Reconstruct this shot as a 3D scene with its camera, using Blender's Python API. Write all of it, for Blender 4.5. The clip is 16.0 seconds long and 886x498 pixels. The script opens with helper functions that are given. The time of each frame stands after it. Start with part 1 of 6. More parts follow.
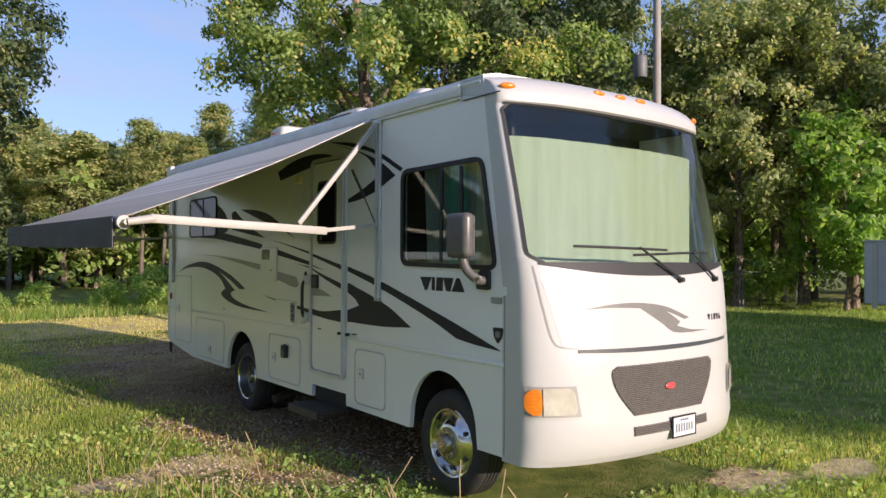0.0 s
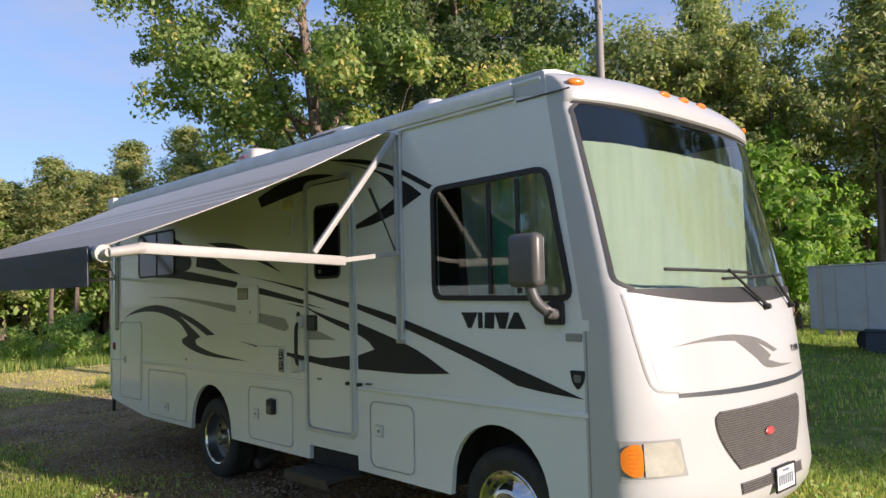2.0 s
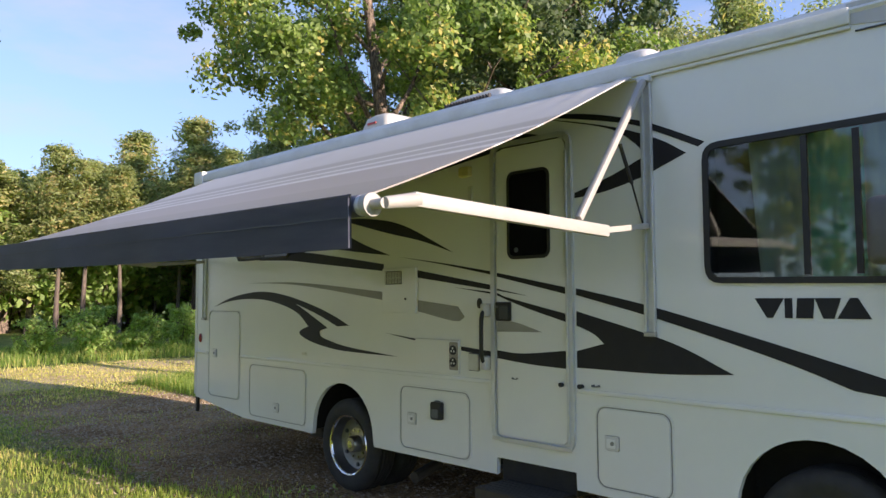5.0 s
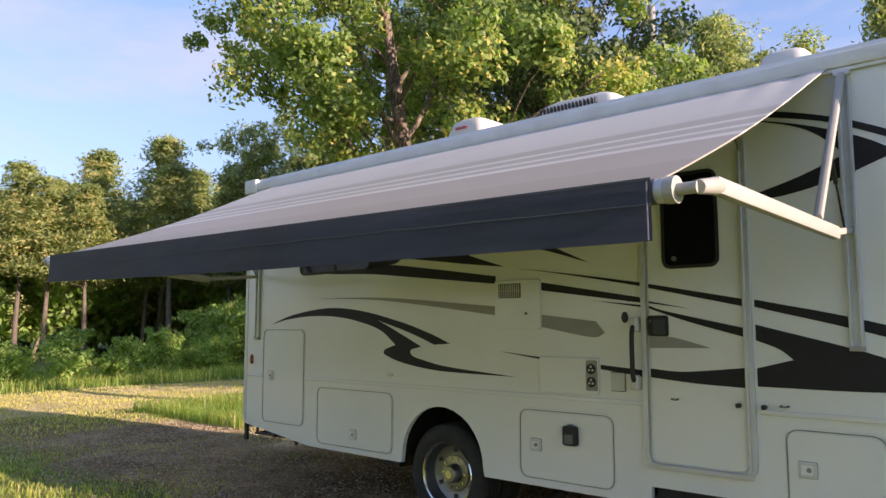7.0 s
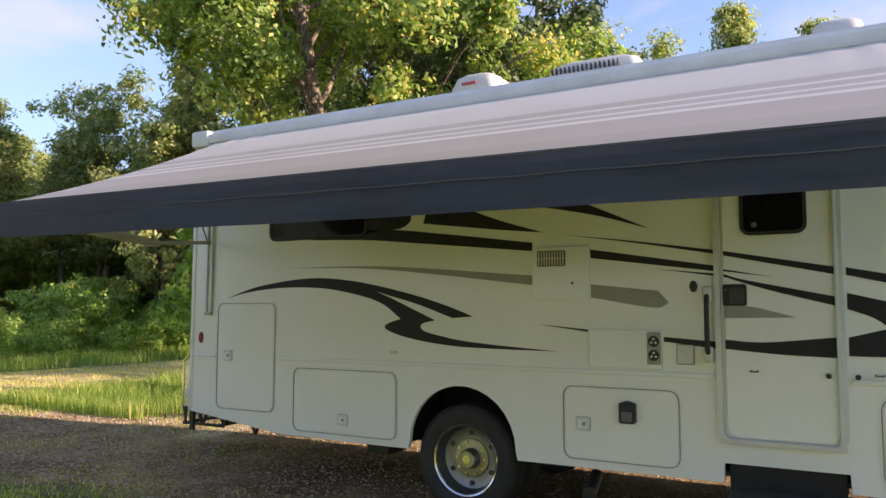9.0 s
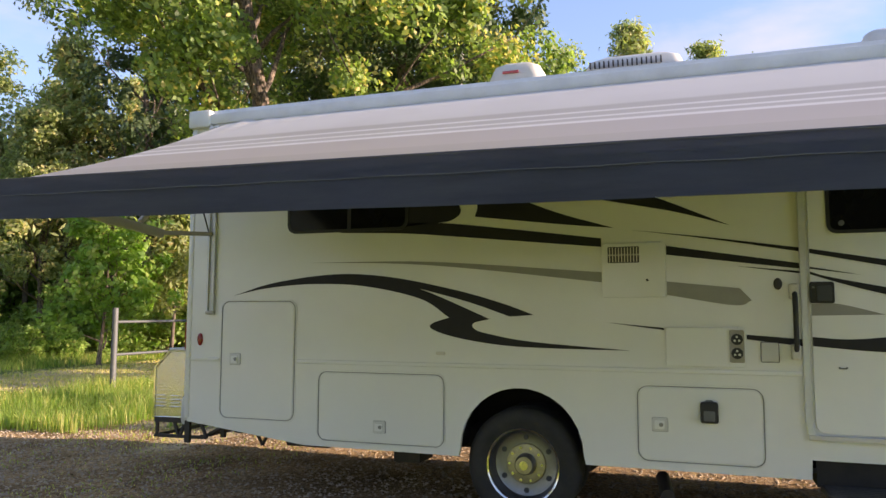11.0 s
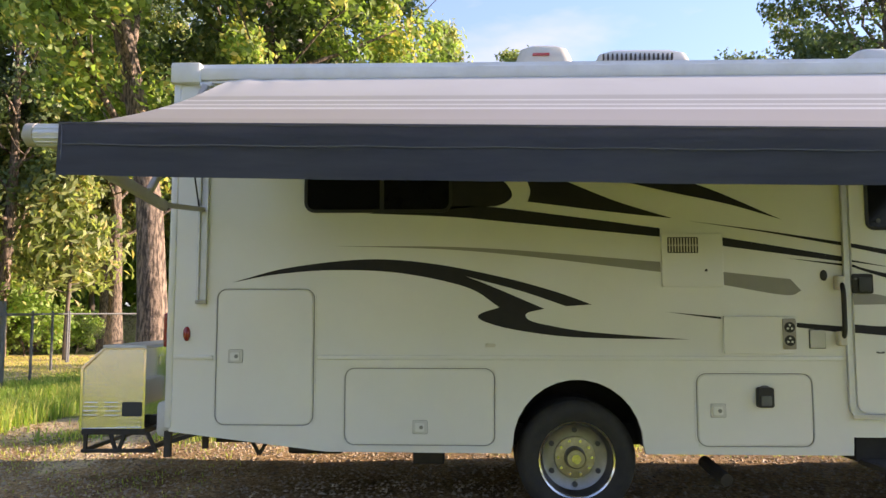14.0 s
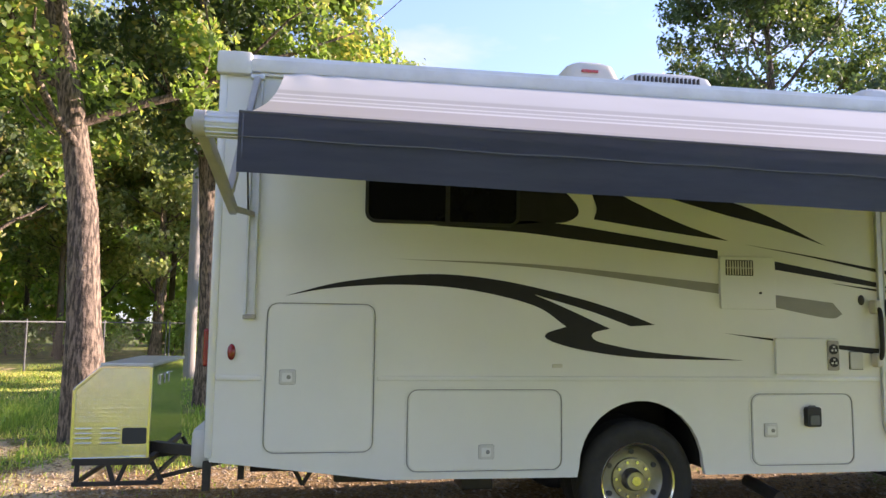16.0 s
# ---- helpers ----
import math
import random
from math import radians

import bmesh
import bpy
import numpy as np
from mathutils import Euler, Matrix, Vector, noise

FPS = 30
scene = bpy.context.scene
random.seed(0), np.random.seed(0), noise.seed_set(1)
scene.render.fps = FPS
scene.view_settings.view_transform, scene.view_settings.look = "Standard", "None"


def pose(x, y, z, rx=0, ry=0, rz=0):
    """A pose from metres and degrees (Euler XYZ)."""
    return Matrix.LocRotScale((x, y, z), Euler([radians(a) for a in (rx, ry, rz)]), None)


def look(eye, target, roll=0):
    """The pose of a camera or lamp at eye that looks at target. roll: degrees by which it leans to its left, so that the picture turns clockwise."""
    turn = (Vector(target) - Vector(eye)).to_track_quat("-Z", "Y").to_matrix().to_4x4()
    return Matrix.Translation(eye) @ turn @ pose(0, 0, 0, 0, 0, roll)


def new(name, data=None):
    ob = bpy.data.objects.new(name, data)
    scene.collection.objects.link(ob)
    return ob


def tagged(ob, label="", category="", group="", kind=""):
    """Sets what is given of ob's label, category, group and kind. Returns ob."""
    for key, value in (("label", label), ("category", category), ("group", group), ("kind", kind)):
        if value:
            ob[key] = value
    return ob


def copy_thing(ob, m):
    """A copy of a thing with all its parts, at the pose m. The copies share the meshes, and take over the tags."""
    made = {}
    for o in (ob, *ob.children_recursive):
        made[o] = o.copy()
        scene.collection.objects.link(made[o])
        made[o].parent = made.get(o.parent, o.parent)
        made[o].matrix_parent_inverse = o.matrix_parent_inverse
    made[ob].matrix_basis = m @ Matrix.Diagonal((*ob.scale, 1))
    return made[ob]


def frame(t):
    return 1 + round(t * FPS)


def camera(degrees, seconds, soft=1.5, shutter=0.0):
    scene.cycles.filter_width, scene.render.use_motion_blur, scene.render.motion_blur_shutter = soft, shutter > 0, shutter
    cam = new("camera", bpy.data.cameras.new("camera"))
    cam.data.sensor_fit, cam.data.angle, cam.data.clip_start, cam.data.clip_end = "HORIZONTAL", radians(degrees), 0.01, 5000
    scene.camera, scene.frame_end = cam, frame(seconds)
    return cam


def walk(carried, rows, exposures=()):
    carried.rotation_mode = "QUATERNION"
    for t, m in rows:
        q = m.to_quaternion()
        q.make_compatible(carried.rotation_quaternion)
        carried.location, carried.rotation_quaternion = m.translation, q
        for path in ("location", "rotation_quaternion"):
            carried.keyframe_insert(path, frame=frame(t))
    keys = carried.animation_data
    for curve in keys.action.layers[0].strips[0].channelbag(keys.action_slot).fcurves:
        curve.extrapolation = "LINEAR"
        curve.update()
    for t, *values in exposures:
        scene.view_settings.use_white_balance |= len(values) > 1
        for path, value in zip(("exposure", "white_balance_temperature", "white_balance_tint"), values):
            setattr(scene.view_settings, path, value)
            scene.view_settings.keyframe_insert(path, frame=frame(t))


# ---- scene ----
cam = camera(61.3, 16.0)
METRES, EYE, TILT, LEAN, TURN = 11.275, 1.86, 0.0, 0.0, -37.0
ROWS = [
    (0.0, 0.0, 0.0, 0.0, -0.0, 0.71, -0.32),
    (0.5, -0.0158, 0.0237, 0.0012, -1.66, 1.42, 0.31),
    (1.0, -0.0394, 0.0421, 0.0012, -3.22, 2.0, 1.13),
    (1.5, -0.0554, 0.0671, -0.0012, -4.46, 2.83, 1.51),
    (2.0, -0.0758, 0.0887, -0.0032, -6.19, 3.6, 1.35),
    (2.5, -0.1018, 0.1051, -0.0041, -6.37, 3.87, 1.08),
    (3.0, -0.1186, 0.13, -0.0047, -5.43, 3.43, 0.12),
    (3.5, -0.1396, 0.1453, -0.0085, -5.23, 3.05, -0.7),
    (4.0, -0.1624, 0.1621, -0.01, -5.22, 3.22, -0.12),
    (6.5, -0.2896, 0.2448, -0.0189, -10.4, 5.27, -0.07),
    (7.0, -0.3175, 0.2594, -0.0205, -10.82, 5.83, 0.12),
    (7.5, -0.3466, 0.282, -0.0241, -12.93, 5.8, 0.04),
    (8.0, -0.3746, 0.304, -0.026, -16.31, 5.09, -0.54),
    (8.5, -0.3972, 0.3305, -0.0271, -20.02, 4.62, -0.57),
    (9.0, -0.4262, 0.3492, -0.0306, -23.58, 4.8, -0.11),
    (11.5, -0.5415, 0.4557, -0.036, -36.24, 4.93, 0.05),
    (12.0, -0.5665, 0.4793, -0.0375, -39.65, 4.73, 0.57),
    (12.5, -0.5801, 0.5067, -0.0389, -42.99, 5.58, 1.15),
    (13.0, -0.5971, 0.5321, -0.0373, -46.55, 5.99, 1.29),
    (13.5, -0.6171, 0.5521, -0.0367, -49.53, 5.25, 0.78),
    (14.0, -0.6261, 0.5783, -0.0386, -51.27, 4.85, -0.03),
    (14.5, -0.6428, 0.6061, -0.04, -52.94, 4.64, -0.64),
    (15.0, -0.6581, 0.6356, -0.0396, -55.31, 4.71, -0.65),
    (15.5, -0.6613, 0.6674, -0.0365, -58.89, 5.05, -0.55),
    (16.0, -0.6774, 0.6945, -0.035, -62.11, 5.75, -0.76),
]
walk(cam, [(t, pose(0, 0, EYE, TILT, LEAN, TURN) @ pose(METRES * x, METRES * y, METRES * z, 90 + pitch, roll, yaw)) for t, x, y, z, yaw, pitch, roll in ROWS],
     exposures=[(0.0, 0.82, 6450, 21), (2.0, 0.82, 6300, 20), (3.0, 0.90, 6250, 20), (4.0, 1.15, 6300, 20), (7.0, 1.28, 6860, 25), (9.0, 1.48, 7050, 24), (11.5, 1.55, 7200, 24), (12.5, 1.80, 7220, 24), (13.4, 1.57, 7220, 24), (14.5, 1.82, 7030, 24), (16.0, 1.86, 6750, 27)])

# ---- world, sun, exposure ----
SUN_EL, SUN_FROM = 15.0, Vector((0.17, -0.985, 0.0)).normalized()
sun_dir = SUN_FROM * math.cos(radians(SUN_EL)) + Vector((0, 0, math.sin(radians(SUN_EL))))
world = bpy.data.worlds.new("world")
scene.world = world
world.use_nodes = True
wn, wl = world.node_tree.nodes, world.node_tree.links
wn.clear()
sky = wn.new("ShaderNodeTexSky")
sky.sky_type, sky.sun_disc = "NISHITA", False
sky.sun_elevation, sky.sun_rotation = radians(24), math.atan2(sun_dir.x, sun_dir.y)
sky.air_density, sky.dust_density, sky.ozone_density = 0.85, 0.05, 2.4
coord = wn.new("ShaderNodeTexCoord")
squash = wn.new("ShaderNodeMapping")
squash.inputs["Scale"].default_value = (1.0, 1.0, 3.2)
puffs = wn.new("ShaderNodeTexNoise")
puffs.inputs["Scale"].default_value, puffs.inputs["Detail"].default_value, puffs.inputs["Roughness"].default_value = 2.6, 8, 0.55
cover = wn.new("ShaderNodeValToRGB")
cover.color_ramp.elements[0].position, cover.color_ramp.elements[1].position = 0.50, 0.80
white = wn.new("ShaderNodeMixRGB")
white.inputs[2].default_value = (2.4, 2.5, 2.85, 1)
haze, height, low = wn.new("ShaderNodeMixRGB"), wn.new("ShaderNodeSeparateXYZ"), wn.new("ShaderNodeMapRange")
haze.inputs[2].default_value = (0.98, 1.38, 2.1, 1)
low.inputs["From Min"].default_value, low.inputs["From Max"].default_value = 0.0, 0.5
low.inputs["To Min"].default_value, low.inputs["To Max"].default_value = 0.75, 0.1
wl.new(coord.outputs["Generated"], height.inputs[0])
wl.new(height.outputs["Z"], low.inputs["Value"])
wl.new(low.outputs[0], haze.inputs[0])
wl.new(sky.outputs[0], haze.inputs[1])
sky_out, sky_bg = wn.new("ShaderNodeOutputWorld"), wn.new("ShaderNodeBackground")
sky_bg.inputs["Strength"].default_value = 0.132
wl.new(coord.outputs["Generated"], squash.inputs["Vector"])
wl.new(squash.outputs[0], puffs.inputs["Vector"])
wl.new(puffs.outputs[0], cover.inputs[0])
wl.new(cover.outputs[0], white.inputs[0])
wl.new(haze.outputs[0], white.inputs[1])
wl.new(white.outputs[0], sky_bg.inputs["Color"])
wl.new(sky_bg.outputs[0], sky_out.inputs["Surface"])
sun = new("sun", bpy.data.lights.new("sun", "SUN"))
sun.data.energy, sun.data.angle, sun.data.color = 3.9, radians(0.55), (1.0, 0.87, 0.71)
sun.matrix_world = look((0, 0, 0), -sun_dir)


# ---- materials ----
def mat(name, base, rough=0.5, metal=0.0, second=None, scale=6.0, mix=0.5, bump=0.0, bump_scale=60.0, coat=0.0, spec=0.5, random_amount=0.0, streak=None, ramp=(0.35, 0.65)):
    m = bpy.data.materials.new(name)
    m.use_nodes = True
    n, l = m.node_tree.nodes, m.node_tree.links
    b = n["Principled BSDF"]
    b.inputs["Base Color"].default_value = (*base, 1)
    b.inputs["Roughness"].default_value, b.inputs["Metallic"].default_value = rough, metal
    b.inputs["Coat Weight"].default_value, b.inputs["Specular IOR Level"].default_value = coat, spec
    tc = n.new("ShaderNodeTexCoord")
    if second:
        mp = n.new("ShaderNodeMapping")
        mp.inputs["Scale"].default_value = streak or (1, 1, 1)
        l.new(tc.outputs["Object"], mp.inputs["Vector"])
        t = n.new("ShaderNodeTexNoise")
        t.inputs["Scale"].default_value, t.inputs["Detail"].default_value, t.inputs["Roughness"].default_value = scale, 8, 0.65
        l.new(mp.outputs[0], t.inputs["Vector"])
        r = n.new("ShaderNodeValToRGB")
        r.color_ramp.elements[0].position, r.color_ramp.elements[1].position = ramp
        l.new(t.outputs[0], r.inputs[0])
        k = n.new("ShaderNodeMath")
        k.operation = "MULTIPLY"
        k.inputs[1].default_value = mix
        l.new(r.outputs[0], k.inputs[0])
        c = n.new("ShaderNodeMixRGB")
        c.inputs[1].default_value, c.inputs[2].default_value = (*base, 1), (*second, 1)
        l.new(k.outputs[0], c.inputs[0])
        l.new(c.outputs[0], b.inputs["Base Color"])
        rr = n.new("ShaderNodeMapRange")
        rr.inputs["To Min"].default_value, rr.inputs["To Max"].default_value = max(rough - 0.08, 0.02), min(rough + 0.1, 1)
        l.new(t.outputs[0], rr.inputs["Value"])
        l.new(rr.outputs[0], b.inputs["Roughness"])
    if bump:
        t2 = n.new("ShaderNodeTexNoise")
        t2.inputs["Scale"].default_value, t2.inputs["Detail"].default_value = bump_scale, 6
        l.new(tc.outputs["Object"], t2.inputs["Vector"])
        bp = n.new("ShaderNodeBump")
        bp.inputs["Strength"].default_value, bp.inputs["Distance"].default_value = bump, 0.02
        l.new(t2.outputs[0], bp.inputs["Height"])
        l.new(bp.outputs[0], b.inputs["Normal"])
    return m


def leaf_mat(name, dark, light, warm, translucent=0.35, warm_at=0.9):
    m = bpy.data.materials.new(name)
    m.use_nodes = True
    n, l = m.node_tree.nodes, m.node_tree.links
    b, out = n["Principled BSDF"], n["Material Output"]
    g = n.new("ShaderNodeNewGeometry")
    r = n.new("ShaderNodeValToRGB")
    e = r.color_ramp.elements
    e[0].position, e[0].color = 0.0, (*dark, 1)
    e[1].position, e[1].color = 1.0, (*warm, 1)
    mid = e.new(warm_at)
    mid.color = (*light, 1)
    # tone drifts over whole boughs, and from leaf to leaf
    tc, t = n.new("ShaderNodeTexCoord"), n.new("ShaderNodeTexNoise")
    t.inputs["Scale"].default_value, t.inputs["Detail"].default_value = 0.7, 3
    l.new(tc.outputs["Object"], t.inputs["Vector"])
    add = n.new("ShaderNodeMath")
    add.operation = "MULTIPLY_ADD"
    add.inputs[1].default_value = 0.7
    sub = n.new("ShaderNodeMath")
    sub.operation = "MULTIPLY_ADD"
    sub.inputs[1].default_value, sub.inputs[2].default_value = 1.1, -0.22
    l.new(t.outputs[0], sub.inputs[0])
    l.new(g.outputs["Random Per Island"], add.inputs[0])
    l.new(sub.outputs[0], add.inputs[2])
    l.new(add.outputs[0], r.inputs[0])
    l.new(r.outputs[0], b.inputs["Base Color"])
    b.inputs["Roughness"].default_value, b.inputs["Specular IOR Level"].default_value = 0.5, 0.35
    tr = n.new("ShaderNodeBsdfTranslucent")
    glow = n.new("ShaderNodeMixRGB")
    glow.blend_type, glow.inputs[0].default_value, glow.inputs[2].default_value = "MULTIPLY", 1.0, (2.1, 2.4, 1.2, 1)
    l.new(r.outputs[0], glow.inputs[1])
    l.new(glow.outputs[0], tr.inputs["Color"])
    mx = n.new("ShaderNodeMixShader")
    mx.inputs[0].default_value = translucent
    l.new(b.outputs[0], mx.inputs[1])
    l.new(tr.outputs[0], mx.inputs[2])
    l.new(mx.outputs[0], out.inputs["Surface"])
    return m


def glass_mat(name, tint, rough=0.02, strength=1.0):
    m = bpy.data.materials.new(name)
    m.use_nodes = True
    n, l = m.node_tree.nodes, m.node_tree.links
    n.remove(n["Principled BSDF"])
    tr, gl, fr, mx = n.new("ShaderNodeBsdfTransparent"), n.new("ShaderNodeBsdfGlossy"), n.new("ShaderNodeLayerWeight"), n.new("ShaderNodeMixShader")
    tr.inputs[0].default_value = (*tint, 1)
    gl.inputs["Roughness"].default_value = rough
    fr.inputs["Blend"].default_value = 0.5
    power, scale = n.new("ShaderNodeMath"), n.new("ShaderNodeMath")
    power.operation, scale.operation = "POWER", "MULTIPLY_ADD"
    power.inputs[1].default_value, scale.inputs[1].default_value, scale.inputs[2].default_value = 5.0, 0.95 * strength, 0.045 * strength
    l.new(fr.outputs["Facing"], power.inputs[0])
    l.new(power.outputs[0], scale.inputs[0])
    l.new(scale.outputs[0], mx.inputs[0])
    l.new(tr.outputs[0], mx.inputs[1])
    l.new(gl.outputs[0], mx.inputs[2])
    l.new(mx.outputs[0], n["Material Output"].inputs["Surface"])
    return m


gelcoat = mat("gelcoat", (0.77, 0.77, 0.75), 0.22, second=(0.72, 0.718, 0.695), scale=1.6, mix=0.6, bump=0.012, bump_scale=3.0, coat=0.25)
# the same white as the sides, darkened to offset direct sun on the front
sun_dimmed_white = mat("sun_dimmed_white", (0.49, 0.482, 0.47), 0.3, second=(0.46, 0.45, 0.434), scale=2.3, mix=0.5, coat=0.3)
roof_white = mat("roof_white", (0.74, 0.74, 0.72), 0.55, second=(0.58, 0.57, 0.53), scale=4, mix=0.6, bump=0.05)
plastic_white = mat("plastic_white", (0.60, 0.595, 0.57), 0.45, second=(0.52, 0.51, 0.47), scale=9, mix=0.5)
aged_white = mat("aged_white", (0.62, 0.59, 0.52), 0.55, second=(0.55, 0.52, 0.45), scale=7, mix=0.6)
dark_vinyl = mat("dark_vinyl", (0.018, 0.017, 0.020), 0.5, second=(0.032, 0.03, 0.032), scale=5, mix=0.5, spec=0.25)
grey_vinyl = mat("grey_vinyl", (0.27, 0.26, 0.24), 0.4, second=(0.33, 0.32, 0.29), scale=8, mix=0.5)
silver_vinyl = mat("silver_vinyl", (0.17, 0.16, 0.145), 0.45, second=(0.13, 0.125, 0.115), scale=12, mix=0.5)
black_rubber = mat("black_rubber", (0.016, 0.016, 0.017), 0.6, second=(0.03, 0.029, 0.028), scale=14, mix=0.6)
tyre_rubber = mat("tyre_rubber", (0.018, 0.018, 0.018), 0.75, second=(0.05, 0.045, 0.038), scale=9, mix=0.6, bump=0.15, bump_scale=40)
chrome = mat("chrome", (0.72, 0.71, 0.69), 0.12, 1.0, second=(0.52, 0.50, 0.46), scale=16, mix=0.5)
dish_steel = mat("dish_steel", (0.27, 0.27, 0.275), 0.38, 0.9, second=(0.18, 0.18, 0.185), scale=9, mix=0.6)
hub_brass = mat("hub_brass", (0.40, 0.385, 0.34), 0.32, 1.0, second=(0.22, 0.205, 0.17), scale=22, mix=0.6)
aluminium = mat("aluminium", (0.62, 0.63, 0.635), 0.42, 0.45, second=(0.48, 0.49, 0.50), scale=10, mix=0.5)
powder_white = mat("powder_white", (0.41, 0.39, 0.355), 0.5, second=(0.32, 0.295, 0.26), scale=8, mix=0.5)
steel_black = mat("steel_black", (0.02, 0.019, 0.018), 0.55, second=(0.06, 0.045, 0.035), scale=12, mix=0.6, bump=0.1)
chassis = mat("chassis", (0.014, 0.013, 0.012), 0.85, second=(0.035, 0.03, 0.025), scale=9, mix=0.6)
amber = mat("amber", (0.85, 0.24, 0.02), 0.2, second=(0.7, 0.14, 0.01), scale=30, mix=0.5, coat=0.5)
amber_dark = mat("amber_dark", (0.62, 0.12, 0.01), 0.25, second=(0.75, 0.18, 0.02), scale=40, mix=0.5)
lamp_amber = mat("lamp_amber", (0.62, 0.54, 0.26), 0.4, second=(0.5, 0.42, 0.2), scale=20, mix=0.5)
red_lens = mat("red_lens", (0.30, 0.015, 0.015), 0.2, second=(0.16, 0.01, 0.01), scale=25, mix=0.5, coat=0.5)
lamp_lens = mat("lamp_lens", (0.55, 0.52, 0.44), 0.16, second=(0.36, 0.33, 0.27), scale=7, mix=0.7, coat=0.6)
grille_metal = mat("grille_metal", (0.34, 0.31, 0.28), 0.42, 0.6, second=(0.22, 0.20, 0.18), scale=14, mix=0.5)
grille_dark = mat("grille_dark", (0.05, 0.046, 0.042), 0.7)
logo_red = mat("logo_red", (0.45, 0.05, 0.05), 0.3, second=(0.5, 0.2, 0.2), scale=40, mix=0.4)
plate_paint = mat("plate_paint", (0.70, 0.69, 0.66), 0.4, second=(0.6, 0.6, 0.6), scale=30, mix=0.4)
gap_grey = mat("gap_grey", (0.24, 0.24, 0.23), 0.6)
ink = mat("ink", (0.04, 0.045, 0.05), 0.5)
plate_ink = mat("plate_ink", (0.16, 0.19, 0.24), 0.5)
curtain_green = mat("curtain_green", (0.56, 0.65, 0.50), 0.9, second=(0.47, 0.58, 0.40), scale=3, mix=0.6, streak=(6, 6, 0.6))
curtain_teal = mat("curtain_teal", (0.26, 0.62, 0.52), 0.9, second=(0.16, 0.46, 0.38), scale=4, mix=0.6, streak=(6, 6, 0.6))
curtain_grey = mat("curtain_grey", (0.50, 0.53, 0.50), 0.9, second=(0.40, 0.44, 0.41), scale=4, mix=0.6, streak=(6, 6, 0.6))
curtain_cream = mat("curtain_cream", (0.78, 0.76, 0.62), 0.9, second=(0.62, 0.60, 0.47), scale=4, mix=0.6, streak=(6, 6, 0.6))
unlit_interior = mat("unlit_interior", (0.035, 0.033, 0.03), 0.9)
windscreen_glass = glass_mat("windscreen_glass", (0.84, 0.92, 0.84), 0.015, 1.7)
dark_glass = glass_mat("dark_glass", (0.78, 0.84, 0.80), 0.02, 1.8)
privacy_glass = mat("privacy_glass", (0.006, 0.006, 0.008), 0.08, second=(0.010, 0.010, 0.012), scale=2, mix=0.5, spec=0.3)
mirror_shell = mat("mirror_shell", (0.085, 0.08, 0.076), 0.36, second=(0.15, 0.14, 0.13), scale=5, mix=0.5, bump=0.03)
mirror_face = mat("mirror_face", (0.9, 0.9, 0.9), 0.02, 1.0)
bark = mat("bark", (0.29, 0.215, 0.16), 0.92, second=(0.055, 0.042, 0.033), scale=8, mix=0.95, bump=1.0, bump_scale=16, streak=(4, 4, 0.8), ramp=(0.42, 0.56))
pine_bark = mat("pine_bark", (0.20, 0.155, 0.12), 0.9, second=(0.085, 0.068, 0.055), scale=5, mix=0.9, bump=0.7, bump_scale=12, streak=(3, 3, 0.6))
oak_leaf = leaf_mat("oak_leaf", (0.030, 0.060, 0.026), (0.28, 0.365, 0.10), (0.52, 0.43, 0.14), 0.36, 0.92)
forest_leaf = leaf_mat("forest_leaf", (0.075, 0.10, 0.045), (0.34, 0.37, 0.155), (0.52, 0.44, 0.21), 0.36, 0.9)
# darker version of the oak leaf; the trees' shade is put into its greens
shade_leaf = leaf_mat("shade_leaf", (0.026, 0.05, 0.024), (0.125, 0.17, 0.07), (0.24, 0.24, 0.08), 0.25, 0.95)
bright_leaf = leaf_mat("bright_leaf", (0.09, 0.17, 0.035), (0.24, 0.36, 0.08), (0.32, 0.37, 0.10), 0.4)
pine_needle = leaf_mat("pine_needle", (0.09, 0.115, 0.05), (0.33, 0.36, 0.14), (0.50, 0.38, 0.17), 0.36, 0.9)
weed_leaf = leaf_mat("weed_leaf", (0.11, 0.18, 0.045), (0.33, 0.44, 0.12), (0.46, 0.44, 0.16), 0.36)
grass_blade = leaf_mat("grass_blade", (0.10, 0.15, 0.03), (0.31, 0.37, 0.08), (0.60, 0.49, 0.20), 0.45, 0.70)
straw_blade = leaf_mat("straw_blade", (0.22, 0.22, 0.06), (0.52, 0.47, 0.16), (0.70, 0.58, 0.27), 0.4, 0.7)
meadow_blade = leaf_mat("meadow_blade", (0.09, 0.14, 0.03), (0.25, 0.34, 0.08), (0.52, 0.46, 0.18), 0.45, 0.82)
dead_leaf = leaf_mat("dead_leaf", (0.10, 0.06, 0.035), (0.30, 0.20, 0.11), (0.42, 0.30, 0.17), 0.15)
dry_stalk = mat("dry_stalk", (0.36, 0.27, 0.14), 0.8, second=(0.22, 0.16, 0.08), scale=20, mix=0.6)
fence_wire = mat("fence_wire", (0.07, 0.072, 0.072), 0.6, 0.3, second=(0.05, 0.05, 0.052), scale=15, mix=0.5)
galvanised = mat("galvanised", (0.15, 0.155, 0.155), 0.6, 0.3, second=(0.10, 0.105, 0.11), scale=15, mix=0.5)
pole_wood = mat("pole_wood", (0.34, 0.32, 0.29), 0.85, second=(0.22, 0.20, 0.18), scale=6, mix=0.7, streak=(4, 4, 0.3))
trailer_white = mat("trailer_white", (0.62, 0.64, 0.66), 0.35, second=(0.52, 0.54, 0.56), scale=2, mix=0.6)
crate_blue = mat("crate_blue", (0.05, 0.07, 0.09), 0.6)
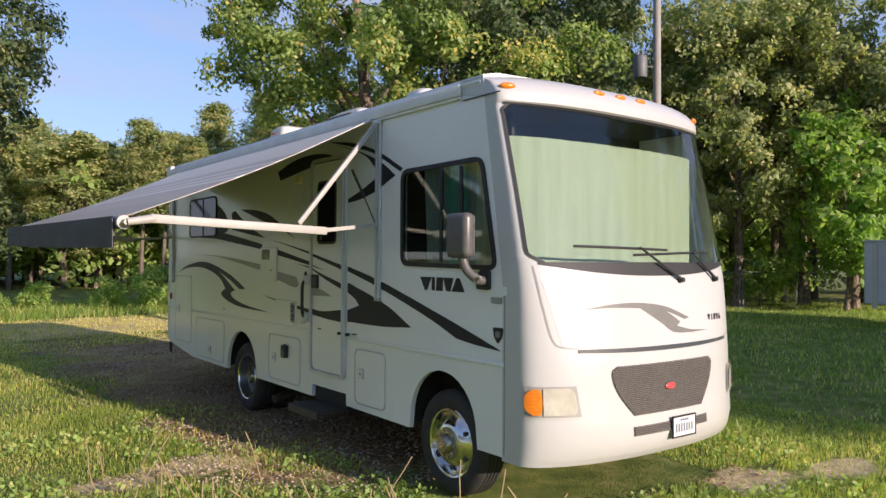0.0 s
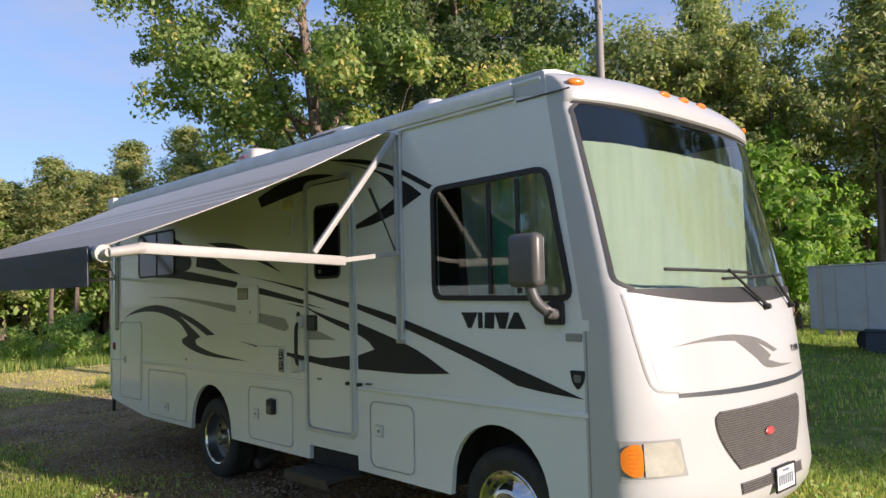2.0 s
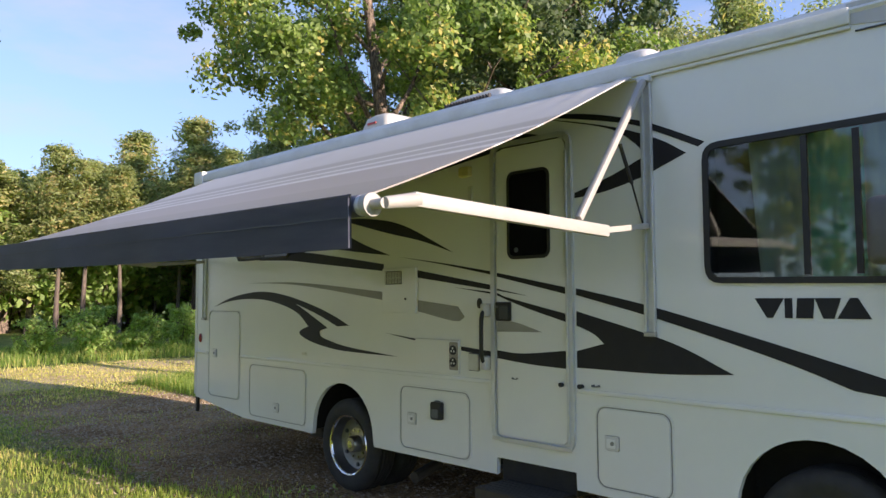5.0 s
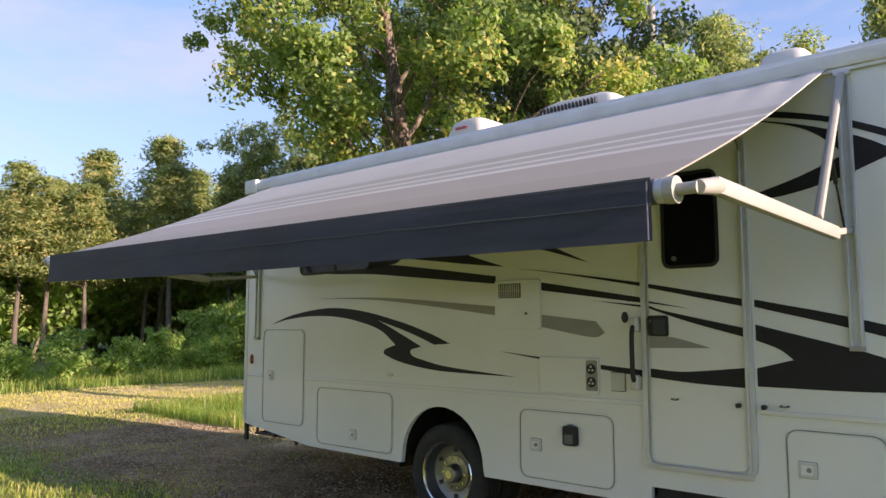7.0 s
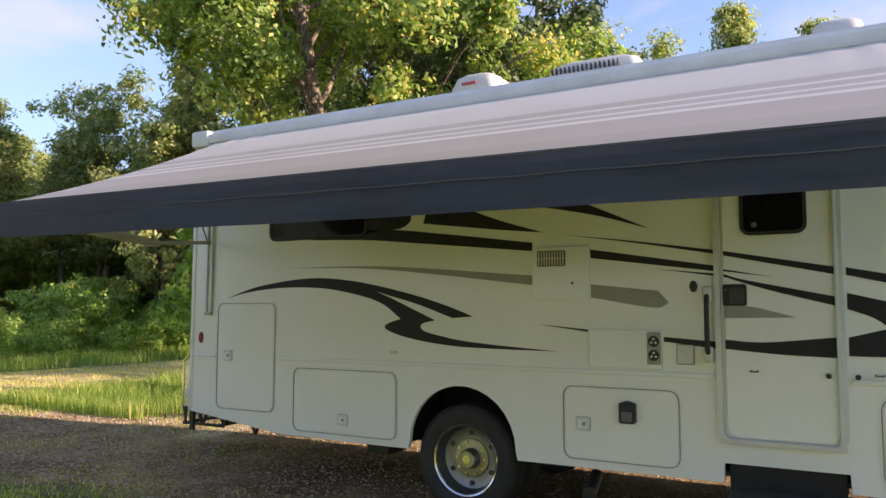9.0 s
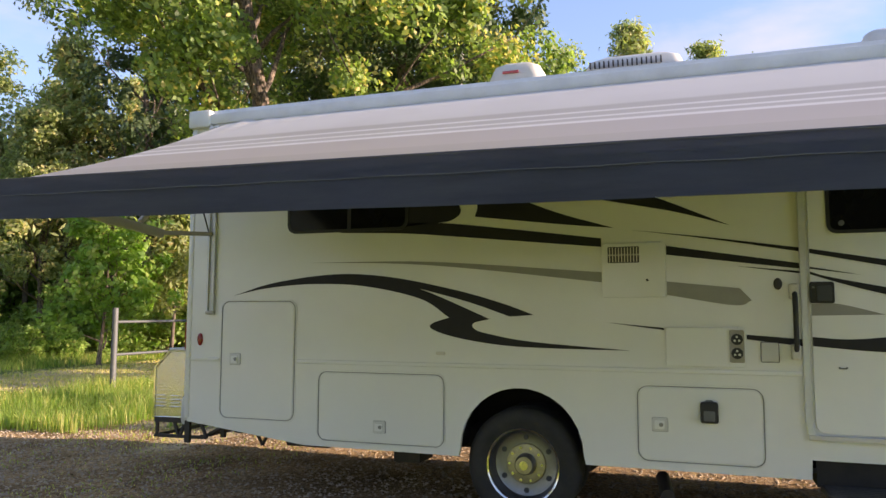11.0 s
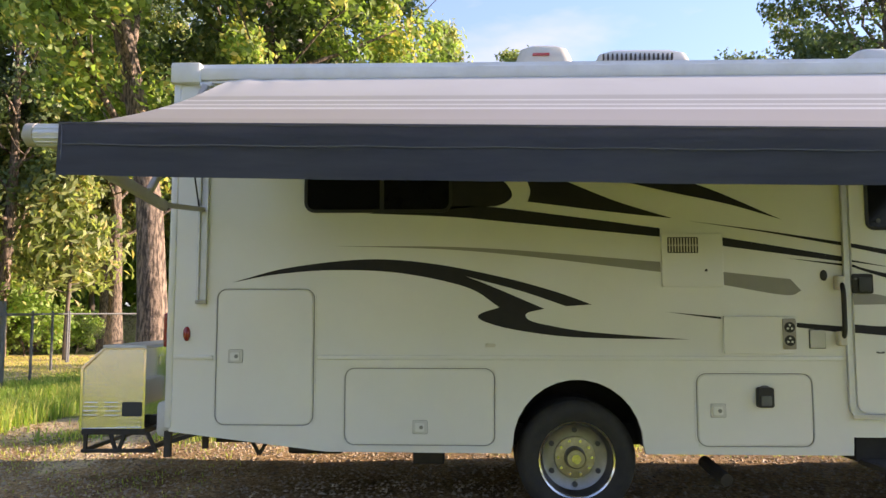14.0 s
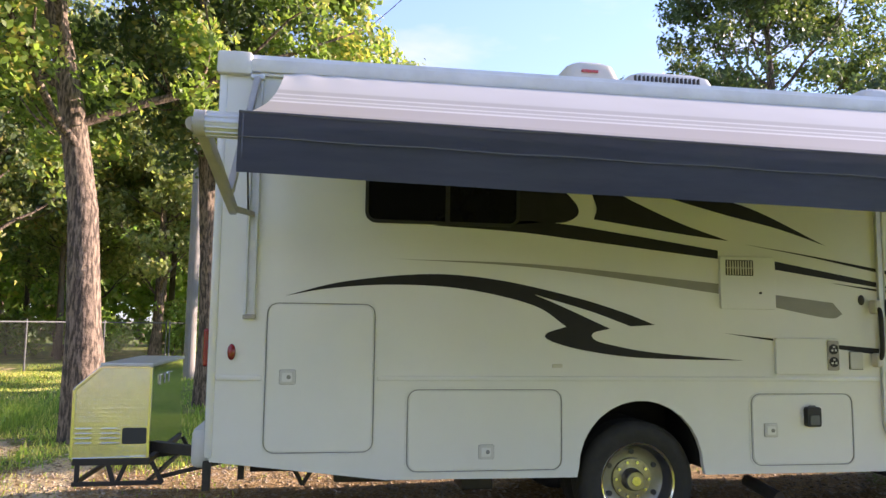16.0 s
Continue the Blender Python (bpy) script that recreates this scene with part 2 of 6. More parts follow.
stone_mat = mat("stone_mat", (0.58, 0.47, 0.34), 0.9, second=(0.22, 0.165, 0.115), scale=18, mix=0.85)


def awning_mat():
    """Printed vinyl: pale at the rail, cream lines, then tan to charcoal at the roller."""
    m = mat("awning_vinyl", (0.4, 0.4, 0.4), 0.58, spec=0.45)
    n, l = m.node_tree.nodes, m.node_tree.links
    b = n["Principled BSDF"]
    tc, sep, mr, r = n.new("ShaderNodeTexCoord"), n.new("ShaderNodeSeparateXYZ"), n.new("ShaderNodeMapRange"), n.new("ShaderNodeValToRGB")
    l.new(tc.outputs["Object"], sep.inputs[0])
    l.new(sep.outputs["X"], mr.inputs["Value"])
    mr.inputs["From Min"].default_value, mr.inputs["From Max"].default_value = 3.42, 1.37
    pale, band, tan = (0.57, 0.55, 0.515), (0.37, 0.35, 0.31), (0.365, 0.33, 0.29)
    stops = [(0.0, pale), (0.30, (0.50, 0.48, 0.445)), (0.325, band), (0.385, band), (0.39, pale), (0.41, pale), (0.415, band), (0.47, band), (0.475, pale), (0.495, pale), (0.50, band), (0.54, band), (0.545, pale), (0.575, pale), (0.58, tan), (0.79, tan), (0.80, (0.33, 0.30, 0.255)), (0.975, (0.305, 0.28, 0.24)), (1.0, (0.12, 0.12, 0.145))]
    e = r.color_ramp.elements
    e[0].position, e[0].color = stops[0][0], (*stops[0][1], 1)
    e[1].position, e[1].color = stops[-1][0], (*stops[-1][1], 1)
    for p, c in stops[1:-1]:
        e.new(p).color = (*c, 1)
    l.new(mr.outputs[0], r.inputs[0])
    t, k, mx = n.new("ShaderNodeTexNoise"), n.new("ShaderNodeMapRange"), n.new("ShaderNodeMixRGB")
    t.inputs["Scale"].default_value, t.inputs["Detail"].default_value = 1.7, 7
    k.inputs["From Min"].default_value, k.inputs["From Max"].default_value, k.inputs["To Max"].default_value = 0.45, 0.8, 0.16
    l.new(tc.outputs["Object"], t.inputs["Vector"])
    l.new(t.outputs[0], k.inputs["Value"])
    mx.inputs[2].default_value = (0.30, 0.27, 0.235, 1)
    l.new(k.outputs[0], mx.inputs[0])
    l.new(r.outputs[0], mx.inputs[1])
    l.new(mx.outputs[0], b.inputs["Base Color"])
    return m


awning_vinyl = awning_mat()
# underside darker than the cloth: puts the shade below the awning into its colour
canopy_shaded_underside = mat("canopy_shaded_underside", (0.075, 0.07, 0.06), 0.8, second=(0.055, 0.052, 0.047), scale=3, mix=0.6, spec=0.2)
valance_vinyl = mat("valance_vinyl", (0.082, 0.087, 0.118), 0.5, second=(0.13, 0.135, 0.172), scale=3, mix=0.7, bump=0.03, bump_scale=30, streak=(1, 0.4, 3), spec=0.3)
seam_thread = mat("seam_thread", (0.11, 0.11, 0.115), 0.7)


def diamond_mat():
    m = mat("diamond_plate", (0.78, 0.77, 0.72), 0.2, 1.0, second=(0.62, 0.61, 0.57), scale=8, mix=0.5)
    n, l = m.node_tree.nodes, m.node_tree.links
    tc, mp, ck, bp = n.new("ShaderNodeTexCoord"), n.new("ShaderNodeMapping"), n.new("ShaderNodeTexChecker"), n.new("ShaderNodeBump")
    mp.inputs["Rotation"].default_value = (radians(45), 0, 0)
    ck.inputs["Scale"].default_value = 34
    bp.inputs["Strength"].default_value, bp.inputs["Distance"].default_value = 0.9, 0.006
    l.new(tc.outputs["Object"], mp.inputs["Vector"])
    l.new(mp.outputs[0], ck.inputs["Vector"])
    l.new(ck.outputs["Fac"], bp.inputs["Height"])
    l.new(bp.outputs[0], n["Principled BSDF"].inputs["Normal"])
    return m


diamond_plate = diamond_mat()
polished_alu = mat("polished_alu", (0.78, 0.78, 0.76), 0.09, 1.0, second=(0.66, 0.66, 0.64), scale=5, mix=0.4)



def ground_mat():
    m = bpy.data.materials.new("ground")
    m.use_nodes = True
    n, l = m.node_tree.nodes, m.node_tree.links
    b = n["Principled BSDF"]
    b.inputs["Roughness"].default_value, b.inputs["Specular IOR Level"].default_value = 0.95, 0.15
    tc = n.new("ShaderNodeTexCoord")

    def noise_of(scale, detail=8, rough=0.65):
        t = n.new("ShaderNodeTexNoise")
        t.inputs["Scale"].default_value, t.inputs["Detail"].default_value, t.inputs["Roughness"].default_value = scale, detail, rough
        l.new(tc.outputs["Object"], t.inputs["Vector"])
        return t.outputs[0]

    def ramp_of(src, stops):
        r = n.new("ShaderNodeValToRGB")
        e = r.color_ramp.elements
        e[0].position, e[0].color = stops[0][0], (*stops[0][1], 1)
        e[1].position, e[1].color = stops[-1][0], (*stops[-1][1], 1)
        for p, c in stops[1:-1]:
            e.new(p).color = (*c, 1)
        l.new(src, r.inputs[0])
        return r.outputs[0]

    def mixed(fac, a, c):
        x = n.new("ShaderNodeMixRGB")
        l.new(fac, x.inputs[0])
        l.new(a, x.inputs[1])
        l.new(c, x.inputs[2])
        return x.outputs[0]

    grass = ramp_of(noise_of(2.2), [(0.3, (0.09, 0.125, 0.03)), (0.5, (0.18, 0.225, 0.055)), (0.66, (0.34, 0.32, 0.12))])
    gravel = ramp_of(noise_of(24, 10, 0.8), [(0.36, (0.11, 0.072, 0.040)), (0.50, (0.33, 0.235, 0.135)), (0.62, (0.58, 0.45, 0.29))])
    sand = ramp_of(noise_of(9, 10), [(0.35, (0.50, 0.37, 0.20)), (0.65, (0.76, 0.60, 0.36))])
    wear = n.new("ShaderNodeVertexColor")
    wear.layer_name = "wear"
    sep = n.new("ShaderNodeSeparateColor")
    l.new(wear.outputs[0], sep.inputs[0])

    def broken(src, scale):
        a = n.new("ShaderNodeMath")
        a.operation = "ADD"
        s = n.new("ShaderNodeMath")
        s.operation = "MULTIPLY_ADD"
        s.inputs[1].default_value, s.inputs[2].default_value = 1.6, -0.8
        l.new(noise_of(scale), s.inputs[0])
        l.new(src, a.inputs[0])
        l.new(s.outputs[0], a.inputs[1])
        return ramp_of(a.outputs[0], [(0.42, (0, 0, 0)), (0.58, (1, 1, 1))])

    tone = n.new("ShaderNodeMixRGB")
    tone.blend_type, tone.inputs[0].default_value = "MULTIPLY", 1.0
    l.new(gravel, tone.inputs[1])
    l.new(ramp_of(noise_of(1.1, 6), [(0.36, (0.66, 0.58, 0.48)), (0.62, (1.35, 1.25, 1.08))]), tone.inputs[2])
    gravel = tone.outputs[0]
    colour = mixed(broken(sep.outputs["Red"], 1.6), grass, gravel)
    colour = mixed(broken(sep.outputs["Green"], 2.4), colour, sand)
    l.new(colour, b.inputs["Base Color"])
    bp = n.new("ShaderNodeBump")
    bp.inputs["Strength"].default_value, bp.inputs["Distance"].default_value = 0.7, 0.04
    l.new(noise_of(26, 8), bp.inputs["Height"])
    l.new(bp.outputs[0], b.inputs["Normal"])
    return m


ground_material = ground_mat()


# ---- building helpers ----
def obj(name, bm, material, parent=None, label="", smooth=False):
    me = bpy.data.meshes.new(name)
    if name != "windscreen":
        bmesh.ops.recalc_face_normals(bm, faces=bm.faces)
    bm.to_mesh(me)
    bm.free()
    me.materials.append(material)
    if smooth:
        me.shade_smooth()
        me.set_sharp_from_angle(angle=radians(38))
    ob = new(name, me)
    ob.parent = parent
    return tagged(ob, label)


part = obj


def from_arrays(name, verts, faces, material, parent=None, smooth=False):
    """A mesh from an (n, 3) array and an (m, k) array of corners."""
    verts, faces = np.asarray(verts, np.float32), np.asarray(faces, np.int32)
    me = bpy.data.meshes.new(name)
    me.vertices.add(len(verts))
    me.vertices.foreach_set("co", verts.ravel())
    me.loops.add(faces.size)
    me.loops.foreach_set("vertex_index", faces.ravel())
    me.polygons.add(len(faces))
    me.polygons.foreach_set("loop_start", np.arange(0, faces.size, faces.shape[1], dtype=np.int32))
    me.update(calc_edges=True)
    me.materials.append(material)
    if smooth:
        me.shade_smooth()
    ob = new(name, me)
    ob.parent = parent
    return ob


def thing(name, label, category, group="", at=(0, 0, 0)):
    ob = tagged(new(name), label, category, group)
    ob.location = at
    ob.empty_display_size = 0.1
    return ob


def add_box(bm, lo, hi, bevel=0.0, m=None, segments=2):
    lo, hi = Vector(lo), Vector(hi)
    made = bmesh.ops.create_cube(bm, size=1.0, matrix=(m or Matrix()) @ Matrix.Translation((lo + hi) / 2) @ Matrix.Diagonal((*(hi - lo), 1)))
    if bevel:
        edges = {e for v in made["verts"] for e in v.link_edges}
        bmesh.ops.bevel(bm, geom=list(edges), offset=bevel, segments=segments, affect="EDGES", profile=0.5)
    return bm


def box(lo, hi, bevel=0.0, m=None, segments=2):
    return add_box(bmesh.new(), lo, hi, bevel, m, segments)


def add_rod(bm, a, b, r0, r1=None, sides=10, caps=True):
    a, b = Vector(a), Vector(b)
    r1 = r0 if r1 is None else r1
    m = Matrix.Translation((a + b) / 2) @ (b - a).to_track_quat("Z", "Y").to_matrix().to_4x4()
    bmesh.ops.create_cone(bm, cap_ends=caps, segments=sides, radius1=r0, radius2=r1, depth=(b - a).length, matrix=m)
    return bm


def rod(a, b, r0, r1=None, sides=10):
    return add_rod(bmesh.new(), a, b, r0, r1, sides)


def add_beam(bm, a, b, w, h, bevel=0.004):
    """A square bar from a to b: w across (level), h high."""
    a, b = Vector(a), Vector(b)
    m = Matrix.Translation((a + b) / 2) @ (b - a).to_track_quat("Y", "Z").to_matrix().to_4x4()
    d = (b - a).length / 2
    return add_box(bm, (-w / 2, -d, -h / 2), (w / 2, d, h / 2), bevel, m)


def smooth_line(pts, n=7):
    """A Catmull-Rom line through a few points."""
    if len(pts) < 3:
        return [tuple(p) for p in pts]
    p = [Vector(q) for q in pts]
    p = [2 * p[0] - p[1], *p, 2 * p[-1] - p[-2]]
    out = []
    for i in range(1, len(p) - 2):
        for k in range(n):
            t = k / n
            out.append(tuple(0.5 * (2 * p[i] + (p[i + 1] - p[i - 1]) * t + (2 * p[i - 1] - 5 * p[i] + 4 * p[i + 1] - p[i + 2]) * t * t + (3 * p[i] - p[i - 1] - 3 * p[i + 1] + p[i + 2]) * t ** 3)))
    return out + [tuple(p[-2])]


def outline_of(*segments):
    out = []
    for s in segments:
        for q in smooth_line(s):
            if not out or (Vector(q) - Vector(out[-1])).length > 1e-4:
                out.append(q)
    if (Vector(out[0]) - Vector(out[-1])).length < 1e-4:
        out.pop()
    return out


def rounded(y0, z0, y1, z1, r, n=5):
    out = []
    for cy, cz, a0 in ((y1 - r, z1 - r, 0), (y0 + r, z1 - r, 90), (y0 + r, z0 + r, 180), (y1 - r, z0 + r, 270)):
        out += [(cy + r * math.cos(radians(a0 + 90 * k / n)), cz + r * math.sin(radians(a0 + 90 * k / n))) for k in range(n + 1)]
    return out


def round_corners(pts, r, n=4):
    out = []
    for i, p in enumerate(pts):
        p, a, b = Vector(p), Vector(pts[i - 1]), Vector(pts[(i + 1) % len(pts)])
        s, e = p + (a - p).normalized() * r, p + (b - p).normalized() * r
        out += [tuple((1 - t) ** 2 * s + 2 * t * (1 - t) * p + t * t * e) for t in (k / n for k in range(n + 1))]
    return out


def add_plate(bm, pts, x_face, depth, bevel=0.0):
    """A plate that lies in a plane x = x_face, goes depth inward (+x), with the outline pts in (y, z)."""
    near = [bm.verts.new((x_face, y, z)) for y, z in pts]
    face = bm.faces.new(near)
    if depth:
        ex = bmesh.ops.extrude_face_region(bm, geom=[face])
        bmesh.ops.translate(bm, vec=(depth, 0, 0), verts=[v for v in ex["geom"] if isinstance(v, bmesh.types.BMVert)])
    if bevel:
        rim = [e for e in bm.edges if all(abs(v.co.x - x_face) < 1e-6 for v in e.verts) and len(e.link_faces) == 2]
        bmesh.ops.bevel(bm, geom=rim, offset=bevel, segments=2, affect="EDGES", profile=0.5)
    return bm


def plate(pts, x_face, depth, bevel=0.0):
    return add_plate(bmesh.new(), pts, x_face, depth, bevel)


def ring(pts, width, x_face, depth):
    """A frame of that width round the outline, in a plane x = x_face."""
    c = sum((Vector(p) for p in pts), Vector((0, 0))) / len(pts)
    inner = []
    for i, p in enumerate(pts):
        a, b = Vector(pts[i - 1]), Vector(pts[(i + 1) % len(pts)])
        t = (b - a).normalized()
        nrm = Vector((-t.y, t.x))
        if nrm.dot(c - Vector(p)) < 0:
            nrm = -nrm
        inner.append(tuple(Vector(p) + nrm * width))
    bm = bmesh.new()
    rows = [[bm.verts.new((x, y, z)) for y, z in line] for x, line in ((x_face, pts), (x_face, inner), (x_face + depth, inner), (x_face + depth, pts))]
    k = len(pts)
    for a in range(4):
        for i in range(k):
            bm.faces.new((rows[a][i], rows[a][(i + 1) % k], rows[(a + 1) % 4][(i + 1) % k], rows[(a + 1) % 4][i]))
    return bm


def inset(pts, width):
    c = sum((Vector(p) for p in pts), Vector((0, 0))) / len(pts)
    out = []
    for i, p in enumerate(pts):
        a, b = Vector(pts[i - 1]), Vector(pts[(i + 1) % len(pts)])
        t = (b - a).normalized()
        nrm = Vector((-t.y, t.x))
        if nrm.dot(c - Vector(p)) < 0:
            nrm = -nrm
        out.append(tuple(Vector(p) + nrm * width))
    return out


def tubes(limbs, sides=7):
    """Tapered limbs: each a list of (place, radius)."""
    verts, faces = [], []
    for limb in limbs:
        base = len(verts)
        for i, (p, r) in enumerate(limb):
            a, b = limb[max(0, i - 1)][0], limb[min(len(limb) - 1, i + 1)][0]
            t = (Vector(b) - Vector(a)).normalized()
            u = t.orthogonal().normalized()
            if abs(t.z) > 0.5:
                u = (Vector((1, 0, 0)) - t * t.x).normalized()
            w = t.cross(u)
            for k in range(sides):
                q = math.tau * k / sides
                verts.append(Vector(p) + (u * math.cos(q) + w * math.sin(q)) * r)
        for i in range(len(limb) - 1):
            for k in range(sides):
                faces.append((base + i * sides + k, base + i * sides + (k + 1) % sides, base + (i + 1) * sides + (k + 1) % sides, base + (i + 1) * sides + k))
    return [tuple(v) for v in verts], faces


def pipe(name, line, r, material, parent, sides=12):
    v, f = tubes([[(p, r) for p in line]], sides)
    return from_arrays(name, v, f, material, parent, smooth=True)


# ---- ground ----
def bump_at(x, y):
    return 0.05 * noise.noise((x * 0.35, y * 0.35, 3.1)) + 0.02 * noise.noise((x * 1.3, y * 1.3, 7.7))


def rough_ground(x, y):
    """Height of the ground; level under the wheels."""
    near = max(0.0, 1 - max(abs(x - 4.8) / 2.4, abs(y - 7) / 5.6) ** 4)
    return bump_at(x, y) * (1 - min(1, near * 1.5))


def wear_at(x, y):
    """How bare the ground is: gravel, sand."""
    gx = max(0, (abs(x - 4.6) - 1.25) / 1.7)
    gy = max(0, (abs(y - 12.0) - 5.6) / 1.8)
    gravel = max(0.0, 1 - math.hypot(gx, gy))
    front = max(0.0, 1 - math.hypot((x - 6.3) / 2.2, (y - 1.9) / 1.3))
    spots = [(2.3, 6.6, 0.55, 0.32), (1.55, 6.4, 0.35, 0.25), (5.9, 3.5, 0.5, 0.28), (6.9, 3.2, 0.5, 0.26), (7.4, 14.6, 1.1, 0.4), (6.2, 13.3, 1.2, 0.4)]
    sand = max(1.5 * max(0.0, 1 - math.hypot((x - a) / (r * 1.5), (y - c) / (q * 1.5))) for a, c, r, q in spots)
    track = 20.9 + 0.10 * (x - 3) + 0.5 * math.sin(x * 0.25)
    sand = max(sand, 1.2 - abs(y - track) / 3.5 if x < 24 else 0.0)
    return min(1, max(gravel, front * 0.3)), min(1, max(0, sand))


def build_ground():
    xs = np.unique(np.concatenate([np.arange(-6, 14.01, 0.22), np.arange(14, 40, 1.0), np.arange(-30, -6, 1.0), np.linspace(40, 900, 14), np.linspace(-900, -30, 14)]))
    ys = np.unique(np.concatenate([np.arange(-2, 16.01, 0.22), np.arange(16, 46, 0.6), np.arange(-30, -2, 1.0), np.linspace(46, 900, 14), np.linspace(-900, -30, 14)]))
    nx, ny = len(xs), len(ys)
    verts, cols = [], []
    for y in ys:
        for x in xs:
            inside = abs(x) < 60 and abs(y) < 60
            verts.append((x, y, rough_ground(x, y) if inside else 0.0))
            g, s = wear_at(x, y) if inside else (0, 0)
            cols.append((g, s, 0, 1))
    i = np.arange(nx * ny).reshape(ny, nx)
    faces = np.stack([i[:-1, :-1], i[:-1, 1:], i[1:, 1:], i[1:, :-1]], -1).reshape(-1, 4)
    ob = from_arrays("ground", verts, faces, ground_material, smooth=True)
    layer = ob.data.color_attributes.new("wear", "FLOAT_COLOR", "POINT")
    layer.data.foreach_set("color", np.asarray(cols, np.float32).ravel())
    return tagged(ob, "grassy yard with patches of gravel, sand and a dirt track", "ground", kind="structure")


build_ground()

# ---- motorhome ----
XS, XF = 3.505, 5.885
XC, HW = (XS + XF) / 2, (XF - XS) / 2
rv = thing("motorhome", "white class A motorhome with dark swooping stripes, parked on gravel", "motorhome", at=(XC, 7.5, 0))


def rv_part(name, bm, material, parent=None, label="", smooth=False):
    ob = obj(name, bm, material, None, label, smooth)
    parent = parent or rv
    ob.parent = parent
    if parent is rv:
        ob.matrix_parent_inverse = Matrix.Translation(-rv.location)
    return ob


REAR_Y, ROOF_Z, SKIRT = 11.52, 3.17, 0.465


def arch(cy, top, r, base, n=16):
    cz = top - r
    pts = [(cy + r * 1.03, base)]
    pts += [(cy + r * math.cos(radians(a)), cz + r * math.sin(radians(a))) for a in np.linspace(0, 180, n)]
    return pts + [(cy - r * 1.03, base)]


def side_outline():
    """From the rear bottom along the skirt to the front, up, and back along the roof."""
    low = [(REAR_Y, 0.60), (10.42, SKIRT + 0.005)]
    low += arch(8.69, 0.965, 0.445, SKIRT)
    low += [(6.84, SKIRT), (6.835, 0.585), (6.15, 0.585), (6.145, SKIRT + 0.01)]
    low += arch(4.66, 0.985, 0.425, SKIRT)
    low += [(3.95, SKIRT), (3.95, 1.67), (4.16, 3.02), (4.16, ROOF_Z), (REAR_Y, ROOF_Z)]
    return low


CAB = round_corners([(5.23, 2.60), (5.23, 1.795), (4.00, 1.775), (4.165, 2.61)], 0.10)


def holed_plate(outer, hole, x_face, depth):
    """Like plate, with one opening right through it."""
    bm = bmesh.new()
    loops = [[bm.verts.new((x_face, y, z)) for y, z in pts] for pts in (outer, hole)]
    edges = [bm.edges.new((a, b)) for v in loops for a, b in zip(v, v[1:] + v[:1])]
    bmesh.ops.triangle_fill(bm, edges=edges, use_beauty=True)
    ex = bmesh.ops.extrude_face_region(bm, geom=list(bm.faces))
    bmesh.ops.translate(bm, vec=(depth, 0, 0), verts=[v for v in ex["geom"] if isinstance(v, bmesh.types.BMVert)])
    return bm


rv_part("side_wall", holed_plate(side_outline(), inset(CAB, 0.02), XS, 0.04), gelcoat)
far_side = [(REAR_Y, 0.60), (10.42, SKIRT)] + arch(8.69, 0.965, 0.445, SKIRT) + arch(4.66, 0.985, 0.425, SKIRT) + [(3.95, SKIRT), (3.95, 1.67), (4.16, 3.02), (4.16, ROOF_Z), (REAR_Y, ROOF_Z)]
rv_part("side_wall", plate(far_side, XF - 0.04, 0.04), gelcoat)
rv_part("rear_wall", box((XS + 0.041, REAR_Y - 0.05, 0.60), (XF - 0.041, REAR_Y + 0.02, ROOF_Z), 0.015), gelcoat)
rear_cap = box((XS - 0.012, REAR_Y - 0.02, 0.62), (XS + 0.06, REAR_Y + 0.035, 3.12), 0.02)
rv_part("corner_trim", rear_cap, gelcoat, smooth=True)

# roof with rounded shoulders
bm = bmesh.new()
prof = [(XS + 0.02, 3.10), (XS - 0.015, 3.16), (XS + 0.02, 3.215), (XS + 0.16, 3.245), (XC, 3.275), (XF - 0.16, 3.245), (XF - 0.02, 3.215), (XF + 0.015, 3.16), (XF - 0.02, 3.10)]
rows = [[bm.verts.new((x, y, z - (0.03 if y > 11.45 else 0))) for x, z in prof] for y in (4.2, 7.5, 11.45, 11.56)]
for a, b in zip(rows, rows[1:]):
    for i in range(len(prof) - 1):
        bm.faces.new((a[i], a[i + 1], b[i + 1], b[i]))
bm.faces.new(rows[-1]), bm.faces.new(rows[0])
rv_part("roof", bm, roof_white, smooth=True)

# gutter rail along the roof edge
bm = bmesh.new()
add_box(bm, (XS - 0.035, 4.42, 3.085), (XS + 0.0, REAR_Y - 0.02, 3.175), 0.012)
add_box(bm, (XS - 0.022, 4.42, 3.062), (XS - 0.004, 11.3, 3.083), 0.004)
rv_part("roof_rail", bm, roof_white, label="white roof edge rail", smooth=True)
rv_part("rail_end_cap", box((XS - 0.05, REAR_Y - 0.17, 3.06), (XS + 0.02, REAR_Y + 0.05, 3.215), 0.022), roof_white, smooth=True)
# thin dark strip that draws the shadow line ahead of the rail
rv_part("rail_shadow_gap", box((XS - 0.012, 3.98, 3.045), (XS - 0.002, 4.40, 3.052)), ink)

# ---- front cap: one swept shell ----
YF = [(0.44, 3.46), (0.50, 3.41), (0.62, 3.375), (0.88, 3.40), (1.13, 3.412), (1.20, 3.42), (1.50, 3.46), (1.75, 3.505), (1.84, 3.53), (2.4, 3.69), (2.975, 3.87), (2.995, 3.835), (3.06, 3.835), (3.14, 3.89), (3.20, 3.97), (3.24, 4.09), (3.262, 4.24)]
YS = [(0.44, 3.95), (1.67, 3.95), (3.02, 4.16), (3.20, 4.19), (3.262, 4.28)]


def lerp_table(table, z):
    for (z0, v0), (z1, v1) in zip(table, table[1:]):
        if z <= z1:
            return v0 + (v1 - v0) * max(0.0, (z - z0)) / (z1 - z0)
    return table[-1][1]


